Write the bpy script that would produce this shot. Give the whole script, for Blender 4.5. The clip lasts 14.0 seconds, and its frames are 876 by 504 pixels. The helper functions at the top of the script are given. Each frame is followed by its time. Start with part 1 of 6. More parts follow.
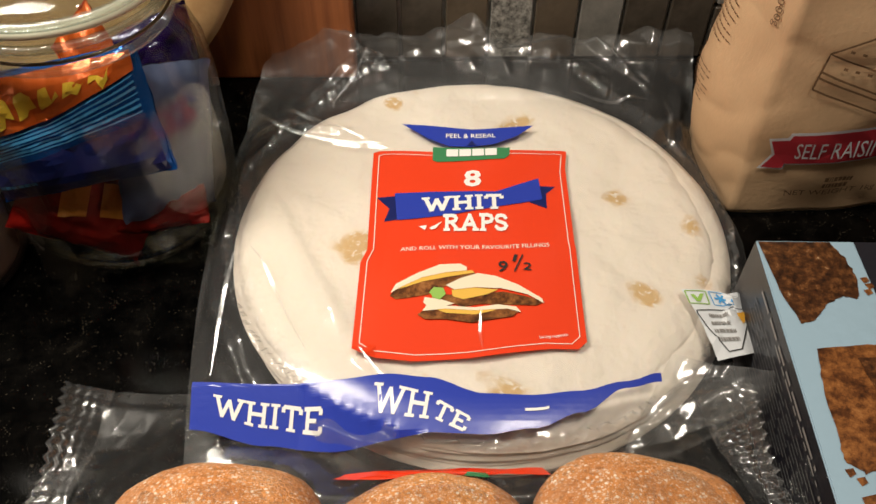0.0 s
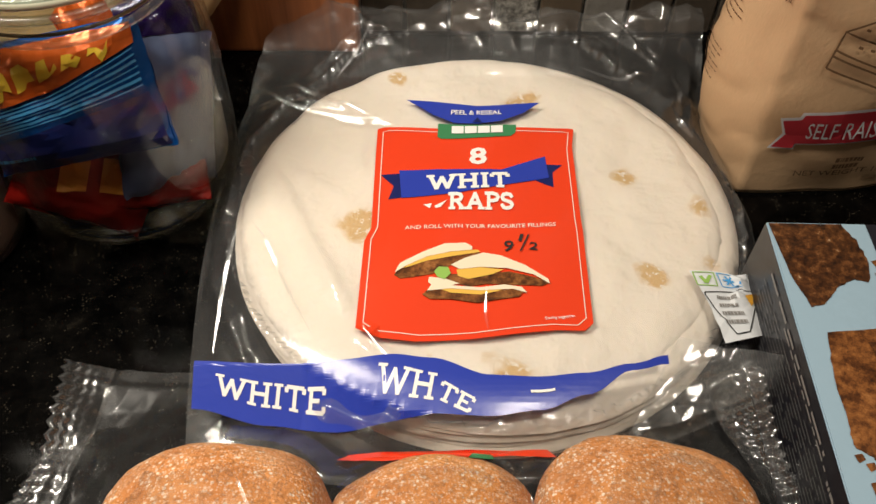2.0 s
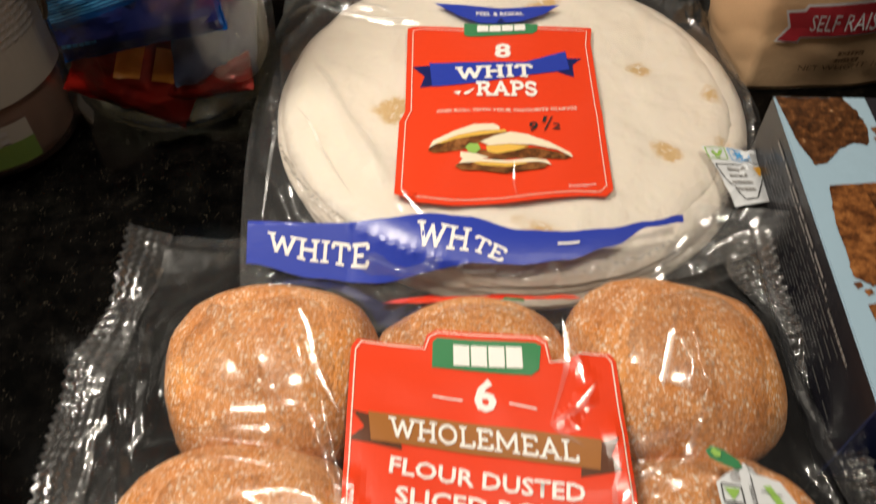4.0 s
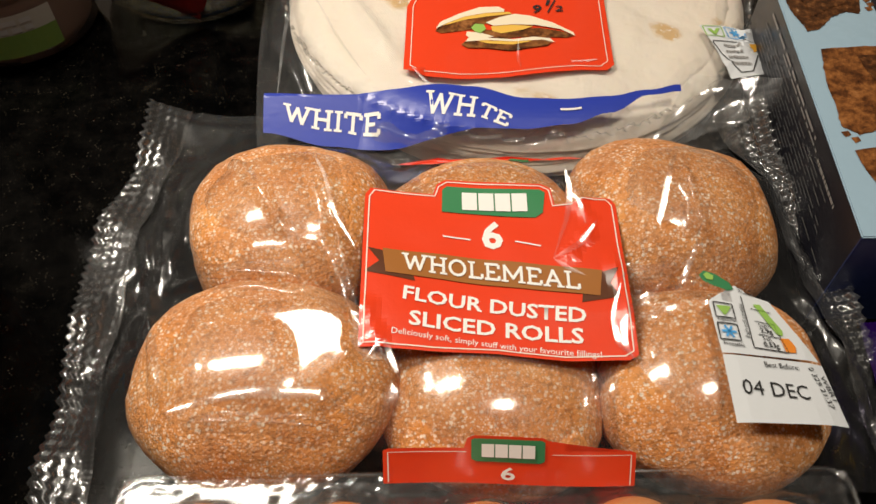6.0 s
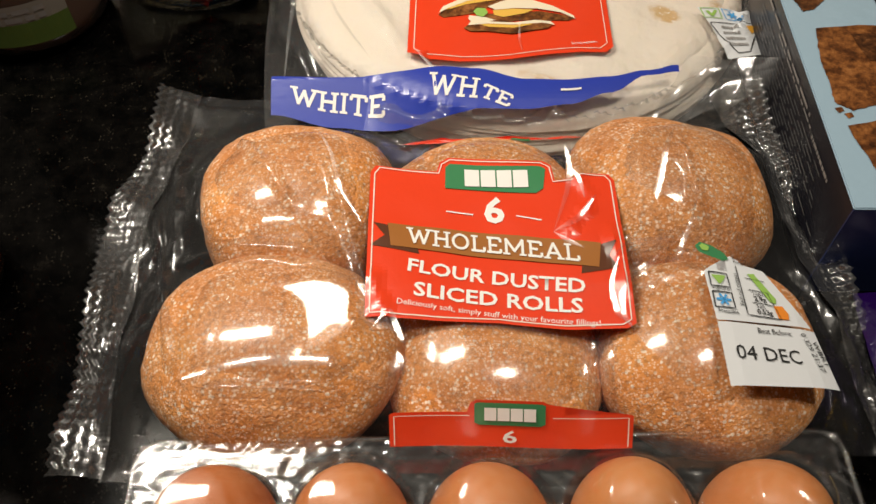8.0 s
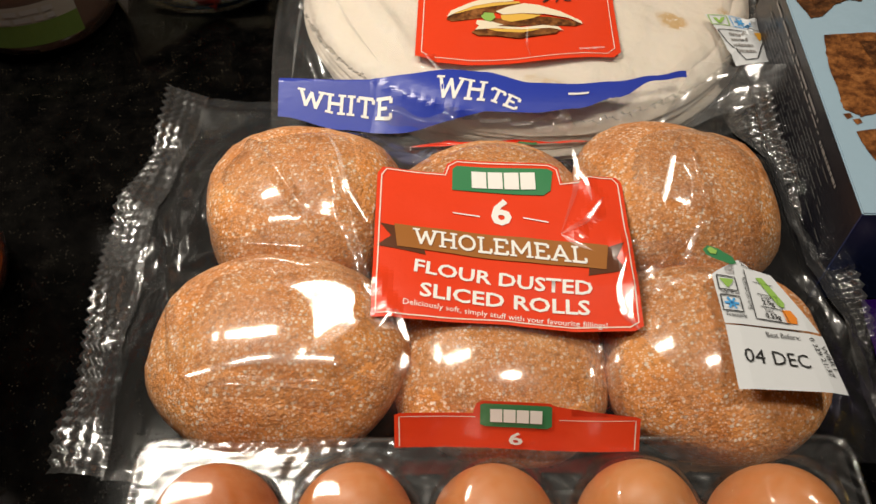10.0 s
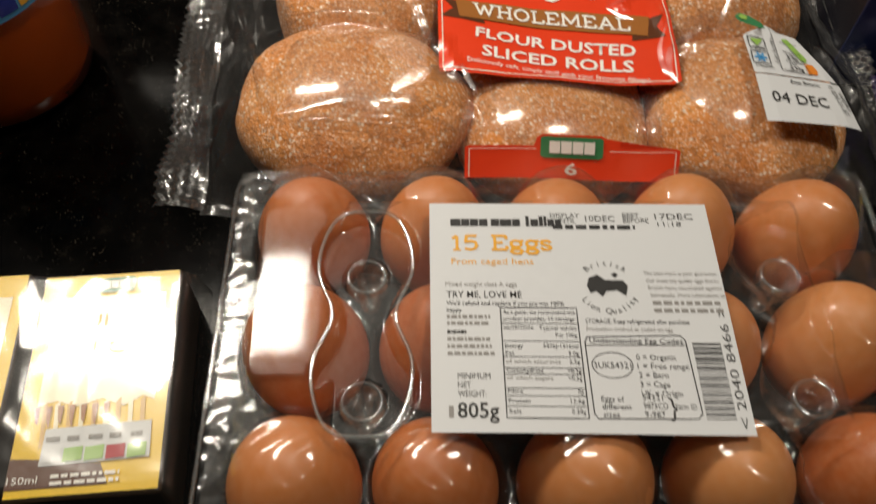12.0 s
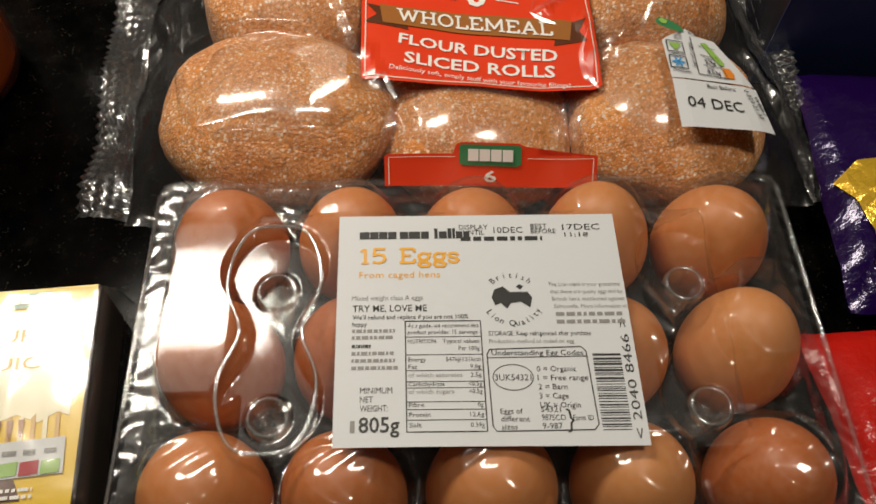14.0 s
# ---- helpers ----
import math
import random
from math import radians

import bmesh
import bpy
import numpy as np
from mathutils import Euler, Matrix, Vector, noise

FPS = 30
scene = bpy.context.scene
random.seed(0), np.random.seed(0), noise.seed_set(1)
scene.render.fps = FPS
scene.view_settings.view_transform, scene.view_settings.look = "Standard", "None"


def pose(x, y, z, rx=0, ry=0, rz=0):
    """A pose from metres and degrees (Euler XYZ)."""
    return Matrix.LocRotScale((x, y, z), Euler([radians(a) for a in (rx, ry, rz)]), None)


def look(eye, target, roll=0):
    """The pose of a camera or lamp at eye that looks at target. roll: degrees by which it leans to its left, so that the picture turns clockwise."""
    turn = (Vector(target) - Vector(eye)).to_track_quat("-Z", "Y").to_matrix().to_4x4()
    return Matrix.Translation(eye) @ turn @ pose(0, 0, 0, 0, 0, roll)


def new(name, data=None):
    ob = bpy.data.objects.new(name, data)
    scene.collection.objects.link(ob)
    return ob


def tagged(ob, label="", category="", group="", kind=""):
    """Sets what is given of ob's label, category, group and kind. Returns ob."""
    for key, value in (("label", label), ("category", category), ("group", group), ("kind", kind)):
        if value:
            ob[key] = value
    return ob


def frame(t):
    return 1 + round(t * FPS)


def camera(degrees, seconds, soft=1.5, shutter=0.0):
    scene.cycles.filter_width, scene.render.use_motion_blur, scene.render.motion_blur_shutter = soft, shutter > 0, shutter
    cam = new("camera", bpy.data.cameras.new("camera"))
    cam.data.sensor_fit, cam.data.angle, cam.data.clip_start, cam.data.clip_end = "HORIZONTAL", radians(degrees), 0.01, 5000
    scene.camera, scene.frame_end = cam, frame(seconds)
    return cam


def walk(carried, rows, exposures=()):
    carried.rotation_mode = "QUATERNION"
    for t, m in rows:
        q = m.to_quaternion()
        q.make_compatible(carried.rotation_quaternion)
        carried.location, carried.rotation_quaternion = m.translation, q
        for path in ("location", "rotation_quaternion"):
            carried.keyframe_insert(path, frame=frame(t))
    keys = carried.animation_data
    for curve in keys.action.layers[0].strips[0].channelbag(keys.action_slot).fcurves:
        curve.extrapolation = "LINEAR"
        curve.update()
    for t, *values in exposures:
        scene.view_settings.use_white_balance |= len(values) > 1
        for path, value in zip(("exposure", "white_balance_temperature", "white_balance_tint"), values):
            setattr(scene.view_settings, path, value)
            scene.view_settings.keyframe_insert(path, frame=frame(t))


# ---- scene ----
cam = camera(56.7, 14.0, shutter=0.5)
PATH = [
    (0, (-0.001, 0.044, 0.34), (0.03, 1.366, -1.161), 0.6),
    (0.5, (-0.001, 0.046, 0.338), (0.029, 1.35, -1.178), 0.7),
    (1, (-0.005, 0.048, 0.337), (0.027, 1.336, -1.193), 1.0),
    (1.5, (-0.006, 0.049, 0.338), (0.028, 1.33, -1.198), 1.1),
    (2, (-0.004, 0.049, 0.337), (0.03, 1.324, -1.203), 1.2),
    (2.5, (-0.005, 0.048, 0.338), (0.033, 1.318, -1.207), 1.3),
    (3, (-0.007, 0.045, 0.338), (0.031, 1.313, -1.208), 1.3),
    (3.5, (-0.012, 0.025, 0.338), (0.026, 1.296, -1.206), 1.3),
    (4, (-0.02, -0.014, 0.326), (0.011, 1.232, -1.238), 0.9),
    (4.2, (-0.02, -0.028, 0.322), (0.003, 1.213, -1.246), 0.5),
    (6.3, (-0.023, -0.068, 0.31), (-0.002, 1.119, -1.299), 0.1),
    (6.5, (-0.023, -0.07, 0.311), (0.001, 1.119, -1.298), 0.2),
    (7, (-0.019, -0.074, 0.311), (-0.004, 1.11, -1.301), -0.3),
    (7.5, (-0.021, -0.077, 0.313), (-0.012, 1.103, -1.301), -0.7),
    (8, (-0.022, -0.079, 0.313), (-0.017, 1.102, -1.301), -0.8),
    (10.5, (-0.026, -0.084, 0.306), (-0.028, 1.123, -1.289), 0.1),
    (11, (-0.044, -0.101, 0.298), (-0.054, 1.087, -1.311), 0.7),
    (11.5, (-0.052, -0.141, 0.299), (-0.065, 1.024, -1.327), 0.8),
    (12, (-0.058, -0.168, 0.297), (-0.016, 0.914, -1.384), 1.7),
    (12.5, (-0.058, -0.176, 0.299), (-0.001, 0.878, -1.4), 1.7),
    (13, (-0.053, -0.174, 0.301), (0.018, 0.875, -1.401), 1.8),
    (13.5, (-0.04, -0.167, 0.302), (0.033, 0.874, -1.404), 1.7),
    (14, (-0.031, -0.161, 0.306), (0.043, 0.881, -1.399), 2.4),
]
walk(cam, [(t, look(eye, target, roll)) for t, eye, target, roll in PATH],
     [(0.0, 0.11), (4.2, 0.10), (6.3, 0.05), (10.5, -0.02), (12.0, -0.18), (14.0, -0.22)])

# ---- light ----
world = bpy.data.worlds.new("room_air")
world.use_nodes = True
world.node_tree.nodes["Background"].inputs[0].default_value = (1.0, 0.72, 0.48, 1)
world.node_tree.nodes["Background"].inputs[1].default_value = 0.004
scene.world = world


def lamp(name, place, aim, size, watts, colour, shape="DISK"):
    data = bpy.data.lights.new(name, "AREA")
    data.shape, data.size, data.energy, data.color = shape, size, watts, colour
    ob = new(name, data)
    ob.matrix_basis = look(place, aim)
    return ob


hood = lamp("hood_lamp", (-0.36, 0.285, 0.64), (-0.36, 0.2851, 0.0), 0.34, 5.6, (1.0, 0.91, 0.775), "RECTANGLE")
hood.data.size_y = 0.12
hood.matrix_basis = pose(-0.36, 0.285, 0.64)
lamp("ceiling_lamp", (0.38, -0.10, 2.10), (0.25, 0.3, 0.0), 0.34, 18.5, (1.0, 0.90, 0.76))

# ---- materials ----


class Nodes:
    """A short way to wire one node material."""

    def __init__(self, name):
        self.mat = bpy.data.materials.new(name)
        self.mat.use_nodes = True
        self.tree = self.mat.node_tree
        self.bsdf = self.tree.nodes["Principled BSDF"]
        self.out = self.tree.nodes["Material Output"]

    def add(self, kind, **values):
        node = self.tree.nodes.new(kind)
        for key, value in values.items():
            if key in node.inputs:
                node.inputs[key].default_value = value
            else:
                setattr(node, key, value)
        return node

    def link(self, a, b):
        self.tree.links.new(a, b)

    def coords(self, scale=(1, 1, 1)):
        tc = self.add("ShaderNodeTexCoord")
        mp = self.add("ShaderNodeMapping")
        mp.inputs["Scale"].default_value = scale
        self.link(tc.outputs["Object"], mp.inputs["Vector"])
        return mp.outputs["Vector"]

    def noise(self, vec, scale, detail=4.0, rough=0.55):
        n = self.add("ShaderNodeTexNoise")
        n.inputs["Scale"].default_value, n.inputs["Detail"].default_value = scale, detail
        n.inputs["Roughness"].default_value = rough
        self.link(vec, n.inputs["Vector"])
        return n.outputs["Fac"]

    def ramp(self, fac, stops, interp="LINEAR"):
        r = self.add("ShaderNodeValToRGB")
        r.color_ramp.interpolation = interp
        els = r.color_ramp.elements
        while len(els) < len(stops):
            els.new(0.5)
        for el, (pos, col) in zip(els, stops):
            el.position, el.color = pos, (*col, 1) if len(col) == 3 else col
        self.link(fac, r.inputs["Fac"])
        return r.outputs["Color"]

    def mix(self, fac, a, b, blend="MIX"):
        m = self.add("ShaderNodeMix", data_type="RGBA", blend_type=blend)
        for sock, val in ((m.inputs[0], fac), (m.inputs[6], a), (m.inputs[7], b)):
            if isinstance(val, (int, float)):
                sock.default_value = val
            elif isinstance(val, tuple):
                sock.default_value = (*val, 1) if len(val) == 3 else val
            else:
                self.link(val, sock)
        return m.outputs[2]

    def bump(self, height, strength, dist):
        b = self.add("ShaderNodeBump")
        b.inputs["Strength"].default_value, b.inputs["Distance"].default_value = strength, dist
        self.link(height, b.inputs["Height"])
        return b.outputs["Normal"]

    def finish(self, colour=None, rough=0.5, metal=0.0, normal=None, coat=0.0, **more):
        p = self.bsdf.inputs
        if colour is not None:
            if isinstance(colour, tuple):
                p["Base Color"].default_value = (*colour, 1)
            else:
                self.link(colour, p["Base Color"])
        if isinstance(rough, (int, float)):
            p["Roughness"].default_value = rough
        else:
            self.link(rough, p["Roughness"])
        p["Metallic"].default_value, p["Coat Weight"].default_value = metal, coat
        p["Coat Roughness"].default_value = 0.12
        if normal is not None:
            self.link(normal, p["Normal"])
        for key, value in more.items():
            p[key.replace("_", " ")].default_value = value
        return self.mat


def plain(name, c, rough=0.5, vary=0.12, scale=60.0, bump=0.15, dist=0.0004, coat=0.0, metal=0.0, **more):
    """A simple surface with colour variation at two scales and a fine relief."""
    n = Nodes(name)
    v = n.coords()
    big, fine = n.noise(v, scale * 0.3, 3), n.noise(v, scale * 6, 5)
    lo, hi = tuple(x * (1 - vary) for x in c), tuple(min(1, x * (1 + vary)) for x in c)
    col = n.mix(n.ramp(fine, [(0.35, (0, 0, 0)), (0.65, (1, 1, 1))]), n.mix(big, lo, hi), n.mix(big, hi, lo))
    return n.finish(col, rough, metal, n.bump(fine, bump, dist), coat, **more)


def film_material(name, tint=(0.97, 0.97, 0.96), gloss=0.07, edge=0.5, rough=0.10, haze=0.03, scale=1.0, crease=0.6, veil=0.25):
    """Clear thin plastic: lets light through, with gloss that grows at a slant and fine creases."""
    n = Nodes(name)
    n.tree.nodes.remove(n.bsdf)
    v = n.coords()
    a, b = n.noise(n.coords((0.45, 1.5, 1.0)), 45 * scale, 2, 0.5), n.noise(n.coords((1.6, 0.6, 1.0)), 130 * scale, 3, 0.55)
    crinkle = n.add("ShaderNodeTexVoronoi", feature="DISTANCE_TO_EDGE")
    crinkle.inputs["Scale"].default_value = 42 * scale
    warp = n.add("ShaderNodeVectorMath", operation="MULTIPLY_ADD")
    nv = n.add("ShaderNodeTexNoise")
    nv.inputs["Scale"].default_value = 30 * scale
    n.link(v, nv.inputs["Vector"])
    n.link(nv.outputs["Color"], warp.inputs[0])
    warp.inputs[1].default_value = (0.03, 0.03, 0.03)
    n.link(v, warp.inputs[2])
    n.link(warp.outputs[0], crinkle.inputs["Vector"])
    ridge = n.ramp(crinkle.outputs["Distance"], [(0.0, (1, 1, 1)), (0.07, (0, 0, 0))])
    height = n.mix(0.05, n.mix(0.10, a, b), ridge, "ADD")
    normal = n.bump(height, crease, 0.0040)
    clear = n.add("ShaderNodeBsdfTransparent")
    clear.inputs["Color"].default_value = (*tint, 1)
    shine = n.add("ShaderNodeBsdfGlossy")
    shine.inputs["Roughness"].default_value = rough
    n.link(normal, shine.inputs["Normal"])
    broad = n.add("ShaderNodeBsdfGlossy")
    broad.inputs["Roughness"].default_value = 0.36
    n.link(normal, broad.inputs["Normal"])
    sheen = n.add("ShaderNodeMixShader")
    sheen.inputs[0].default_value = veil
    n.link(shine.outputs[0], sheen.inputs[1])
    n.link(broad.outputs[0], sheen.inputs[2])
    milk = n.add("ShaderNodeBsdfDiffuse")
    milk.inputs["Color"].default_value = (0.8, 0.8, 0.8, 1)
    lw = n.add("ShaderNodeLayerWeight")
    lw.inputs["Blend"].default_value = 0.5
    n.link(normal, lw.inputs["Normal"])
    fac = n.add("ShaderNodeMapRange")
    fac.inputs["To Min"].default_value, fac.inputs["To Max"].default_value = gloss, edge
    slant = n.add("ShaderNodeMath", operation="POWER")
    slant.inputs[1].default_value = 3.2
    n.link(lw.outputs["Facing"], slant.inputs[0])
    n.link(slant.outputs[0], fac.inputs["Value"])
    m1 = n.add("ShaderNodeMixShader")
    m1.inputs[0].default_value = haze
    n.link(clear.outputs[0], m1.inputs[1])
    n.link(milk.outputs[0], m1.inputs[2])
    m2 = n.add("ShaderNodeMixShader")
    n.link(fac.outputs[0], m2.inputs[0])
    n.link(m1.outputs[0], m2.inputs[1])
    n.link(sheen.outputs[0], m2.inputs[2])
    n.link(m2.outputs[0], n.out.inputs["Surface"])
    return n.mat


def granite():
    n = Nodes("black_granite")
    v = n.coords()
    base = n.ramp(n.noise(v, 70, 6, 0.7), [(0.42, (0.0006, 0.0006, 0.0006)), (0.62, (0.0028, 0.0025, 0.0022)), (0.8, (0.014, 0.012, 0.009))])
    vo = n.add("ShaderNodeTexVoronoi")
    vo.inputs["Scale"].default_value = 620
    n.link(v, vo.inputs["Vector"])
    fleck = n.ramp(vo.outputs["Distance"], [(0.0, (1, 1, 1)), (0.28, (0, 0, 0))])
    rare = n.ramp(n.noise(v, 150, 2), [(0.52, (0, 0, 0)), (0.64, (1, 1, 1))])
    col = n.mix(n.mix(1.0, fleck, rare, "MULTIPLY"), base, (0.07, 0.058, 0.042))
    rough = n.ramp(n.noise(v, 25, 4), [(0.3, (0.10, 0.10, 0.10)), (0.8, (0.17, 0.17, 0.17))])
    return n.finish(col, rough, 0, n.bump(n.noise(v, 220, 3), 0.05, 0.0003), Specular_IOR_Level=0.09)


def crust():
    n = Nodes("floured_crust")
    v = n.coords()
    big = n.noise(v, 26, 5, 0.6)
    brown = n.ramp(big, [(0.28, (0.46, 0.140, 0.022)), (0.52, (0.66, 0.235, 0.042)), (0.76, (0.78, 0.350, 0.080))])
    veil = n.ramp(n.noise(v, 38, 6, 0.7), [(0.34, (0.0, 0.0, 0.0)), (0.70, (0.32, 0.32, 0.32))])
    col = n.mix(veil, brown, (0.80, 0.56, 0.34))
    patch = n.ramp(n.noise(v, 52, 6, 0.72), [(0.36, (0.18, 0.18, 0.18)), (0.58, (1.0, 1.0, 1.0))])
    for scale, size, rare, much in ((1050, 0.56, 0.46, 0.50), (580, 0.52, 0.62, 0.85)):
        vo = n.add("ShaderNodeTexVoronoi")
        vo.inputs["Scale"].default_value = scale
        n.link(v, vo.inputs["Vector"])
        dot = n.ramp(vo.outputs["Distance"], [(size * 0.55, (much, much, much)), (size, (0, 0, 0))])
        pick = n.ramp(vo.outputs["Color"], [(rare, (0, 0, 0)), (rare + 0.08, (1, 1, 1))])
        col = n.mix(n.mix(1.0, n.mix(1.0, dot, pick, "MULTIPLY"), patch, "MULTIPLY"), col, (0.94, 0.84, 0.70))
    grain = n.noise(v, 760, 3, 0.6)
    pits = n.ramp(n.noise(v, 420, 3), [(0.34, (0, 0, 0)), (0.50, (1, 1, 1))])
    col = n.mix(0.30, col, n.mix(1.0, col, pits, "MULTIPLY"))
    return n.finish(col, 0.85, 0, n.bump(n.mix(0.5, grain, n.noise(v, 120, 4)), 0.9, 0.0024))


def tortilla_material():
    n = Nodes("flour_tortilla")
    v = n.coords()
    big, mid = n.noise(v, 14, 4), n.noise(v, 60, 5)
    base = n.mix(big, (0.79, 0.680, 0.575), (0.86, 0.765, 0.675))
    blister = n.ramp(n.noise(v, 26, 5, 0.6), [(0.66, (0, 0, 0)), (0.72, (1, 1, 1))])
    spots = n.mix(1.0, blister, n.ramp(n.noise(v, 180, 3), [(0.42, (0, 0, 0)), (0.6, (1, 1, 1))]), "MULTIPLY")
    col = n.mix(spots, base, (0.62, 0.38, 0.14))
    speck = n.ramp(n.noise(v, 330, 4, 0.6), [(0.36, (0, 0, 0)), (0.46, (1, 1, 1))])
    for x, y, r in ((0.055, 0.423, 0.015), (0.104, 0.361, 0.010), (0.140, 0.337, 0.010), (0.140, 0.300, 0.008), (0.106, 0.291, 0.012), (-0.036, 0.325, 0.022), (0.034, 0.232, 0.016), (-0.02, 0.44, 0.007)):
        d = n.add("ShaderNodeVectorMath", operation="DISTANCE")
        n.link(v, d.inputs[0])
        d.inputs[1].default_value = (x, y, 0.027)
        far = n.add("ShaderNodeMath", operation="MULTIPLY_ADD")
        n.link(mid, far.inputs[0])
        far.inputs[1].default_value = -r * 1.9
        n.link(d.outputs["Value"], far.inputs[2])
        near = n.add("ShaderNodeMapRange")
        near.inputs["From Min"].default_value, near.inputs["From Max"].default_value = -r * 0.1, -r * 0.5
        n.link(far.outputs[0], near.inputs["Value"])
        col = n.mix(n.mix(1.0, near.outputs[0], speck, "MULTIPLY"), col, (0.62, 0.40, 0.18))
    return n.finish(col, 0.8, 0, n.bump(n.mix(0.25, mid, n.noise(v, 22, 3, 0.5)), 0.8, 0.0055), Subsurface_Weight=0.05)


def egg_material():
    n = Nodes("brown_eggshell")
    v = n.coords()
    info = n.add("ShaderNodeObjectInfo")
    tone = n.ramp(info.outputs["Random"], [(0.0, (0.44, 0.105, 0.024)), (0.5, (0.57, 0.175, 0.045)), (1.0, (0.70, 0.290, 0.095))])
    col = n.mix(n.ramp(n.noise(v, 240, 4), [(0.35, (0, 0, 0)), (0.7, (1, 1, 1))]), tone, n.mix(0.12, tone, (0.9, 0.6, 0.4)))
    return n.finish(col, 0.48, 0, n.bump(n.noise(v, 900, 2), 0.08, 0.0002), Subsurface_Weight=0.03)


def wood(name, a, b, axis=(3, 60, 60), rough=0.45):
    n = Nodes(name)
    v = n.coords(axis)
    grain = n.noise(v, 1.4, 6, 0.65)
    col = n.ramp(grain, [(0.3, a), (0.7, b)])
    return n.finish(col, rough, 0, n.bump(grain, 0.2, 0.0006))


def paper(name, c, rough=0.75):
    n = Nodes(name)
    v = n.coords()
    fibre = n.noise(n.coords((80, 400, 80)), 4, 4)
    big = n.noise(v, 9, 5)
    col = n.mix(n.mix(0.5, fibre, big), tuple(x * 0.82 for x in c), tuple(min(1, x * 1.15) for x in c))
    return n.finish(col, rough, 0, n.bump(n.mix(0.6, fibre, n.noise(v, 38, 4)), 0.35, 0.0015))


def print_ink(name, c, rough=0.32, coat=0.25):
    return plain(name, c, rough, 0.05, 40, 0.25, 0.0005, coat)


def brownie_ink():
    n = Nodes("brownie_print")
    v = n.coords()
    big = n.noise(v, 130, 8, 0.75)
    col = n.ramp(big, [(0.34, (0.022, 0.007, 0.002)), (0.46, (0.10, 0.032, 0.008)), (0.58, (0.27, 0.100, 0.026)), (0.76, (0.48, 0.24, 0.09))])
    return n.finish(col, 0.35, 0, n.bump(n.noise(v, 60, 3), 0.08, 0.0004), 0.2)


M = {}
M["granite"] = granite()
M["crust"] = crust()
M["tortilla"] = tortilla_material()
M["egg"] = egg_material()
M["film"] = film_material("clear_film", gloss=0.085, edge=0.55, rough=0.11, haze=0.014, scale=0.5, crease=0.10, veil=0.35)
M["seal"] = film_material("crimped_film", gloss=0.15, edge=0.62, rough=0.10, haze=0.030, scale=0.45, crease=0.08, veil=0.30)
M["wrapfilm"] = film_material("bag_film", gloss=0.070, edge=0.60, rough=0.07, haze=0.042, scale=0.5, crease=0.16, veil=0.30)
M["pet"] = film_material("clear_tray_plastic", (0.985, 0.99, 0.985), 0.075, 0.45, 0.07, 0.004, 0.5, 0.008, 0.25)
M["bead"] = film_material("thick_glass", (0.90, 0.93, 0.91), 0.16, 0.60, 0.06, 0.05, 0.15, 0.0, 0.35)
M["glass"] = film_material("jar_glass", (0.90, 0.93, 0.92), 0.030, 0.80, 0.02, 0.0, 0.15, 0.0, 0.06)
M["red"] = print_ink("red_print", (0.74, 0.050, 0.012), 0.28, 0.5)
M["redtrim"] = print_ink("white_trim_print", (0.82, 0.70, 0.60))
M["white"] = print_ink("white_print", (0.82, 0.80, 0.76))
M["sticker"] = print_ink("white_sticker", (0.64, 0.66, 0.68), 0.5, 0.03)
M["green"] = print_ink("green_print", (0.045, 0.21, 0.085))
M["lightgreen"] = print_ink("leaf_green_print", (0.28, 0.48, 0.10))
M["blue"] = print_ink("blue_print", (0.022, 0.045, 0.36))
M["darkblue"] = print_ink("dark_blue_print", (0.008, 0.014, 0.10))
M["iceblue"] = print_ink("ice_blue_print", (0.08, 0.36, 0.72))
M["ribbon"] = print_ink("brown_ribbon_print", (0.33, 0.125, 0.028))
M["ribbondark"] = print_ink("dark_brown_ribbon_print", (0.10, 0.032, 0.012))
M["ink"] = print_ink("black_ink", (0.02, 0.02, 0.02), 0.5, 0.0)
M["greyink"] = print_ink("grey_ink", (0.25, 0.24, 0.23), 0.5, 0.0)
M["orangeink"] = print_ink("orange_ink", (0.80, 0.40, 0.04), 0.4, 0.0)
M["amber"] = print_ink("amber_print", (0.75, 0.24, 0.03))
M["kraft"] = paper("kraft_paper", (0.60, 0.39, 0.22))
M["brownink"] = print_ink("brown_line_ink", (0.17, 0.09, 0.04), 0.6, 0.0)
M["redribbon"] = print_ink("crimson_print", (0.42, 0.022, 0.035), 0.6, 0.0)
M["boxtop"] = plain("pale_blue_card", (0.31, 0.44, 0.54), 0.35, 0.10, 40, 0.12, 0.0004, 0.3)
M["boxside"] = plain("black_card", (0.012, 0.012, 0.018), 0.38, 0.3, 40, 0.12, 0.0004, 0.2)
M["boxend"] = plain("navy_card", (0.02, 0.035, 0.12), 0.35, 0.3, 20, 0.12, 0.0004, 0.2)
M["brownie"] = brownie_ink()
M["board"] = wood("dark_oiled_wood", (0.16, 0.046, 0.014), (0.40, 0.130, 0.040), (60, 60, 3))
M["palewood"] = wood("pale_wood", (0.30, 0.17, 0.07), (0.42, 0.26, 0.12), (40, 3, 40))
M["wire"] = plain("worn_wire", (0.20, 0.15, 0.10), 0.35, 0.3, 200, 0.2, 0.0002, 0, 1.0)
M["grout"] = plain("pale_grout", (0.72, 0.70, 0.66), 0.9, 0.15, 150, 0.5, 0.001)
M["wallpaint"] = plain("taupe_wall_paint", (0.20, 0.17, 0.14), 0.8, 0.08, 8, 0.2, 0.001)
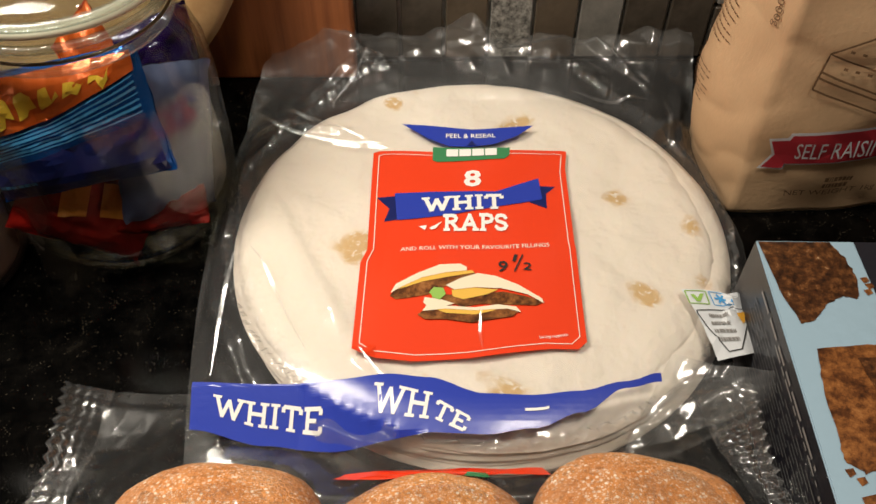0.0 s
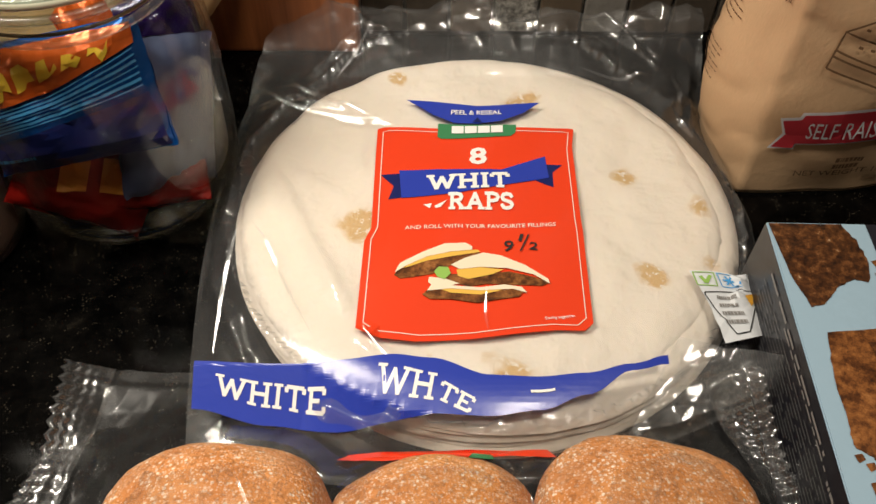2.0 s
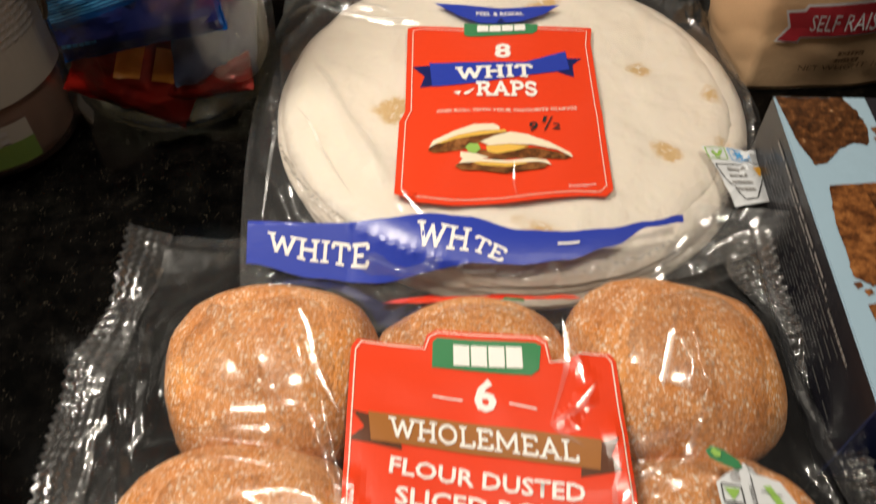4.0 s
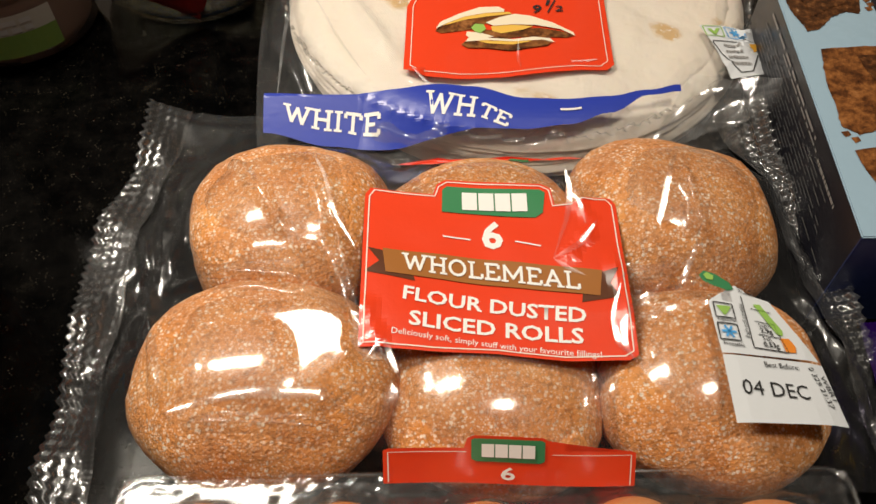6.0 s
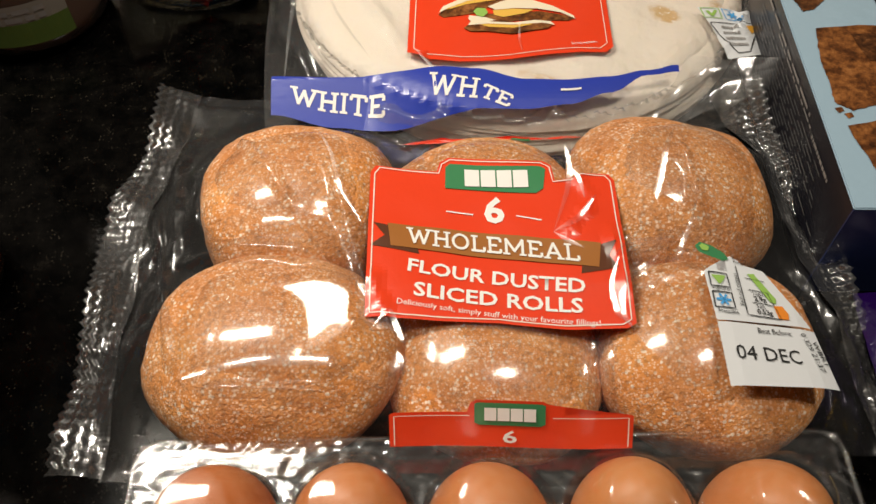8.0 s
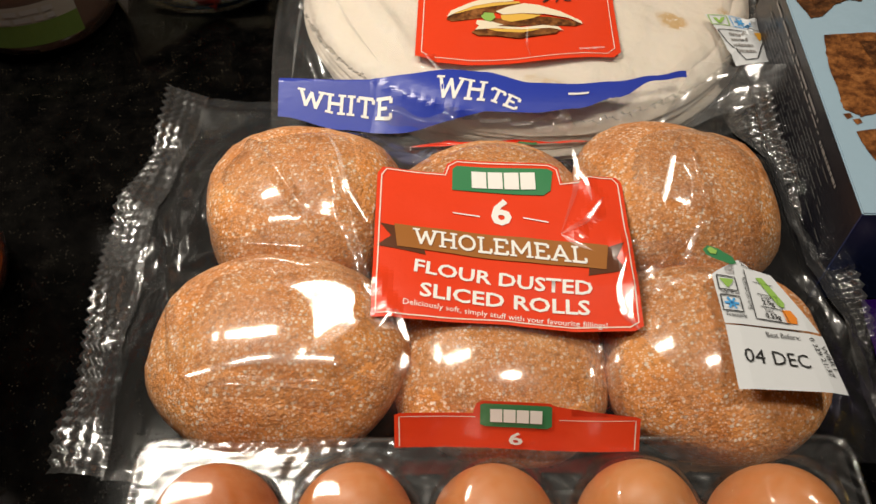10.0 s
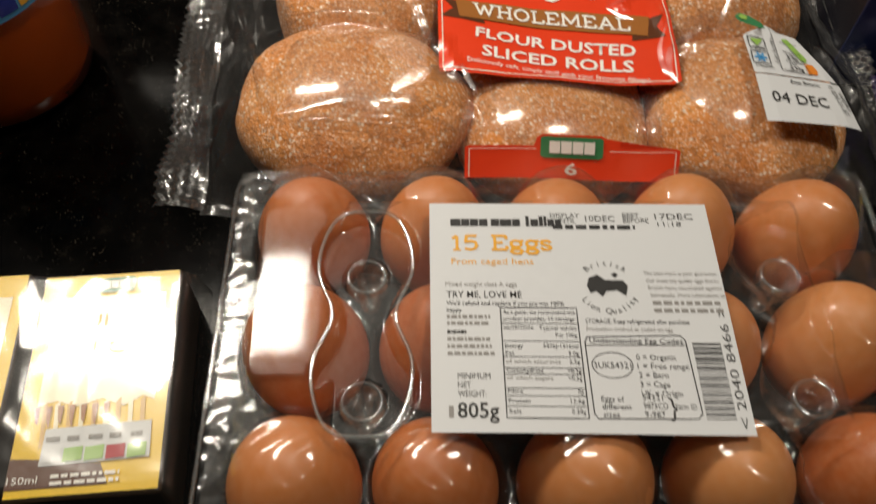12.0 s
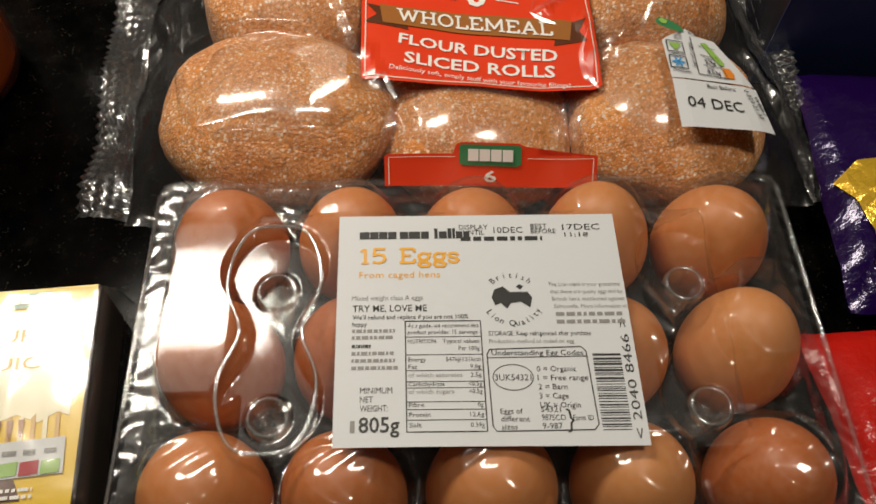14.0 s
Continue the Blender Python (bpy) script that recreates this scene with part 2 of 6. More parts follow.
M["ceilpaint"] = plain("white_ceiling_paint", (0.70, 0.66, 0.58), 0.85, 0.06, 8, 0.2, 0.001)
M["floor"] = plain("dark_floor_vinyl", (0.12, 0.10, 0.085), 0.5, 0.3, 12, 0.2, 0.001)

# ---- building helpers ----


def thing(name, base, label, category, group="", kind=""):
    ob = new(name)
    ob.empty_display_size = 0.02
    ob.matrix_basis = Matrix.Translation(base)
    return tagged(ob, label, category, group, kind)


def to_mesh(name, verts, faces, smooth=False):
    me = bpy.data.meshes.new(name)
    me.from_pydata([tuple(map(float, p)) for p in verts], [], [tuple(map(int, f)) for f in faces])
    if smooth:
        me.polygons.foreach_set("use_smooth", [True] * len(me.polygons))
    return me


def part(name, geo, material, parent=None, label="", smooth=False):
    """Links a bmesh, a mesh or (verts, faces), given in world places, as one object under its thing."""
    if isinstance(geo, tuple):
        me = to_mesh(name, geo[0], geo[1], smooth)
    elif isinstance(geo, bmesh.types.BMesh):
        me = bpy.data.meshes.new(name)
        geo.normal_update()
        geo.to_mesh(me)
        geo.free()
        if smooth:
            me.polygons.foreach_set("use_smooth", [True] * len(me.polygons))
    else:
        me = geo
    me.materials.append(material)
    ob = new(name, me)
    if parent is not None:
        ob.parent = parent
        top = parent
        m = Matrix.Identity(4)
        while top is not None:
            m = top.matrix_basis @ m if top.parent is None else m
            top = top.parent
        ob.matrix_parent_inverse = m.inverted() if parent.parent is None else Matrix.Identity(4)
    if label:
        ob["label"] = label
    return ob


def box(x0, y0, z0, x1, y1, z1, bevel=0.0, seg=2, turn=0.0):
    bm = bmesh.new()
    c = Vector(((x0 + x1) / 2, (y0 + y1) / 2, (z0 + z1) / 2))
    bmesh.ops.create_cube(bm, size=1, matrix=Matrix.Translation(c) @ Matrix.Rotation(radians(turn), 4, "Z") @ Matrix.Diagonal((x1 - x0, y1 - y0, z1 - z0, 1)))
    if bevel:
        bmesh.ops.bevel(bm, geom=bm.edges[:], offset=bevel, segments=seg, affect="EDGES", profile=0.6)
    return bm


def lathe(profile, centre, n=64, a0=0.0, a1=360.0):
    """Turns (radius, height) pairs round a vertical axis."""
    verts, faces = [], []
    closed = abs(a1 - a0) >= 360
    cols = n if closed else n + 1
    for r, z in profile:
        for i in range(cols):
            a = radians(a0 + (a1 - a0) * i / n)
            verts.append((centre[0] + r * math.cos(a), centre[1] + r * math.sin(a), centre[2] + z))
    for j in range(len(profile) - 1):
        for i in range(n):
            k = (i + 1) % cols
            faces.append((j * cols + i, j * cols + k, (j + 1) * cols + k, (j + 1) * cols + i))
    return verts, faces


def tube(path, radius, closed=False, n=8):
    cu = bpy.data.curves.new("tube", "CURVE")
    cu.dimensions, cu.bevel_depth, cu.bevel_resolution = "3D", radius, 3
    sp = cu.splines.new("NURBS" if not closed else "POLY")
    sp.points.add(len(path) - 1)
    for p, q in zip(sp.points, path):
        p.co = (*q, 1)
    sp.use_cyclic_u = closed
    if not closed:
        sp.use_endpoint_u, sp.order_u = True, 3
    ob = bpy.data.objects.new("tube", cu)
    me = bpy.data.meshes.new_from_object(ob)
    bpy.data.objects.remove(ob)
    me.materials.clear()
    me.polygons.foreach_set("use_smooth", [True] * len(me.polygons))
    return me


class Drape:
    """The height of a limp sheet that lies over what is under it."""

    def __init__(self, x0, x1, y0, y1, step, solid, floor=0.003, rounds=500, inside=None, pull=0.0):
        self.x0, self.y0, self.step = x0, y0, step
        xs, ys = np.arange(x0, x1 + step / 2, step), np.arange(y0, y1 + step / 2, step)
        self.X, self.Y = np.meshgrid(xs, ys)
        self.obs = np.maximum(solid(self.X, self.Y), floor)
        ok = np.ones_like(self.obs, bool) if inside is None else inside(self.X, self.Y)
        z = self.obs.copy()
        for _ in range(rounds):
            p = np.pad(z, 1, mode="edge")
            avg = (p[:-2, 1:-1] + p[2:, 1:-1] + p[1:-1, :-2] + p[1:-1, 2:]) / 4 - pull
            z = np.where(ok, np.maximum(self.obs, avg), floor)
        self.z = z

    def __call__(self, x, y):
        i = min(max((x - self.x0) / self.step, 0), self.z.shape[1] - 1.001)
        j = min(max((y - self.y0) / self.step, 0), self.z.shape[0] - 1.001)
        a, b = int(i), int(j)
        u, v = i - a, j - b
        z = self.z
        return (z[b, a] * (1 - u) + z[b, a + 1] * u) * (1 - v) + (z[b + 1, a] * (1 - u) + z[b + 1, a + 1] * u) * v

    def slack(self, x, y):
        i = int(min(max((x - self.x0) / self.step, 0), self.z.shape[1] - 1))
        j = int(min(max((y - self.y0) / self.step, 0), self.z.shape[0] - 1))
        return self.z[j, i] - self.obs[j, i]


def ridged(x, y, s, seed=0.0):
    n = noise.noise(Vector((x * s, y * s, seed)))
    return max(0.0, 1 - abs(n) * 3.2) ** 2


def dice(i, j, seed):
    k = math.sin(i * 127.1 + j * 311.7 + seed * 74.7) * 43758.5453
    return k - math.floor(k)


def facets(x, y, s, seed=0.0, warp=0.35):
    """Crumpled sheet: flat triangles of about 1/s metres that meet in sharp creases, 0 to 1."""
    wx = noise.noise(Vector((x * s * 0.6, y * s * 0.6, seed + 3.0))) * warp
    wy = noise.noise(Vector((x * s * 0.6, y * s * 0.6, seed + 9.0))) * warp
    a, b = x * s + wx + 0.3 * y * s, y * s + wy
    i, j = math.floor(a), math.floor(b)
    f, g = a - i, b - j
    p, q = dice(i, j, seed), dice(i + 1, j + 1, seed)
    if f > g:
        m = dice(i + 1, j, seed)
        return p + (m - p) * f + (q - m) * g
    m = dice(i, j + 1, seed)
    return p + (q - m) * f + (m - p) * g


def grid(nu, nv, fn):
    verts = [fn(i / nu, j / nv) for j in range(nv + 1) for i in range(nu + 1)]
    faces = [(j * (nu + 1) + i, j * (nu + 1) + i + 1, (j + 1) * (nu + 1) + i + 1, (j + 1) * (nu + 1) + i) for j in range(nv) for i in range(nu)]
    return verts, faces


def homography(corners):
    """From the unit square (0,0 top left, y down) to four ground places: top left, top right, bottom right, bottom left."""
    rows, rhs = [], []
    for (u, v), (x, y) in zip(((0, 0), (1, 0), (1, 1), (0, 1)), corners):
        rows += [[u, v, 1, 0, 0, 0, -u * x, -v * x], [0, 0, 0, u, v, 1, -u * y, -v * y]]
        rhs += [x, y]
    h = np.append(np.linalg.solve(np.array(rows, float), np.array(rhs, float)), 1).reshape(3, 3)

    def go(u, v):
        p = h @ np.array((u, v, 1.0))
        return p[0] / p[2], p[1] / p[2]
    return go


BOWL = [(0.05, 1), (0.48, 1), (0.68, 0.93), (0.75, 0.76), (0.68, 0.58), (0.48, 0.5), (0.2, 0.5)]
RING = [(0.5 + 0.4 * math.cos(k * math.pi / 8), 0.5 + 0.5 * math.sin(k * math.pi / 8)) for k in range(17)]
HOOK = [(0.66, 0.80), (0.58, 0.95), (0.40, 1.0), (0.20, 0.95), (0.11, 0.77), (0.18, 0.60), (0.40, 0.51), (0.60, 0.42), (0.69, 0.24), (0.59, 0.06), (0.40, 0.0), (0.20, 0.04), (0.10, 0.22)]
SLAB = {
    "W": (1.38, [[(0.17, 1), (0.44, 0), (0.69, 0.9), (0.94, 0), (1.21, 1)]], [(0.17, 1), (1.21, 1)]),
    "H": (1.05, [[(0.22, 0), (0.22, 1)], [(0.82, 0), (0.82, 1)], [(0.22, 0.5), (0.82, 0.5)]], [(0.22, 0), (0.22, 1), (0.82, 0), (0.82, 1)]),
    "I": (0.50, [[(0.24, 0), (0.24, 1)]], [(0.24, 0), (0.24, 1)]),
    "T": (0.92, [[(0.45, 0), (0.45, 1)], [(0.08, 1), (0.82, 1)], [(0.08, 1), (0.08, 0.74)], [(0.82, 1), (0.82, 0.74)]], [(0.45, 0)]),
    "E": (0.90, [[(0.22, 0), (0.22, 1)], [(0.05, 1), (0.78, 1)], [(0.05, 0), (0.80, 0)], [(0.22, 0.5), (0.6, 0.5)], [(0.78, 1), (0.78, 0.74)], [(0.80, 0), (0.80, 0.27)]], []),
    "R": (0.98, [[(0.22, 0), (0.22, 1)], BOWL, [(0.48, 0.5), (0.80, 0)]], [(0.22, 0), (0.80, 0)]),
    "P": (0.88, [[(0.22, 0), (0.22, 1)], BOWL], [(0.22, 0)]),
    "A": (1.10, [[(0.18, 0), (0.54, 1), (0.90, 0)], [(0.30, 0.32), (0.78, 0.32)]], [(0.18, 0), (0.90, 0)]),
    "S": (0.82, [HOOK], []),
    "O": (1.04, [RING], []),
    "L": (0.85, [[(0.22, 0), (0.22, 1)], [(0.05, 0), (0.76, 0)], [(0.76, 0), (0.76, 0.30)]], [(0.22, 1)]),
    "M": (1.30, [[(0.20, 0), (0.20, 1), (0.64, 0.2), (1.08, 1), (1.08, 0)]], [(0.20, 0), (1.08, 0)]),
    "1": (0.62, [[(0.34, 0), (0.34, 1)], [(0.34, 1), (0.10, 0.80)]], [(0.34, 0)]),
    "5": (0.82, [[(0.66, 1), (0.20, 1), (0.15, 0.54), (0.40, 0.62), (0.62, 0.53), (0.70, 0.30), (0.60, 0.08), (0.38, 0.0), (0.14, 0.06)]], []),
    "g": (0.76, [[(0.36 + 0.25 * math.cos(k * math.pi / 6), 0.42 + 0.24 * math.sin(k * math.pi / 6)) for k in range(13)], [(0.22, 0.22), (0.16, 0.06), (0.52, 0.02), (0.66, -0.10), (0.56, -0.28), (0.22, -0.28), (0.10, -0.14), (0.20, 0.02)], [(0.52, 0.60), (0.74, 0.66)]], []),
    "s": (0.62, [[(x * 0.78, y * 0.66) for x, y in HOOK]], []),
    " ": (0.55, [], []),
}


class Print:
    """Prints shapes and words on a surface. place(u, v, lift) gives the point for label places u, v (0 to 1, v down)."""

    def __init__(self, thing_ob, place, width, height, step=0.05):
        self.ob, self.place, self.w, self.h, self.step = thing_ob, place, width, height, step

    def shape(self, name, pts, material, lift, label="", fine=None):
        bm = bmesh.new()
        bm.faces.new([bm.verts.new((u, v, 0)) for u, v in pts])
        bmesh.ops.triangulate(bm, faces=bm.faces[:])
        st = fine or self.step
        us, vs = [p[0] for p in pts], [p[1] for p in pts]
        for axis, lo, hi in ((0, min(us), max(us)), (1, min(vs), max(vs))):
            k = math.ceil(lo / st)
            while k * st < hi:
                co, no = [0, 0, 0], [0, 0, 0]
                co[axis], no[axis] = k * st, 1
                bmesh.ops.bisect_plane(bm, geom=bm.verts[:] + bm.edges[:] + bm.faces[:], plane_co=co, plane_no=no)
                k += 1
        bmesh.ops.triangulate(bm, faces=bm.faces[:])
        for vert in bm.verts:
            vert.co = self.place(vert.co.x, vert.co.y, lift)
        bm.normal_update()
        if sum(f.normal.z + -0.3 * f.normal.y for f in bm.faces) < 0:
            bmesh.ops.reverse_faces(bm, faces=bm.faces[:])
        return part(name, bm, material, self.ob, label)

    def line(self, name, pts, width, material, lift, closed=False):
        """A thin printed line through label places; width in label widths."""
        k = self.w / self.h
        pts = [Vector((u, v / k)) for u, v in pts]
        if closed:
            pts = pts + [pts[0]]
        fine = []
        for a, b in zip(pts, pts[1:]):
            n = max(1, int((b - a).length / 0.04))
            fine += [a.lerp(b, i / n) for i in range(n)]
        fine.append(pts[-1])
        verts, faces = [], []
        for i, p in enumerate(fine):
            d = (fine[min(i + 1, len(fine) - 1)] - fine[max(i - 1, 0)])
            d = Vector((-d.y, d.x)).normalized() * width / 2 if d.length else Vector((0, width / 2))
            for q in (p + d, p - d):
                verts.append(self.place(q.x, q.y * k, lift))
        for i in range(len(fine) - 1):
            faces.append((2 * i, 2 * i + 2, 2 * i + 3, 2 * i + 1))
        return part(name, (verts, faces), material, self.ob)

    def words(self, body, u, v, high, material, lift, wide=0.0, align="LEFT", turn=0.0, bold=0.0, shear=0.0, name="lettering"):
        """Lettering whose capitals are high label heights tall; u, v its baseline's start (or middle). wide: squeeze to that width."""
        cu = bpy.data.curves.new("words", "FONT")
        cu.body, cu.size, cu.resolution_u, cu.offset, cu.shear = body, 1.0, 2, bold, shear
        ob = bpy.data.objects.new("words", cu)
        me = bpy.data.meshes.new_from_object(ob)
        bpy.data.objects.remove(ob)
        me.materials.clear()
        co = np.empty(len(me.vertices) * 3)
        me.vertices.foreach_get("co", co)
        co = co.reshape(-1, 3)
        if not len(co):
            return None
        x0, x1 = co[:, 0].min(), co[:, 0].max()
        hi = high * self.h / 0.72
        sx = wide * self.w / (x1 - x0) if wide else hi
        xs, ys = (co[:, 0] - x0) * sx, co[:, 1] * hi
        if align == "CENTER":
            xs = xs - (x1 - x0) * sx / 2
        c, s = math.cos(radians(turn)), math.sin(radians(turn))
        pts = [self.place(u + (a * c - b * s) / self.w, v - (a * s + b * c) / self.h, lift) for a, b in zip(xs, ys)]
        me.vertices.foreach_set("co", np.array(pts, float).ravel())
        me.update()
        return part(name, me, material, self.ob)

    def slab(self, body, u, v, high, material, lift, wide, turn=0.0, weight=0.15, bend=None, name="lettering"):
        """Slab-serif lettering built stroke by stroke; u, v its baseline's start, wide its width, bend its sag along the way."""
        segs, at = [], 0.0
        for ch in body:
            w, strokes, feet = SLAB[ch]
            for line in strokes:
                for k, (p, q) in enumerate(zip(line, line[1:])):
                    segs.append((at + p[0], p[1], at + q[0], q[1], weight, 0.3 if len(line) > 2 else 0.0))
            for fx, fy in feet:
                segs.append((at + fx - 0.19, fy, at + fx + 0.19, fy, weight * 0.75, 0.0))
            at += w
        sx, sy = wide * self.w / at, high * self.h
        c, sn = math.cos(radians(turn)), math.sin(radians(turn))
        verts, faces = [], []
        for i, (x0, y0, x1, y1, wt, more) in enumerate(segs):
            a, b = Vector((x0, wt / 2 + y0 * (1 - wt))), Vector((x1, wt / 2 + y1 * (1 - wt)))
            d = (b - a).normalized()
            a, b = a - d * wt * more, b + d * wt * more
            o = Vector((-d.y, d.x)) * wt / 2
            base = len(verts)
            for p in (a + o, a - o, b - o, b + o):
                px_, py_ = p.x * sx, p.y * sy
                uu, vv = u + (px_ * c - py_ * sn) / self.w, v - (px_ * sn + py_ * c) / self.h
                if bend:
                    vv += bend(p.x / at)
                verts.append(self.place(uu, vv, lift + 0.00002 * (i % 9)))
            faces.append((base, base + 1, base + 2, base + 3))
        return part(name, (verts, faces), material, self.ob)

    def bars(self, u, v, wide, high, material, lift, count=1, gap=0.0, seed=0):
        """Plain bars that stand for small print: word by word, line by line."""
        rnd = random.Random(seed)
        verts, faces = [], []
        for i in range(count):
            at, end = u, u + wide * rnd.uniform(0.82, 1.0)
            while at < end:
                w = min(rnd.uniform(0.02, 0.07) * wide * 2.2, end - at)
                q = v + i * gap
                b = len(verts)
                verts += [self.place(at, q + high, lift), self.place(at + w, q + high, lift), self.place(at + w, q, lift), self.place(at, q, lift)]
                faces.append((b, b + 1, b + 2, b + 3))
                at += w + 0.014 * wide * 2
        return part("small_print", (verts, faces), material, self.ob)

    def logo(self, u0, v0, u1, v1, material, lift):
        """A brand mark as four plain white blocks."""
        w = (u1 - u0) / 4.3
        for i in range(4):
            a = u0 + i * w * 1.1
            cut = 0
            self.shape("mark", [(a + cut, v0), (a + w - cut, v0), (a + w, v1), (a, v1)], material, lift)

# ---- the kitchen around the worktop ----
WALL_Y = 0.527
M["darkwall"] = plain("dark_wall_paint", (0.045, 0.038, 0.032), 0.7, 0.1, 8, 0.2, 0.001)
tagged(part("worktop", box(-1.5, -0.42, -0.04, 1.5, WALL_Y, 0.0, 0.003), M["granite"]), "polished black granite worktop with brown flecks", "worktop", kind="structure")
tagged(part("wall_north", box(-1.6, WALL_Y + 0.008, -0.9, 1.6, WALL_Y + 0.13, 2.35), M["darkwall"]), "dark painted kitchen wall behind the worktop", "wall", kind="structure")
tagged(part("wall_south", box(-1.6, -2.5, -0.9, 1.6, -2.4, 2.35), M["wallpaint"]), "plain taupe painted kitchen wall", "wall", kind="structure")
tagged(part("wall_west", box(-1.7, -2.4, -0.9, -1.6, WALL_Y, 2.35), M["wallpaint"]), "plain taupe painted kitchen wall", "wall", kind="structure")
tagged(part("wall_east", box(1.6, -2.4, -0.9, 1.7, WALL_Y, 2.35), M["wallpaint"]), "plain taupe painted kitchen wall", "wall", kind="structure")
tagged(part("ceiling", box(-1.6, -2.4, 2.35, 1.6, WALL_Y, 2.45), M["ceilpaint"]), "white painted kitchen ceiling", "ceiling", kind="structure")
tagged(part("floor", box(-1.6, -2.4, -0.95, 1.6, WALL_Y, -0.9), M["floor"]), "dark vinyl kitchen floor", "floor", kind="structure")
tagged(part("base_cabinet_wall", box(-1.5, -0.39, -0.9, 1.5, WALL_Y, -0.041), M["wallpaint"]), "plain painted front below the worktop", "wall", kind="structure")

tagged(part("trim", box(-0.049, WALL_Y + 0.0035, 0.0, 0.75, WALL_Y + 0.0078, 0.335), M["grout"]), "pale grout bed behind the mosaic tiles", "tile grout", kind="structure")

# ---- wooden boards behind the jar ----
board = thing("chopping_board", (-0.22, 0.51, 0.0), "dark reddish-brown oiled wooden board leaning on the tiled wall", "chopping board")
bm = box(-0.42, 0.502, 0.0, -0.047, 0.520, 0.34, 0.004, 3)
part("board", bm, M["board"], board)
disc = thing("round_board", (-0.23, 0.46, 0.0), "pale round wooden board leaning behind the glass jar", "chopping board")
verts, faces = lathe([(0.0, 0.0), (0.135, 0.0), (0.140, 0.004), (0.140, 0.014), (0.135, 0.018), (0.112, 0.018), (0.108, 0.013), (0.0, 0.013)], (0, 0, 0), 72)
tilt = Matrix.Translation((-0.238, 0.497, 0.139)) @ Matrix.Rotation(radians(82), 4, "X") 
part("board", ([tilt @ Vector(p) for p in verts], faces), M["palewood"], disc, smooth=True)

# ---- bread rolls in their bag ----
ROLLS = [
    (-0.083, 0.159, 0.0465, 0.044, 0.047),
    (0.001, 0.159, 0.044, 0.042, 0.0365),
    (0.084, 0.159, 0.0465, 0.044, 0.047),
    (-0.087, 0.083, 0.0505, 0.043, 0.048),
    (0.001, 0.080, 0.0445, 0.0415, 0.0365),
    (0.085, 0.081, 0.0455, 0.0425, 0.0435),
]


def bread_roll(cx, cy, rx, ry, h, seed):
    """A soft flat-based bun, squarer where it was baked against its neighbours."""
    verts, faces = [], []
    n, m = 56, 26
    for j in range(m + 1):
        a = -math.pi / 2 + math.pi * j / m
        ring, z = math.cos(a), math.sin(a)
        ring = abs(ring) ** 0.74
        z = math.copysign(abs(z) ** 0.92, z)
        for i in range(n):
            b = 2 * math.pi * i / n
            c, s = math.cos(b), math.sin(b)
            k = (abs(c) ** 2.35 + abs(s) ** 2.35) ** (-1 / 2.35)
            d = Vector((c * k * ring, s * k * ring, z))
            f = 1 + 0.09 * noise.noise(Vector((d.x * 1.3 + seed * 7, d.y * 1.3, d.z * 1.3))) + 0.012 * noise.noise(d * 7 + Vector((seed, 0, 0)))
            verts.append((rx * d.x * f, ry * d.y * f, max(0.0, h * (z * 0.60 + 0.40)) * (1 + (f - 1) * 0.7)))
    for j in range(m):
        for i in range(n):
            k = (i + 1) % n
            faces.append((j * n + i, j * n + k, (j + 1) * n + k, (j + 1) * n + i))
    ob = part("bread_roll", (verts, faces), M["crust"], smooth=True)
    ob.location = (cx, cy, 0.0035)
    return tagged(ob, "soft brown wholemeal bread roll dusted with flour inside the bag", "bread roll", "rolls in the bag")


for i, r in enumerate(ROLLS):
    bread_roll(*r, i + 1)


def rolls_height(X, Y):
    z = np.zeros_like(X)
    for cx, cy, rx, ry, h in ROLLS:
        q = np.clip(1 - (np.abs((X - cx) / (rx * 1.03)) ** 2.35 + np.abs((Y - cy) / (ry * 1.03)) ** 2.35), 0, 1)
        z = np.maximum(z, 0.0045 + h * q ** 0.46 * 1.01)
    return z


BAG_TL, BAG_TR, BAG_BR, BAG_BL = Vector((-0.166, 0.247)), Vector((0.146, 0.240)), Vector((0.172, 0.043)), Vector((-0.172, 0.036))


def bag_plan(u, v):
    """Plan of the rolls' bag: u from the west seal to the east one, v from front to back."""
    a, b = BAG_BL.lerp(BAG_BR, u), BAG_TL.lerp(BAG_TR, u)
    p = a.lerp(b, v)
    p.y += 0.004 * math.sin(u * 9) * (v - 0.3)
    p.x += 0.004 * math.sin(v * 7 + 1) * (1 - 2 * u) - 0.010 * u * math.sin(math.pi * v)
    return p


def in_bag(X, Y):
    v = (Y - 0.040) / 0.204
    left, right = -0.172 + 0.006 * v + 0.010, 0.172 - 0.026 * v - 0.012
    return (X > left) & (X < right) & (Y > 0.040) & (Y < 0.240)


roll_top = Drape(-0.19, 0.19, 0.02, 0.262, 0.002, rolls_height, 0.004, 260, in_bag, 0.00001)


def crease(x, y, x0, y0, x1, y1, wide, high):
    """A fold line in a film: a narrow ridge from one place to another."""
    dx, dy = x1 - x0, y1 - y0
    t = ((x - x0) * dx + (y - y0) * dy) / (dx * dx + dy * dy)
    if t < 0 or t > 1:
        return 0.0
    d = abs((x - x0) * dy - (y - y0) * dx) / math.hypot(dx, dy) + 0.002 * math.sin(t * 7 + x0 * 90) ** 2
    return high * max(0.0, 1 - d / wide) * min(1.0, 5 * t, 5 * (1 - t))


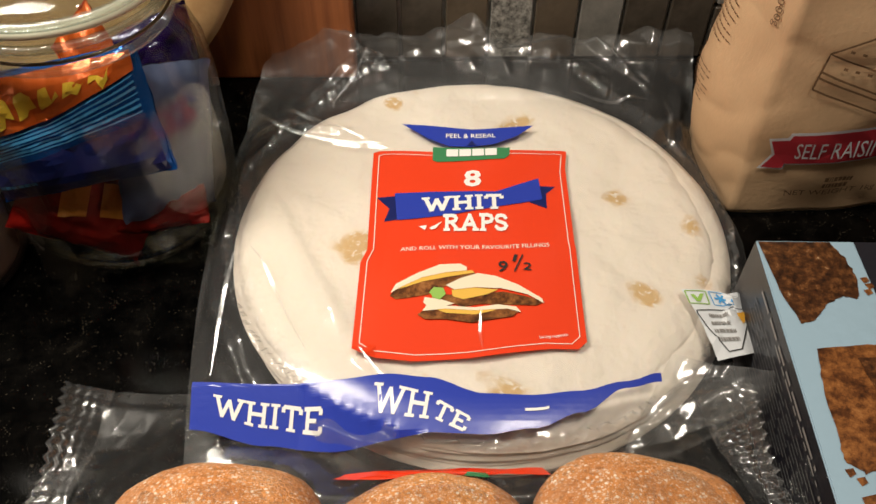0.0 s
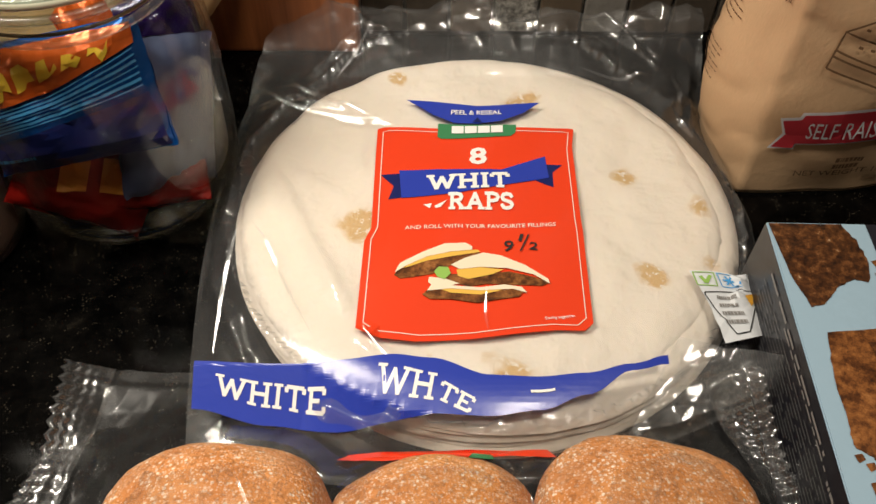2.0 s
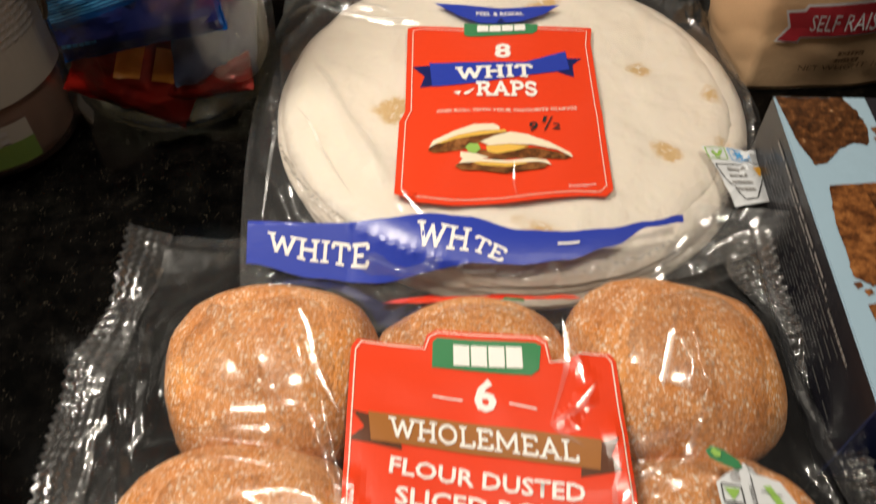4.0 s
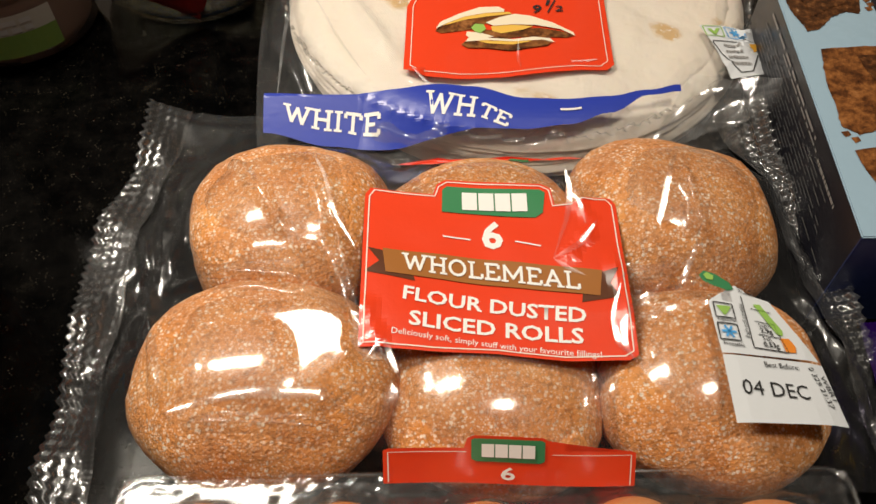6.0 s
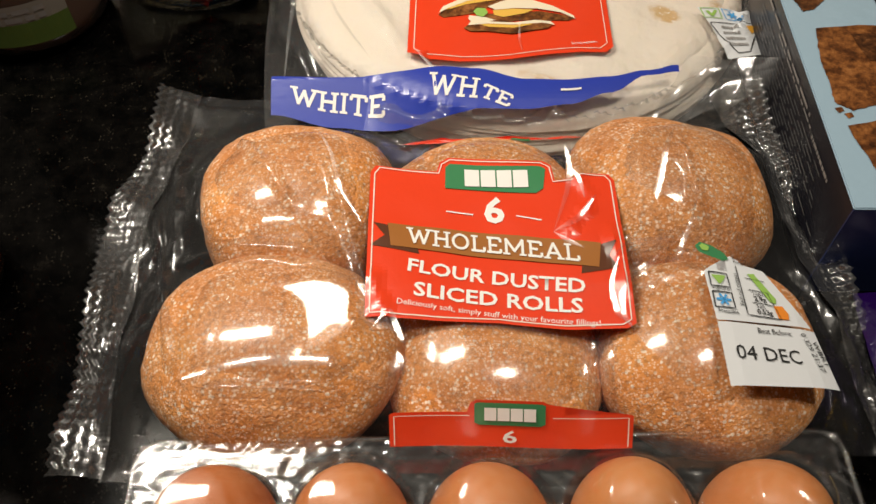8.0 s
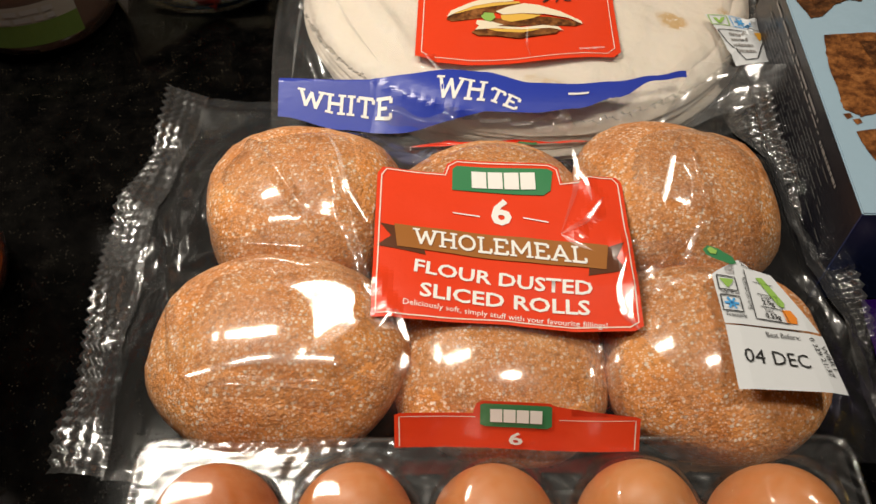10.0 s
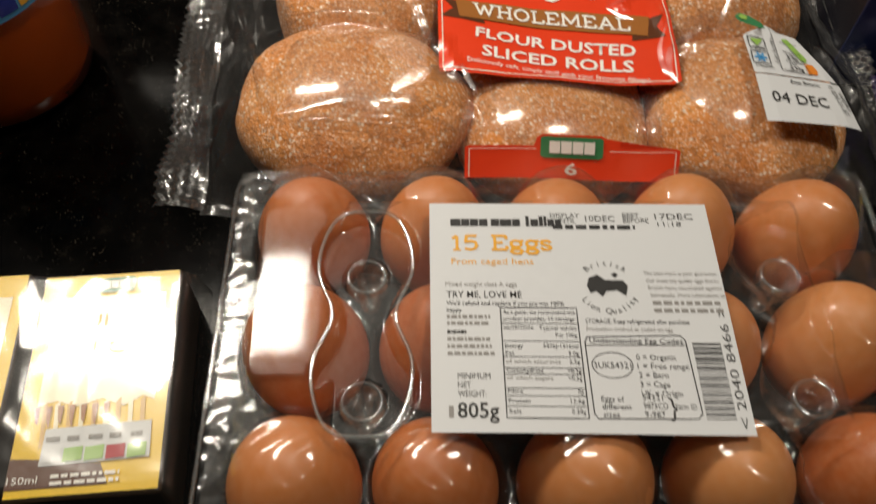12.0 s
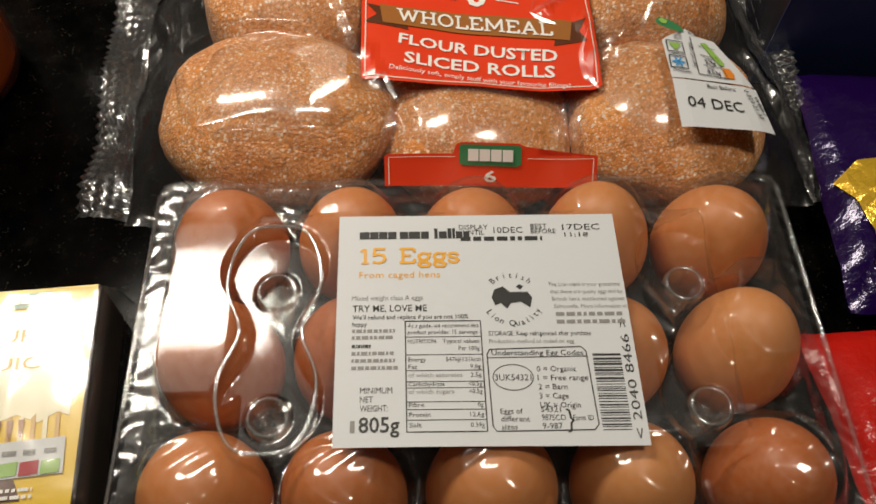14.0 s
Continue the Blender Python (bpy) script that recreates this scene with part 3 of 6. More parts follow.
ROLL_FOLDS = ((-0.125, 0.055, -0.034, 0.054, 0.005, 0.0050), (-0.072, 0.176, -0.046, 0.090, 0.006, 0.0050), (0.084, 0.172, 0.089, 0.126, 0.005, 0.0050), (0.090, 0.130, 0.055, 0.102, 0.005, 0.0055), (0.055, 0.104, 0.100, 0.104, 0.006, 0.0045), (-0.048, 0.100, -0.028, 0.068, 0.005, 0.0050), (-0.135, 0.125, -0.060, 0.112, 0.006, 0.0050), (-0.115, 0.19, -0.080, 0.135, 0.005, 0.0045), (0.030, 0.175, 0.048, 0.150, 0.005, 0.0050), (-0.155, 0.17, -0.120, 0.060, 0.006, 0.0060), (-0.150, 0.21, -0.135, 0.12, 0.006, 0.0060), (0.130, 0.20, 0.150, 0.12, 0.006, 0.0060), (0.125, 0.13, 0.155, 0.06, 0.006, 0.0060))


def label_z(x, y):
    folds = crease(x, y, 0.026, 0.180, 0.046, 0.140, 0.006, 0.0020) + crease(x, y, 0.046, 0.142, 0.030, 0.122, 0.005, 0.0016) + crease(x, y, 0.050, 0.130, 0.054, 0.085, 0.006, 0.0018) + crease(x, y, -0.050, 0.110, -0.040, 0.080, 0.006, 0.0018) + 0.0007 * noise.noise(Vector((x * 45, y * 60, 3.0)))
    return folds + 0.0452 + 0.05 * min(0.0, y - 0.100) + 0.0008 * math.sin(x * 60 + y * 40) - 0.0010 * math.cos(x * 55) + 0.02 * (y - 0.125)


def date_z(x, y):
    return 0.0545 - 0.13 * max(0.0, x - 0.085) - 0.9 * max(0.0, x - 0.113) ** 1.3


def roll_film(x, y):
    z = roll_film_free(x, y)
    if -0.054 < x < 0.060 and 0.080 < y < 0.176:
        z = min(z, label_z(x, y) - 0.0006)
    if 0.074 < x < 0.123 and 0.047 < y < 0.124:
        z = min(z, date_z(x, y) - 0.0006)
    return z


def roll_film_free(x, y):
    z = roll_top(x, y) + sum(crease(x, y, *f) for f in ROLL_FOLDS)
    slack = min(1.0, roll_top.slack(x, y) / 0.006)
    edge = min(1.0, max(0.0, (abs(x) - 0.105) / 0.04))
    # loose film from the front roll up to the label, its slope shaped to mirror the hood lamp
    d = math.hypot((x - -0.0704) / 0.034, (y - 0.0834) / 0.026)
    if d < 1.0:
        w = min(1.0, (1 - d) * 2.2)
        tent = 0.0515 + 0.150 * (x - -0.0704) + 0.146 * (y - 0.0834) + 0.0010 * facets(x * 0.7 + y * 0.7, y * 0.7 - x * 0.7, 70, 31.0)
        z = max(z, z + (tent - z) * w)
    z += 0.0009 + 0.0016 * facets(x, y, 32, 1.0) + slack * (0.0040 * facets(x, y, 48, 5.0) + 0.0012 * facets(x, y, 130, 6.0))
    return z + edge * (0.0065 * facets(x * 1.3, y * 0.6, 52, 9.0) + 0.0030 * facets(x * 1.2, y * 0.8, 120, 11.0))


rolls_bag = thing("rolls_bag", (0, 0.14, 0), "clear crinkled plastic bag round six wholemeal rolls, with red label", "bread bag")


def film_fn(u, v):
    p = bag_plan(0.045 + 0.91 * u, v)
    return p.x, p.y, roll_film(p.x, p.y)


part("film", grid(330, 210, film_fn), M["film"], rolls_bag, "clear crinkled film", True)


def seal(u0, u1, name, rise):
    """A crimped end seal with a pinked outer edge."""
    nu, nv = 30, 460

    def fn(i, j):
        tooth = 0.0024 * abs(((j * 42) % 1.0) - 0.5) * 2
        u = u0 + (u1 - u0) * i
        p = bag_plan(u, 0.0 + j)
        out = -1 if u0 < 0.5 else 1
        p.x += out * (tooth * i + 0.0018 * math.sin(j * 13) * i)
        wave = 0.5 + 0.5 * math.sin(j * 17 + 2 * math.sin(j * 5))
        z = roll_film(p.x, p.y) * (1 - i) + i * (0.003 + rise * (0.35 + 0.65 * wave) * (0.4 + 0.8 * j))
        z += (0.0080 * facets(p.x * 1.2, p.y, 34, 3.0) + 0.0065 * facets(p.x, p.y * 0.9, 85, 8.0)) * (0.3 + 0.7 * i) + 0.0005 * math.sin(i * 30) * i
        return p.x, p.y, z
    return part(name, grid(nu, nv, fn), M["seal"], rolls_bag, "crimped seal with a zigzag edge", True)


seal(0.052, -0.004, "west_seal", 0.014)
seal(0.948, 1.004, "east_seal", 0.020)

M["fold"] = film_material("sharp_film_fold", (0.99, 0.99, 0.99), 0.13, 0.30, 0.13, 0.01, 0.5, 0.03, 0.30)


def over_label(x, y):
    z = roll_film(x, y)
    if -0.054 < x < 0.060 and 0.078 < y < 0.176:
        z = max(z, label_z(x, y) + 0.0010)
    return z


def streak_fold(owner, height, places, half):
    """A flattened pleat of film added as a bright streak: a narrow rounded strip through several places, thinning out
    at both ends.
    """
    path = []
    for (xa, ya), (xb, yb) in zip(places, places[1:]):
        path += [Vector((xa + (xb - xa) * k / 8, ya + (yb - ya) * k / 8)) for k in range(8)]
    path.append(Vector(places[-1]))
    for _ in range(6):
        path = [path[0]] + [(p + q * 2 + r) / 4 for p, q, r in zip(path, path[1:], path[2:])] + [path[-1]]
    verts, faces, n = [], [], len(path)
    base = [height(p.x, p.y) for p in path]
    for _ in range(8):
        base = [base[0]] + [max(q, (p + r) / 2) for p, q, r in zip(base, base[1:], base[2:])] + [base[-1]]
    mid = path[n // 2]
    # Slopes chosen so that the strip mirrors the hood lamp into the camera.
    sx, sy = 0.15 + 3.0 * (mid.x + 0.06), 0.146 + 1.1 * (mid.x + 0.06) + 1.3 * (mid.y - 0.09)
    for k, p in enumerate(path):
        d = (path[min(k + 1, n - 1)] - path[max(k - 1, 0)]).normalized()
        w = half * max(0.10, math.sin(math.pi * k / (n - 1)) ** 0.8)
        lean = 0.8 * (sx * (p.x - mid.x) + sy * (p.y - mid.y))
        z = max(base[k], min(base[n // 2] + lean, base[k] + 0.0045)) + 0.0007
        for j in range(9):
            o = (j / 4 - 1) * w
            dx, dy = -d.y * o, d.x * o
            verts.append((p.x + dx, p.y + dy, z + sx * dx + sy * dy - o * o / 0.022))
    for k in range(n - 1):
        for j in range(8):
            faces.append((k * 9 + j, k * 9 + j + 1, k * 9 + j + 10, k * 9 + j + 9))
    return part("film_fold", (verts, faces), M["fold"], owner, "flattened film pleat, added and turned to show as a lit streak", True)


streak_fold(rolls_bag, over_label, ((-0.1191, 0.0584), (-0.1035, 0.0626), (-0.0853, 0.0652), (-0.0667, 0.0646), (-0.0541, 0.0615), (-0.0408, 0.0585)), 0.0024)
streak_fold(rolls_bag, over_label, ((0.0349, 0.1695), (0.0366, 0.1579), (0.0349, 0.1468), (0.0268, 0.1251)), 0.0012)
streak_fold(rolls_bag, over_label, ((0.0268, 0.1251), (0.0377, 0.1301), (0.0454, 0.1395)), 0.0014)
streak_fold(rolls_bag, over_label, ((0.0268, 0.1251), (0.0319, 0.1201), (0.0382, 0.1157)), 0.0008)
streak_fold(rolls_bag, over_label, ((0.0361, 0.1579), (0.0402, 0.1514), (0.0414, 0.1414)), 0.0008)
streak_fold(rolls_bag, over_label, ((0.0834, 0.1732), (0.0779, 0.1632), (0.0724, 0.1427), (0.0617, 0.1236), (0.0484, 0.1099)), 0.0014)
streak_fold(rolls_bag, over_label, ((0.0861, 0.1348), (0.0795, 0.1189), (0.0739, 0.1093), (0.0562, 0.1030), (0.0502, 0.0952), (0.0495, 0.0851), (0.0532, 0.0776)), 0.0016)
streak_fold(rolls_bag, over_label, ((0.0507, 0.1092), (0.0465, 0.0986), (0.0473, 0.0857), (0.0518, 0.0807)), 0.0010)
streak_fold(rolls_bag, over_label, ((-0.0746, 0.1797), (-0.0660, 0.1627), (-0.0627, 0.1467), (-0.0524, 0.1284)), 0.0009)
streak_fold(rolls_bag, over_label, ((-0.0465, 0.0816), (-0.0402, 0.0889), (-0.0369, 0.0789), (-0.0336, 0.0716)), 0.0012)
streak_fold(rolls_bag, over_label, ((-0.0539, 0.0462), (-0.0477, 0.0428), (-0.0440, 0.0375)), 0.0008)

# ---- label of the rolls ----
go = homography([(-0.0500, 0.1640), (0.0555, 0.1555), (0.0540, 0.0795), (-0.0500, 0.0865)])


def roll_place(u, v, lift):
    x, y = go(u, v)
    return x, y, label_z(x, y) + lift


pr = Print(rolls_bag, roll_place, 0.106, 0.076, 0.02)
R = [(0.0, 0.05), (0.02, 0.0), (0.27, 0.01), (0.285, -0.06), (0.32, -0.095), (0.71, -0.085), (0.745, -0.055), (0.755, 0.06), (0.83, 0.05), (0.88, 0.0), (0.98, 0.0), (1.0, 0.04), (1.005, 0.97), (0.97, 1.0), (0.75, 1.01), (0.5, 0.985), (0.25, 1.0), (0.0, 1.0)]
pr.ob = pr.shape("red_label", R, M["red"], 0.0004, "red printed label with white rim")
inner = [(0.5 + (u - 0.5) * 0.965, 0.45 + (v - 0.45) * 0.965) for u, v in R]
pr.line("rim_line", inner, 0.005, M["redtrim"], 0.0008, True)
pr.shape("green_tab", [(0.307, -0.02), (0.325, -0.045), (0.70, -0.040), (0.72, -0.02), (0.705, 0.12), (0.675, 0.152), (0.304, 0.129)], M["green"], 0.0009, "green printed tab")
pr.logo(0.385, -0.005, 0.645, 0.115, M["white"], 0.0014)
pr.words("6", 0.500, 0.355, 0.170, M["white"], 0.0009, 0, "CENTER", 0, 0.03)
pr.line("dash", [(0.306, 0.296), (0.415, 0.306)], 0.006, M["white"], 0.0009)
pr.line("dash", [(0.586, 0.313), (0.686, 0.339)], 0.006, M["white"], 0.0009)
pr.shape("ribbon_end", [(0.020, 0.415), (0.17, 0.44), (0.20, 0.600), (0.010, 0.565), (0.065, 0.495)], M["ribbondark"], 0.0007)
pr.shape("ribbon_end", [(0.84, 0.52), (0.968, 0.483), (0.935, 0.57), (0.965, 0.648), (0.82, 0.685)], M["ribbondark"], 0.0007)
pr.shape("ribbon", [(0.076, 0.413), (0.30, 0.415), (0.60, 0.445), (0.908, 0.493), (0.89, 0.646), (0.60, 0.605), (0.30, 0.575), (0.09, 0.564)], M["ribbon"], 0.0010, "brown printed ribbon")
pr.slab("WHOLEMEAL", 0.150, 0.540, 0.108, M["white"], 0.0014, 0.672, bend=lambda f: 0.026 * f + 0.052 * f * f)
pr.words("FLOUR DUSTED", 0.155, 0.716, 0.082, M["white"], 0.0009, 0.675, turn=-5.2, bold=0.022)
pr.words("SLICED ROLLS", 0.178, 0.865, 0.084, M["white"], 0.0009, 0.635, turn=-3.2, bold=0.022)
pr.words("Deliciously soft, simply stuff with your favourite fillings!", 0.117, 0.922, 0.034, M["white"], 0.0009, 0.755, turn=-3.8)


def front_place(u, v, lift):
    x = -0.040 + 0.088 * u
    y = 0.0475 - 0.0085 * v + 0.0006 * math.sin(u * 6) - 0.002 * u
    return x, y - lift * 0.6, 0.0425 - 0.0105 * v + lift * 0.8


pf = Print(rolls_bag, front_place, 0.088, 0.022, 0.12)
pf.ob = pf.shape("red_label", [(0.0, 0.05), (0.02, 0.0), (0.32, 0.0), (0.335, -0.28), (0.36, -0.36), (0.63, -0.36), (0.655, -0.28), (0.67, 0.0), (0.98, 0.0), (1.0, 0.05), (1.0, 1.0), (0.0, 1.0)], M["red"], 0.0006, "red lower label on the bag")
pf.shape("green_tab", [(0.35, -0.25), (0.365, -0.29), (0.625, -0.29), (0.64, -0.25), (0.64, 0.30), (0.62, 0.36), (0.37, 0.36), (0.35, 0.30)], M["green"], 0.0012, "green printed tab")
pf.logo(0.39, -0.15, 0.60, 0.22, M["white"], 0.0018)
pf.words("6", 0.495, 0.86, 0.36, M["white"], 0.0012, 0, "CENTER", 0, 0.02)
pf.line("rim_line", [(0.02, 0.95), (0.02, 0.10), (0.33, 0.10)], 0.005, M["redtrim"], 0.0011)
pf.line("rim_line", [(0.67, 0.10), (0.98, 0.10), (0.98, 0.95)], 0.005, M["redtrim"], 0.0011)

def back_place(u, v, lift):
    x, y = -0.040 + 0.090 * u, 0.1945 + 0.006 * v
    return x, y, roll_film(x, y) + lift


pk_ = Print(rolls_bag, back_place, 0.090, 0.010, 0.1)
pk_.ob = pk_.shape("red_label", [(0, 0.2), (0.24, 0.0), (0.26, 0.5), (0.33, 0.9), (0.60, 0.75), (0.66, 0.3), (0.82, 0.4), (1, 0.0), (0.97, 1), (0.05, 0.8)], M["red"], 0.0010, "red back edge of the label")
pk_.shape("green_tab", [(0.60, 0.15), (0.72, 0.10), (0.70, 0.55), (0.62, 0.60)], M["green"], 0.0016, "green printed tab")

# date sticker and nutrition panel on the east side of the bag
gd = homography([(0.0815, 0.0760), (0.1185, 0.0735), (0.1215, 0.0500), (0.0805, 0.0495)])


def date_place(u, v, lift):
    x, y = gd(u, v * 1.4 if v < 0 else v)
    return x, y, date_z(x, y) + lift


pd = Print(rolls_bag, date_place, 0.037, 0.0255, 0.12)
pd.ob = pd.shape("date_sticker", [(0, 0), (1, 0), (1, 1), (0, 1)], M["sticker"], 0.0006, "white best-before sticker")
pd.words("Best Before:", 0.36, 0.17, 0.10, M["ink"], 0.0011, 0.34)
pd.words("04 DEC", 0.10, 0.62, 0.23, M["ink"], 0.0011, 0.60, turn=-2)
pd.words("WBR1", 0.90, 0.22, 0.09, M["ink"], 0.0011, 0.28, turn=-82)
pd.words("0 329 21:37", 0.80, 0.10, 0.09, M["ink"], 0.0011, 0.46, turn=-82)
pd.shape("panel", [(-0.03, -0.75), (0.0, -0.80), (0.22, -0.80), (0.23, -1.05), (0.30, -1.12), (0.38, -1.06), (0.42, -0.98), (0.66, -0.92), (0.98, -0.04), (0.0, -0.02)], M["sticker"], 0.0005, "white printed nutrition panel")
for v0, ink in ((-0.74, M["lightgreen"]), (-0.42, M["iceblue"])):
    pd.line("icon_frame", [(0.01, v0), (0.20, v0), (0.20, v0 + 0.23), (0.01, v0 + 0.23)], 0.012, M["ink"], 0.0011, True)
pd.shape("leaf_mark", [(0.03, -0.69), (0.06, -0.69), (0.10, -0.60), (0.14, -0.70), (0.18, -0.70), (0.16, -0.64), (0.11, -0.55), (0.09, -0.55)], M["lightgreen"], 0.0011, fine=0.3)
for k in range(3):
    a = math.pi * k / 3
    pd.line("snow_arm", [(0.105 - 0.07 * math.cos(a), -0.305 - 0.09 * math.sin(a)), (0.105 + 0.07 * math.cos(a), -0.305 + 0.09 * math.sin(a))], 0.022, M["iceblue"], 0.0011)
pd.words("Vegetarian", 0.01, -0.455, 0.06, M["ink"], 0.0011, 0.2)
pd.words("Freezable", 0.03, -0.11, 0.06, M["ink"], 0.0011, 0.19)
pd.line("table_line", [(0.33, -0.92), (0.31, -0.12), (0.66, -0.10), (0.60, -0.5)], 0.010, M["ink"], 0.0011)
for k in range(3):
    pd.line("table_line", [(0.40, -0.72 + 0.2 * k), (0.62, -0.70 + 0.2 * k)], 0.008, M["ink"], 0.0011)
pd.words("Each roll contains", 0.30, -0.25, 0.06, M["ink"], 0.0011, 0.36, turn=88)
pd.words("Sugars", 0.43, -0.44, 0.06, M["ink"], 0.0011, 0.14)
pd.words("2.9g", 0.43, -0.35, 0.075, M["ink"], 0.0011, 0.13, bold=0.02)
pd.words("Salt", 0.43, -0.24, 0.06, M["ink"], 0.0011, 0.09)
pd.words("0.53g", 0.42, -0.15, 0.075, M["ink"], 0.0011, 0.16, bold=0.02)
pd.shape("amber_cell", [(0.62, -0.30), (0.72, -0.31), (0.76, -0.20), (0.74, -0.11), (0.63, -0.11)], M["amber"], 0.0011, fine=0.3)
pd.shape("green_cell", [(0.44, -0.80), (0.52, -0.82), (0.68, -0.42), (0.66, -0.34), (0.60, -0.36)], M["lightgreen"], 0.0011, fine=0.3)
pd.shape("green_badge", [(-0.08, -1.20), (-0.02, -1.30), (0.10, -1.26), (0.24, -1.14), (0.27, -1.03), (0.20, -0.98), (0.05, -1.03), (-0.05, -1.10)], M["green"], 0.0011, "dark green oval badge", fine=0.3)
pd.shape("badge_leaf", [(-0.04, -1.20), (0.0, -1.26), (0.07, -1.20), (0.05, -1.12), (-0.01, -1.12)], M["lightgreen"], 0.0016, fine=0.3)
pd.words("Source of", 0.31, -1.06, 0.06, M["ink"], 0.0011, 0.17, turn=-8)
pd.words("Protein", 0.32, -0.98, 0.06, M["ink"], 0.0011, 0.14, turn=-8)

# ---- wraps ----
WX, WY, WR = 0.027, 0.3425, 0.1315


def tortilla(k):
    """One limp flatbread of the stack, with a wavy rim."""
    rnd = random.Random(40 + k)
    dx, dy = rnd.uniform(-0.003, 0.003) + 0.0006 * (7 - k), rnd.uniform(-0.002, 0.002) - 0.0009 * (7 - k)
    r0 = WR * rnd.uniform(0.985, 1.0) - (0.004 if k == 7 else 0)
    rings, n = 26, 120
    verts, faces = [], []

    def top(r, a):
        x, y = r * math.cos(a), r * math.sin(a)
        wave = 0.0011 * noise.noise(Vector((x * 24, y * 24, k * 3.0)))
        if k == 7:
            wave += 0.0022 * noise.noise(Vector((x * 42, y * 42, 2.0))) + 0.0006 * noise.noise(Vector((x * 110, y * 110, 4.0))) + 0.0005 * ridged(x, y, 26, 8.0) + crease(x + WX, y + WY, -0.085, 0.36, -0.03, 0.25, 0.010, 0.003) + crease(x + WX, y + WY, 0.01, 0.24, 0.06, 0.235, 0.008, 0.0025)
        droop = 0.004 * max(0.0, (r / r0 - 0.86) / 0.14) ** 2 * (k / 7.0)
        return wave - droop
    for layer in (0, 1):
        for j in range(rings + 1):
            for i in range(n):
                a = 2 * math.pi * i / n
                rim = 1 + 0.012 * noise.noise(Vector((math.cos(a) * 1.6, math.sin(a) * 1.6, k * 5.0))) + 0.004 * noise.noise(Vector((math.cos(a) * 9, math.sin(a) * 9, k)))
                f = j / rings
                r = r0 * f * (1 + (rim - 1) * f)
                thick = 0.0029 * (1 if layer else 0) * min(1.0, (1 - f) * 14 + 0.15)
                verts.append((WX + dx + r * math.cos(a), WY + dy + r * math.sin(a), 0.0030 + k * 0.0029 + top(r, a) * (0.4 + 0.6 * k / 7) + thick))
    per = (rings + 1) * n
    for layer in (0, 1):
        for j in range(rings):
            for i in range(n):
                q = (layer * per + j * n + i, layer * per + j * n + (i + 1) % n, layer * per + (j + 1) * n + (i + 1) % n, layer * per + (j + 1) * n + i)
                faces.append(q[::-1] if layer else q)
    for i in range(n):
        faces.append((rings * n + i, rings * n + (i + 1) % n, per + rings * n + (i + 1) % n, per + rings * n + i))
    ob = part("tortilla_wrap", (verts, faces), M["tortilla"], smooth=True)
    return tagged(ob, "round white flour tortilla wrap in a stack inside the bag", "tortilla", "stack of wraps")


for k in range(8):
    tortilla(k)


def wrap_height(X, Y):
    d = np.sqrt((X - WX) ** 2 + (Y - WY) ** 2)
    return np.where(d < WR + 0.002, 0.0278 - 0.004 * np.clip((d / WR - 0.86) / 0.14, 0, 1) ** 2, 0)


WB = [Vector((-0.108, 0.204)), Vector((0.186, 0.243)), Vector((0.176, 0.505)), Vector((-0.100, 0.512))]


def wrap_plan(u, v):
    """Plan of the wraps' bag: front edge bows out, back hangs loose."""
    a, b = WB[0].lerp(WB[1], u), WB[3].lerp(WB[2], u)
    a = a + Vector((0, -0.030 * math.sin(math.pi * min(1, u * 1.05)) ** 1.2))
    p = a.lerp(b, v)
    p.x += -0.016 * math.sin(math.pi * v) * (1 - u) ** 2 - 0.012 * math.sin(math.pi * v) * u ** 3
    return p


def in_wrap(X, Y):
    u = (X + 0.104) / 0.28
    front = 0.206 + 0.037 * u - 0.030 * np.sin(np.pi * np.clip(u, 0, 1)) + 0.004
    return (X > -0.116) & (X < 0.172) & (Y > front) & (Y < 0.503)


wrap_top = Drape(-0.14, 0.20, 0.16, 0.53, 0.0025, wrap_height, 0.004, 300, in_wrap, 0.00001)


WRAP_FOLDS = ((-0.110, 0.425, -0.040, 0.410, 0.006, 0.0048), (-0.090, 0.370, -0.036, 0.259, 0.007, 0.0048), (-0.036, 0.259, 0.000, 0.222, 0.006, 0.0048), (0.158, 0.440, 0.125, 0.395, 0.006, 0.0058), (0.165, 0.47, 0.150, 0.40, 0.007, 0.0058), (-0.112, 0.30, -0.080, 0.235, 0.006, 0.0048), (-0.105, 0.40, -0.095, 0.29, 0.006, 0.0048), (0.10, 0.225, 0.165, 0.252, 0.006, 0.0063), (0.06, 0.205, 0.15, 0.242, 0.005, 0.0053), (-0.06, 0.225, -0.01, 0.205, 0.006, 0.0053), (0.02, 0.232, 0.05, 0.20, 0.006, 0.0053), (-0.03, 0.48, -0.08, 0.44, 0.007, 0.0058), (-0.07, 0.505, -0.02, 0.46, 0.006, 0.0068), (0.10, 0.50, 0.15, 0.455, 0.007, 0.0068))


def wrap_film(x, y):
    z = wrap_top(x, y) + sum(crease(x, y, *f) for f in WRAP_FOLDS)
    s = min(1.0, wrap_top.slack(x, y) / 0.006)
    back = min(1.0, max(0.0, (y - 0.440) / 0.05))
    z += 0.0010 + 0.0008 * facets(x, y, 34, 2.0) + s * (0.0065 * facets(x, y, 36, 4.0) + 0.0022 * facets(x, y, 95, 7.0))
    z += back * (0.012 * min(1, (0.515 - y) / 0.02 + 0.4) + 0.022 * facets(x * 0.9 + y * 0.4, y * 0.8, 38, 12.0) + 0.008 * facets(x * 0.8 + y * 0.5, y, 120, 15.0))
    return z


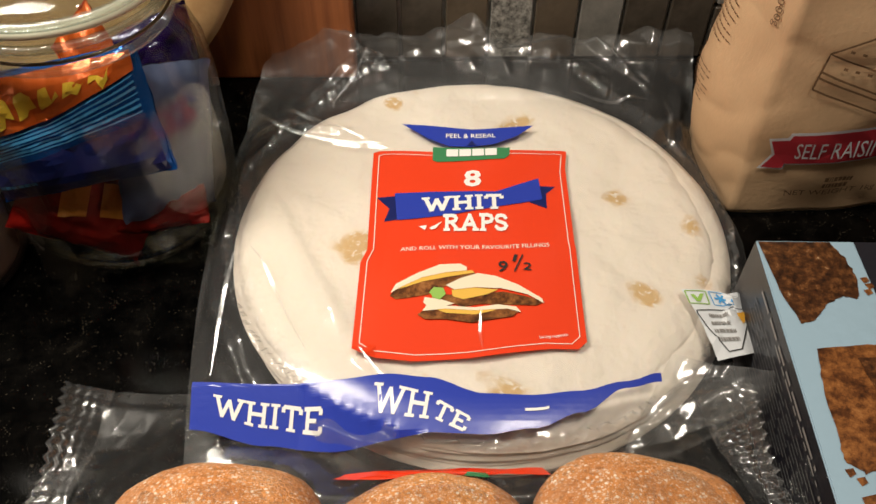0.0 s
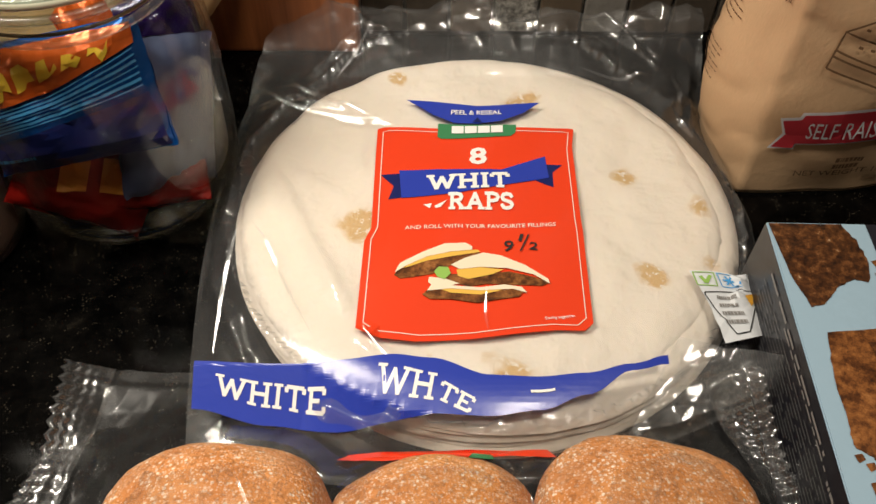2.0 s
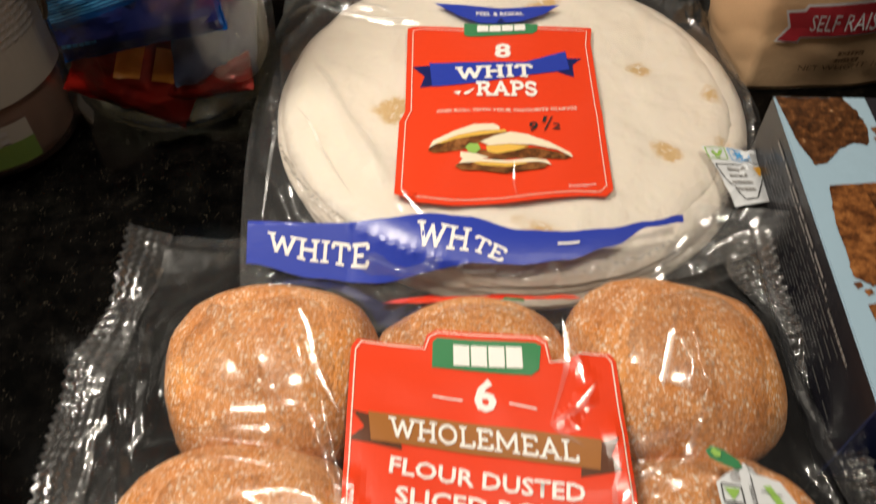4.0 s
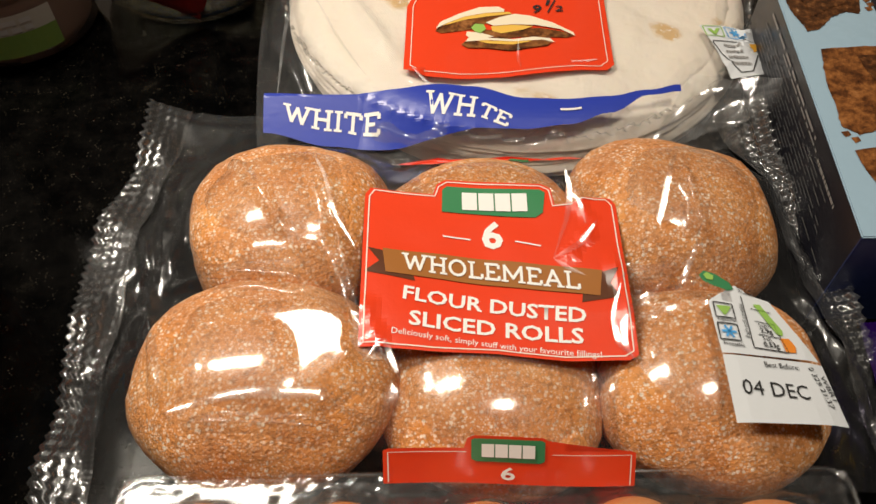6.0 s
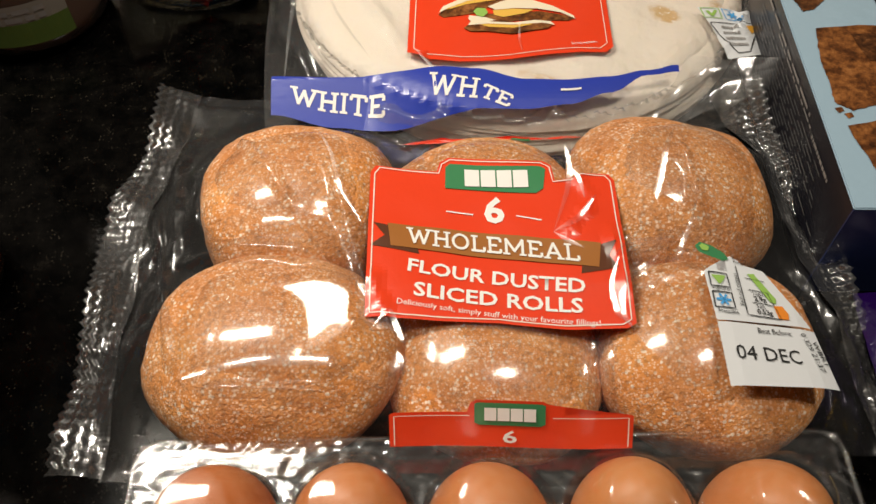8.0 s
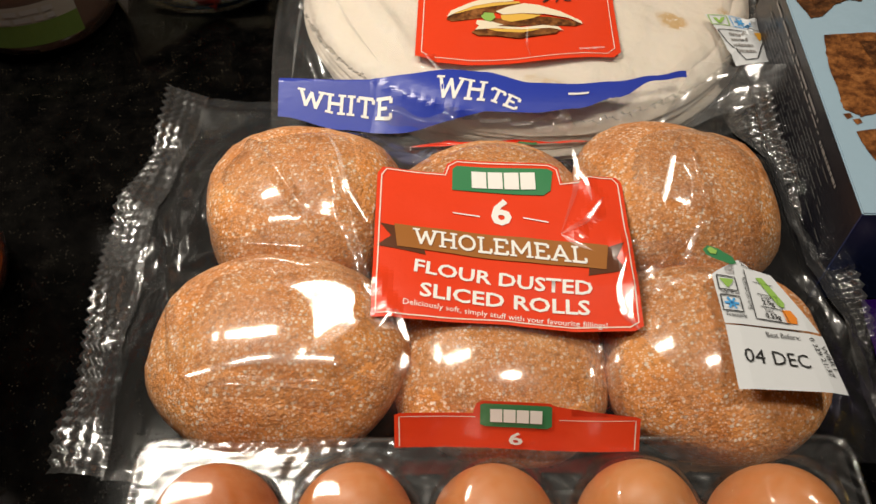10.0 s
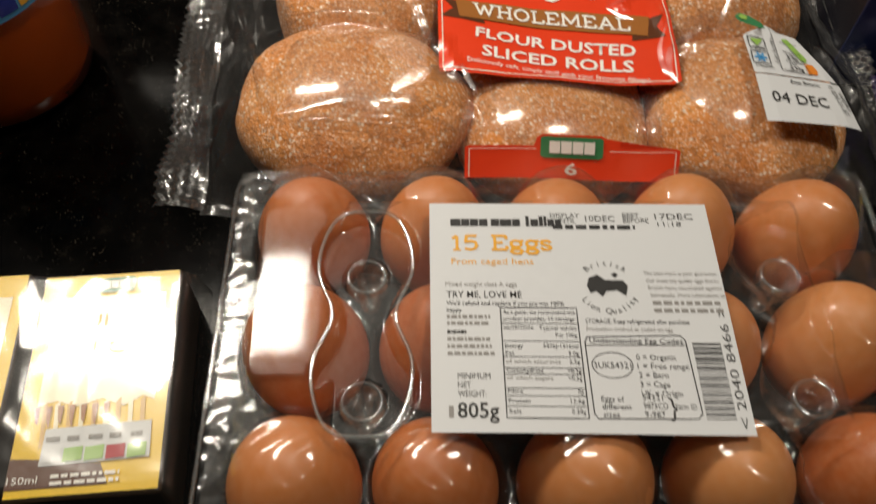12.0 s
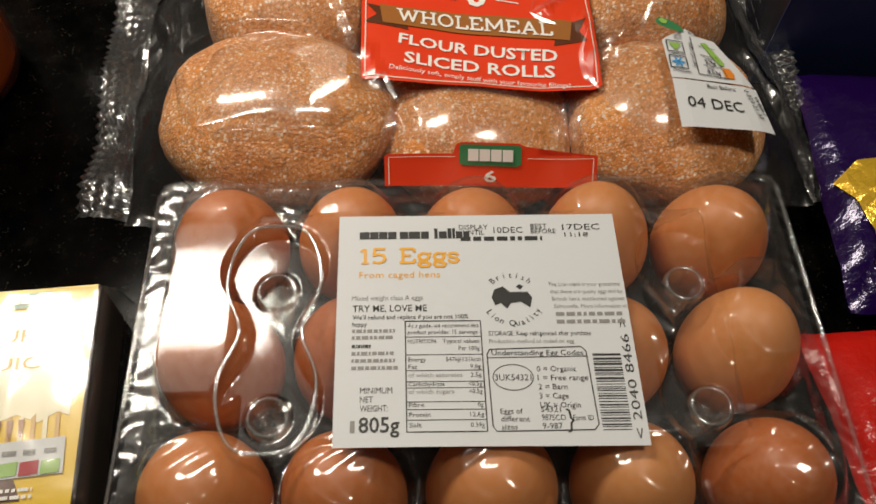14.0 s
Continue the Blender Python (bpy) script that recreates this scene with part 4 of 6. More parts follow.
wraps_bag = thing("wraps_bag", (0.03, 0.34, 0), "clear plastic bag round eight white wraps, red label, blue band", "food bag")


def wrap_fn(u, v):
    p = wrap_plan(u, v)
    return p.x, p.y, wrap_film(p.x, p.y)


part("film", grid(230, 260, wrap_fn), M["wrapfilm"], wraps_bag, "clear slightly cloudy film", True)

TAIL = (Vector((0.112, 0.2540, 0.0270)), Vector((0.1578, 0.2320, 0.045)), Vector((0.1480, 0.2258, 0.030)), Vector((0.084, 0.2100, 0.0140)))


def tail_fn(u, v):
    """The bag's empty front corner, pinched out to a point."""
    w = u ** 0.8
    p = TAIL[0].lerp(TAIL[1], w).lerp(TAIL[3].lerp(TAIL[2], w), v)
    return p.x, p.y, p.z + 0.0075 * (1 - 0.6 * u) * (facets(p.x + p.y * 0.3, p.y * 1.8, 60, 17.0) + 0.4 * facets(p.x, p.y, 140, 18.0) - 0.5)


part("film_corner", grid(60, 44, tail_fn), M["wrapfilm"], wraps_bag, "loose pinched corner of film", True)

# red label on the wraps
gw = homography([(-0.0300, 0.3935), (0.0800, 0.3930), (0.0725, 0.2555), (-0.0355, 0.2520)])


def wrap_place(u, v, lift):
    x, y = gw(u, v)
    return x, y, max(wrap_film(x, y) * 0.3 + 0.7 * 0.0282, wrap_film(x, y)) + 0.0006 + lift + 0.0005 * math.sin(u * 11 + v * 7)


pw = Print(wraps_bag, wrap_place, 0.108, 0.138, 0.05)
W = [(0.0, 0.01), (0.03, 0.0), (0.97, -0.005), (1.0, 0.0), (0.985, 0.10), (0.995, 0.5), (1.0, 0.55), (1.01, 0.96), (0.97, 0.99), (0.85, 0.985), (0.5, 1.01), (0.25, 1.015), (0.06, 0.995), (0.0, 0.96), (-0.005, 0.58), (0.02, 0.52)]
pw.ob = pw.shape("red_label", W, M["red"], 0.0004, "red printed label with white rim")
pw.line("rim_line", [(0.5 + (u - 0.5) * 0.94, 0.5 + (v - 0.5) * 0.955) for u, v in W], 0.004, M["redtrim"], 0.0008, True)
pw.shape("green_tab", [(0.30, -0.025), (0.70, -0.015), (0.695, 0.03), (0.67, 0.05), (0.32, 0.06), (0.30, 0.05)], M["green"], 0.0009, "green printed tab")
pw.logo(0.37, -0.01, 0.63, 0.032, M["white"], 0.0014)
pw.shape("seal_tab", [(0.13, -0.165), (0.20, -0.158), (0.50, -0.135), (0.75, -0.145), (0.83, -0.150), (0.74, -0.085), (0.62, -0.040), (0.50, -0.028), (0.38, -0.032), (0.27, -0.075)], M["blue"], 0.0009, "blue peel and reseal flap")
pw.words("PEEL & RESEAL", 0.365, -0.078, 0.026, M["white"], 0.0014, 0.26, bold=0.01)
pw.shape("flap_arrow", [(0.50, -0.062), (0.525, -0.032), (0.475, -0.032)], M["darkblue"], 0.0014)
pw.words("8", 0.505, 0.205, 0.092, M["white"], 0.0009, 0.088, "CENTER", 0, 0.03)
pw.shape("ribbon_end", [(0.04, 0.265), (0.16, 0.25), (0.17, 0.37), (0.085, 0.385), (0.105, 0.32)], M["darkblue"], 0.0007)
pw.shape("ribbon_end", [(0.80, 0.20), (0.925, 0.205), (0.875, 0.245), (0.875, 0.325), (0.79, 0.29)], M["darkblue"], 0.0007)
pw.shape("ribbon", [(0.125, 0.24), (0.30, 0.232), (0.62, 0.240), (0.84, 0.160), (0.855, 0.275), (0.60, 0.325), (0.40, 0.360), (0.145, 0.378)], M["blue"], 0.0010, "blue printed ribbon")
pw.slab("WHIT", 0.262, 0.345, 0.078, M["white"], 0.0014, 0.40, turn=2, weight=0.2)
pw.slab("RAPS", 0.365, 0.445, 0.088, M["white"], 0.0012, 0.315, weight=0.2)
pw.shape("torn_letter", [(0.25, 0.415), (0.29, 0.41), (0.28, 0.435), (0.265, 0.425)], M["white"], 0.0012)
pw.shape("torn_letter", [(0.30, 0.425), (0.36, 0.395), (0.33, 0.43), (0.31, 0.435)], M["white"], 0.0012)
pw.words("AND ROLL WITH YOUR FAVOURITE FILLINGS", 0.172, 0.533, 0.019, M["redtrim"], 0.0009, 0.70, turn=0.5, bold=0.008)
pw.words("9", 0.620, 0.640, 0.052, M["ink"], 0.0012, 0.045, turn=-8, bold=0.012)
pw.words("1", 0.692, 0.595, 0.036, M["ink"], 0.0012, 0.016, turn=-14, bold=0.012)
pw.line("pen_stroke", [(0.701, 0.644), (0.742, 0.566)], 0.008, M["ink"], 0.0012)
pw.words("2", 0.739, 0.637, 0.036, M["ink"], 0.0012, 0.04, turn=-8, bold=0.012)
cream, filling, yolk = print_ink("bread_print", (0.80, 0.70, 0.52)), M["brownie"], print_ink("cheese_print", (0.75, 0.45, 0.08))
for name, pts, m, up in (
        ("printed_filling", [(0.141, 0.743), (0.157, 0.718), (0.228, 0.683), (0.333, 0.672), (0.438, 0.653), (0.518, 0.641), (0.505, 0.667), (0.387, 0.704), (0.309, 0.741), (0.219, 0.755), (0.168, 0.759)], filling, 0.0009),
        ("printed_cheese", [(0.152, 0.718), (0.280, 0.663), (0.385, 0.644), (0.505, 0.633), (0.518, 0.644), (0.386, 0.665), (0.281, 0.684), (0.203, 0.709)], yolk, 0.0011),
        ("printed_bread", [(0.143, 0.733), (0.163, 0.693), (0.253, 0.647), (0.357, 0.607), (0.451, 0.603), (0.481, 0.619), (0.481, 0.635), (0.385, 0.644), (0.280, 0.666), (0.190, 0.706)], cream, 0.0013),
        ("printed_filling", [(0.362, 0.768), (0.374, 0.743), (0.518, 0.740), (0.650, 0.735), (0.755, 0.762), (0.828, 0.789), (0.793, 0.803), (0.675, 0.796), (0.545, 0.786), (0.467, 0.795)], filling, 0.0010),
        ("printed_cheese", [(0.413, 0.723), (0.518, 0.714), (0.624, 0.726), (0.571, 0.746), (0.466, 0.764), (0.419, 0.751)], yolk, 0.0012),
        ("printed_bread", [(0.387, 0.704), (0.452, 0.672), (0.532, 0.649), (0.612, 0.664), (0.718, 0.710), (0.821, 0.776), (0.828, 0.797), (0.756, 0.755), (0.637, 0.722), (0.518, 0.714), (0.426, 0.723)], cream, 0.0015),
        ("printed_bread", [(0.290, 0.779), (0.294, 0.756), (0.362, 0.763), (0.428, 0.784), (0.389, 0.793), (0.312, 0.797)], cream, 0.0014),
        ("printed_filling", [(0.267, 0.830), (0.299, 0.804), (0.389, 0.818), (0.519, 0.826), (0.649, 0.813), (0.714, 0.824), (0.687, 0.849), (0.570, 0.859), (0.506, 0.867), (0.390, 0.848), (0.301, 0.848)], filling, 0.0013),
        ("printed_cheese", [(0.312, 0.797), (0.415, 0.809), (0.519, 0.811), (0.649, 0.803), (0.596, 0.822), (0.519, 0.833), (0.390, 0.823)], yolk, 0.0014),
        ("printed_bread", [(0.287, 0.816), (0.306, 0.789), (0.389, 0.793), (0.519, 0.803), (0.623, 0.795), (0.701, 0.809), (0.724, 0.835), (0.662, 0.816), (0.519, 0.816), (0.389, 0.806)], cream, 0.0016),
        ("printed_leaf", [(0.314, 0.736), (0.334, 0.714), (0.376, 0.717), (0.388, 0.743), (0.362, 0.768), (0.331, 0.759)], M["lightgreen"], 0.0018)):
    pw.shape(name, pts, m, up, fine=0.1)
pw.words("Serving suggestion", 0.80, 0.945, 0.013, M["white"], 0.0009, 0.13, turn=6)

# blue band along the front of the bag
BAND = [(0.0, 0.2400, 0.2215), (0.16, 0.2385, 0.2150), (0.32, 0.2385, 0.2110), (0.42, 0.2405, 0.2125), (0.50, 0.2385, 0.2135), (0.62, 0.2300, 0.2120), (0.72, 0.2290, 0.2145), (0.82, 0.2310, 0.2215), (0.92, 0.2360, 0.2330), (1.0, 0.2410, 0.2370)]


def band_place(u, v, lift):
    u = min(max(u, 0), 1)
    for (a, t0, b0), (b, t1, b1) in zip(BAND, BAND[1:]):
        if u <= b + 1e-6:
            f = (u - a) / (b - a)
            f = f * f * (3 - 2 * f)
            top, bot = t0 + (t1 - t0) * f, b0 + (b1 - b0) * f
            break
    x, y = -0.1045 + 0.208 * u, top + (bot - top) * v
    z = max(wrap_top(x, y) + 0.0068, 0.030 - max(0, 0.238 - y) * 0.55)
    return x, y, z + 0.0012 + lift


pb = Print(wraps_bag, band_place, 0.208, 0.026, 0.02)
pb.ob = pb.shape("blue_band", [(i / 40, 0) for i in range(41)] + [(1 - i / 40, 1) for i in range(41)], M["blue"], 0.0004, "blue printed band", fine=0.034)
pb.slab("WHITE", 0.045, 0.66, 0.40, M["white"], 0.0008, 0.235, turn=-4, weight=0.16)
pb.slab("WH", 0.38, 0.62, 0.48, M["white"], 0.0008, 0.125, turn=-10, weight=0.15)
pb.slab("TE", 0.505, 0.76, 0.36, M["white"], 0.0008, 0.075, turn=-22, weight=0.17)
pb.shape("torn_letter", [(0.70, 0.44), (0.75, 0.44), (0.75, 0.52), (0.70, 0.52)], M["white"], 0.0010)


def over_wraps(x, y):
    return max(wrap_film(x, y), 0.0318 if 0.245 < y < 0.40 and -0.034 < x < 0.080 else 0.0) + 0.0004


streak_fold(wraps_bag, over_wraps, ((-0.0999, 0.4413), (-0.0690, 0.4233), (-0.0357, 0.4047)), 0.0010)
streak_fold(wraps_bag, over_wraps, ((-0.1054, 0.4282), (-0.0809, 0.4123), (-0.0547, 0.4037), (-0.0259, 0.3976)), 0.0012)
streak_fold(wraps_bag, over_wraps, ((-0.0545, 0.4013), (-0.0386, 0.3981), (-0.0227, 0.3934)), 0.0020)
streak_fold(wraps_bag, over_wraps, ((0.0886, 0.4461), (0.1157, 0.4367), (0.1439, 0.4443)), 0.0008)
streak_fold(wraps_bag, over_wraps, ((0.1477, 0.4524), (0.1470, 0.4208), (0.1398, 0.4011)), 0.0012)
streak_fold(wraps_bag, over_wraps, ((0.1343, 0.3973), (0.1422, 0.4045), (0.1483, 0.3880)), 0.0014)
streak_fold(wraps_bag, over_wraps, ((-0.0594, 0.4367), (-0.0440, 0.4540), (-0.0330, 0.4767)), 0.0008)
streak_fold(wraps_bag, over_wraps, ((-0.0895, 0.3189), (-0.0812, 0.3079), (-0.0670, 0.2770), (-0.0547, 0.2549)), 0.0008)
streak_fold(wraps_bag, over_wraps, ((-0.0958, 0.3210), (-0.1000, 0.2920), (-0.1019, 0.2531)), 0.0010)
streak_fold(wraps_bag, over_wraps, ((-0.0318, 0.2558), (-0.0188, 0.2381), (-0.0089, 0.2241)), 0.0008)
streak_fold(wraps_bag, over_wraps, ((0.0249, 0.2768), (0.0238, 0.2640), (0.0251, 0.2547)), 0.0006)
streak_fold(wraps_bag, over_wraps, ((0.0783, 0.2055), (0.0986, 0.2255), (0.1196, 0.2426)), 0.0016)
streak_fold(wraps_bag, over_wraps, ((0.0495, 0.2273), (0.0291, 0.2139), (0.0217, 0.2087)), 0.0008)

# white nutrition sticker on the east side
gs = homography([(0.1235, 0.2905), (0.1610, 0.2900), (0.1720, 0.2570), (0.1240, 0.2490)])


def stick_place(u, v, lift):
    x, y = gs(u, v)
    return x, y, max(wrap_film(x, y), 0.0265 - 0.12 * max(0, x - 0.135)) + 0.0016 + lift


ps = Print(wraps_bag, stick_place, 0.037, 0.035, 0.12)
ps.ob = ps.shape("nutrition_panel", [(0, 0), (0.80, 0.0), (1.02, 0.22), (1.16, 0.58), (1.22, 0.92), (1.04, 0.88), (0.6, 0.94), (0.15, 1.0), (0.13, 0.60)], M["sticker"], 0.0006, "white printed nutrition panel")
ps.line("icon_frame", [(0.03, 0.04), (0.27, 0.04), (0.27, 0.27), (0.05, 0.27)], 0.014, M["lightgreen"], 0.0011, True)
ps.shape("leaf_mark", [(0.08, 0.12), (0.12, 0.11), (0.15, 0.18), (0.20, 0.09), (0.24, 0.10), (0.17, 0.24), (0.13, 0.24)], M["lightgreen"], 0.0012, fine=0.4)
ps.line("icon_frame", [(0.31, 0.04), (0.56, 0.04), (0.58, 0.26), (0.33, 0.27)], 0.012, M["iceblue"], 0.0011, True)
for k in range(3):
    a = math.pi * k / 3
    ps.line("snow_arm", [(0.445 - 0.085 * math.cos(a), 0.155 - 0.085 * math.sin(a)), (0.445 + 0.085 * math.cos(a), 0.155 + 0.085 * math.sin(a))], 0.028, M["iceblue"], 0.0012)
ps.line("table_line", [(0.10, 0.38), (0.72, 0.30), (0.72, 0.42), (0.42, 0.90), (0.28, 0.92), (0.10, 0.42)], 0.012, M["ink"], 0.0011, True)
ps.bars(0.22, 0.42, 0.24, 0.05, M["greyink"], 0.0012, 4, 0.11, 4)
ps.shape("amber_cell", [(0.56, 0.40), (0.70, 0.36), (0.70, 0.44), (0.58, 0.56)], M["orangeink"], 0.0012, fine=0.4)

# ---- eggs in their clear carton ----
EX = [-0.1000, -0.0528, -0.0052, 0.0424, 0.0900]
EY = [0.0090, -0.0392, -0.0875]


def egg_mesh():
    pts = []
    for j in range(33):
        a = math.pi * j / 32
        z = -math.cos(a)
        pts.append((0.0215 * math.sin(a) * (1 - 0.10 * z), 0.0285 * z))
    v, f = lathe(pts, (0, 0, 0), 40)
    return to_mesh("egg", v, f, True)


egg_me = egg_mesh()
egg_me.materials.append(M["egg"])
rnd = random.Random(5)
for y in EY:
    for x in EX:
        ob = new("egg", egg_me)
        s = rnd.uniform(0.96, 1.03)
        ob.matrix_basis = pose(x + rnd.uniform(-0.001, 0.001), y + rnd.uniform(-0.001, 0.001), 0.0335, rnd.uniform(-7, 7), rnd.uniform(-7, 7), rnd.uniform(0, 360)) @ Matrix.Diagonal((s, s, s, 1))
        tagged(ob, "brown hen's egg standing in the clear plastic carton", "egg", "eggs in the carton")

M["ridge"] = film_material("clear_thick_plastic", (0.93, 0.96, 0.95), 0.22, 0.65, 0.09, 0.05, 0.3, 0.04)
carton = thing("egg_carton", (0, -0.04, 0), "clear plastic fifteen-egg carton with a large white label", "egg carton")
CX0, CX1, CY0, CY1 = -0.131, 0.124, -0.122, 0.041


def rounded(X, Y, x0, x1, y0, y1, r):
    dx = np.maximum(np.maximum(x0 + r - X, X - (x1 - r)), 0)
    dy = np.maximum(np.maximum(y0 + r - Y, Y - (y1 - r)), 0)
    return r - np.sqrt(dx * dx + dy * dy)


def smooth01(t):
    t = np.clip(t, 0, 1)
    return t * t * (3 - 2 * t)


def lid_height(X, Y):
    """Flat middle, a dome over each egg, and sunk pegs in two peanut-shaped hollows."""
    z = np.full_like(X, 0.031)
    z = np.maximum(z, 0.031 + 0.014 * smooth01(rounded(X, Y, CX0 + 0.003, CX1 - 0.003, CY0 + 0.003, CY1 - 0.003, 0.012) / 0.022))
    for x in EX:
        for y in EY:
            d = np.sqrt((X - x) ** 2 + (Y - y) ** 2)
            z = np.maximum(z, 0.034 + 0.0302 * smooth01((0.0285 - d) / 0.018) - np.minimum(d, 0.013) ** 2 / 0.12)
    shelf = np.clip((0.046 - z) / 0.006, 0, 1)
    z = z + shelf * 0.00028 * np.sin(X * 420 + 3 * np.sin(Y * 260)) * np.sin(Y * 380 + 2 * np.sin(X * 310))
    mid = rounded(X, Y, -0.090, 0.082, -0.087, 0.010, 0.008)
    z = np.where(mid > 0, np.maximum(z, 0.045 + 0.0195 * smooth01(mid / 0.007)), z)
    z = np.where(X > 0.05, z + 0.0008 * np.sin(X * 330 + 3 * np.sin(Y * 150)) * np.sin(Y * 240 + 2 * np.sin(X * 130)) * np.clip((z - 0.05) / 0.012, 0, 1), z)
    z = z + 0.00018 * np.sin(X * 150 + 2 * np.sin(Y * 120)) * np.sin(Y * 170 + np.sin(X * 90)) * (z > 0.06)
    z = z + 0.0009 * np.sin(X * 310 + 2.5 * np.sin(Y * 190)) * np.clip((-0.075 - Y) / 0.012, 0, 1)
    for x0 in (-0.0765, 0.0665):
        strip = rounded(X, Y, x0 - 0.0415, x0 - 0.008, -0.070, 0.006, 0.010) if x0 < 0 else rounded(X, Y, x0 + 0.012, x0 + 0.037, -0.060, -0.012, 0.010)
        z = np.where(strip > 0, z + (0.0646 - z) * smooth01(strip / 0.006), z)
        d1 = np.sqrt((X - x0) ** 2 + (Y + 0.0240) ** 2)
        d2 = np.sqrt((X - x0) ** 2 + (Y + 0.0696) ** 2)
        waist = np.abs(X - x0) - 0.0115 - 0.0045 * np.cos((Y + 0.0425) / 0.0260 * math.pi) * -1.0
        bar = np.where((Y < -0.0165) & (Y > -0.0685), waist, 1.0)
        e1 = np.sqrt((X - x0) ** 2 + (Y + 0.0180) ** 2)
        e2 = np.sqrt((X - x0) ** 2 + (Y + 0.0670) ** 2)
        pea = np.minimum(np.minimum(e1, e2) - 0.0162, bar)
        z = np.where(pea < 0.0022, np.minimum(z, 0.0565 + 0.012 * smooth01(pea / 0.0022)), z)
        for d in (d1, d2):
            z = np.where(d < 0.0072, np.minimum(z, 0.050), z)
    return z


def carton_grid(fn, nx, ny):
    X, Y = np.meshgrid(np.linspace(CX0, CX1, nx + 1), np.linspace(CY0, CY1, ny + 1))
    Z = fn(X, Y)
    verts = np.stack([X, Y, Z], -1).reshape(-1, 3)
    faces = [(j * (nx + 1) + i, j * (nx + 1) + i + 1, (j + 1) * (nx + 1) + i + 1, (j + 1) * (nx + 1) + i) for j in range(ny) for i in range(nx)]
    return verts, faces


def cup_height(X, Y):
    z = np.full_like(X, 0.0275)
    for x in EX:
        for y in EY:
            d = np.sqrt((X - x) ** 2 + (Y - y) ** 2)
            z = np.minimum(z, 0.0025 + 0.026 * smooth01((d - 0.0115) / 0.0125))
    return z + np.clip((z - 0.024) / 0.003, 0, 1) * 0.00025 * np.sin(X * 430 + 3 * np.sin(Y * 270)) * np.sin(Y * 390 + 2 * np.sin(X * 320))


part("lid", carton_grid(lid_height, 300, 190), M["pet"], carton, "clear moulded lid", True)
part("tray", carton_grid(cup_height, 130, 84), M["pet"], carton, "clear egg tray", True)


def rim(z, out, r):
    pts = []
    for cx, cy, a0 in ((CX1, CY1, 0), (CX0, CY1, 90), (CX0, CY0, 180), (CX1, CY0, 270)):
        ix, iy = cx + (-0.006 if cx > 0 else 0.006), cy + (-0.006 if cy > 0 else 0.006)
        for k in range(5):
            a = radians(a0 + 22.5 * k)
            pts.append((ix + (0.006 + out) * math.cos(a), iy + (0.006 + out) * math.sin(a), z))
    return tube(pts, r, True)


part("lid_rim", rim(0.0310, 0.0015, 0.0009), M["pet"], carton, "clear folded rim")
part("tray_rim", rim(0.0270, 0.0030, 0.0009), M["pet"], carton, "clear folded rim")
skirt_v, skirt_f = [], []
for z, out in ((0.027, 0.0), (0.020, -0.003), (0.0008, -0.006)):
    for x, y in ((CX0 - out, CY0 - out), (CX1 + out, CY0 - out), (CX1 + out, CY1 + out), (CX0 - out, CY1 + out)):
        skirt_v.append((x, y, z))
for j in range(2):
    for i in range(4):
        skirt_f.append((j * 4 + i, j * 4 + (i + 1) % 4, (j + 1) * 4 + (i + 1) % 4, (j + 1) * 4 + i))
part("side_wall", (skirt_v, skirt_f), M["pet"], carton, "clear sloping side")

def oval_path(x0):
    """Outline of the hollow round two pegs, narrow at its waist."""
    pts = []
    for k in range(64):
        a = 2 * math.pi * k / 64
        y = -0.0425 + 0.0410 * math.sin(a)
        half = 0.0175 * abs(math.cos(a)) ** 0.55 * (1 - 0.42 * math.exp(-((y + 0.0425) / 0.012) ** 2))
        pts.append((x0 + math.copysign(half, math.cos(a)), y, 0.0646))
    return pts


for x0 in (-0.0765, 0.0665):
    if x0 < 0:
        part("lid_ridge", tube(oval_path(x0), 0.0007, True), M["ridge"], carton, "moulded ridge in the lid")
    for y0 in (-0.0240, -0.0696):
        part("lid_peg", lathe([(0.0, 0.036), (0.0030, 0.036), (0.0038, 0.039), (0.0046, 0.052), (0.0054, 0.0572), (0.0062, 0.0584), (0.0070, 0.0576), (0.0074, 0.0560)], (x0, y0, 0.0), 32), M["ridge"], carton, "hollow locking peg", True)



def lid_z(x, y):
    return float(lid_height(np.array([[x]]), np.array([[y]]))[0, 0])


# the eggs' label
ge = homography([(-0.0550, 0.0012), (0.0425, 0.0005), (0.0422, -0.0845), (-0.0550, -0.0828)])


def egg_place(u, v, lift):
    x, y = ge(u, v)
    return x, y, 0.0658 + lift + 0.0004 * math.sin(u * 5) * v


pe = Print(carton, egg_place, 0.0975, 0.0845, 0.1)
pe.ob = pe.shape("label", [(0, 0), (1, 0), (1, 1), (0, 1)], M["sticker"], 0.0, "white printed paper label")
K, G = M["ink"], M["greyink"]
T = 0.00016
for a, w in ((0.075, 0.036), (0.113, 0.030), (0.145, 0.030), (0.178, 0.030), (0.22, 0.030), (0.252, 0.042), (0.297, 0.028), (0.345, 0.012), (0.362, 0.028), (0.393, 0.014), (0.41, 0.010), (0.423, 0.024), (0.45, 0.022)):
    pe.shape("mark", [(a, 0.080 if w > 0.02 else 0.065), (a + w, 0.080 if w > 0.02 else 0.065), (a + w, 0.115), (a, 0.115)], K, T, fine=1)
pe.words("DISPLAY", 0.435, 0.072, 0.024, K, T, 0.105)
pe.words("UNTIL", 0.45, 0.098, 0.024, K, T, 0.075)
pe.words("10DEC", 0.56, 0.090, 0.030, K, T, 0.105)
pe.words("BEST", 0.695, 0.070, 0.024, K, T, 0.06)
pe.words("BEFORE", 0.695, 0.095, 0.024, K, T, 0.09)
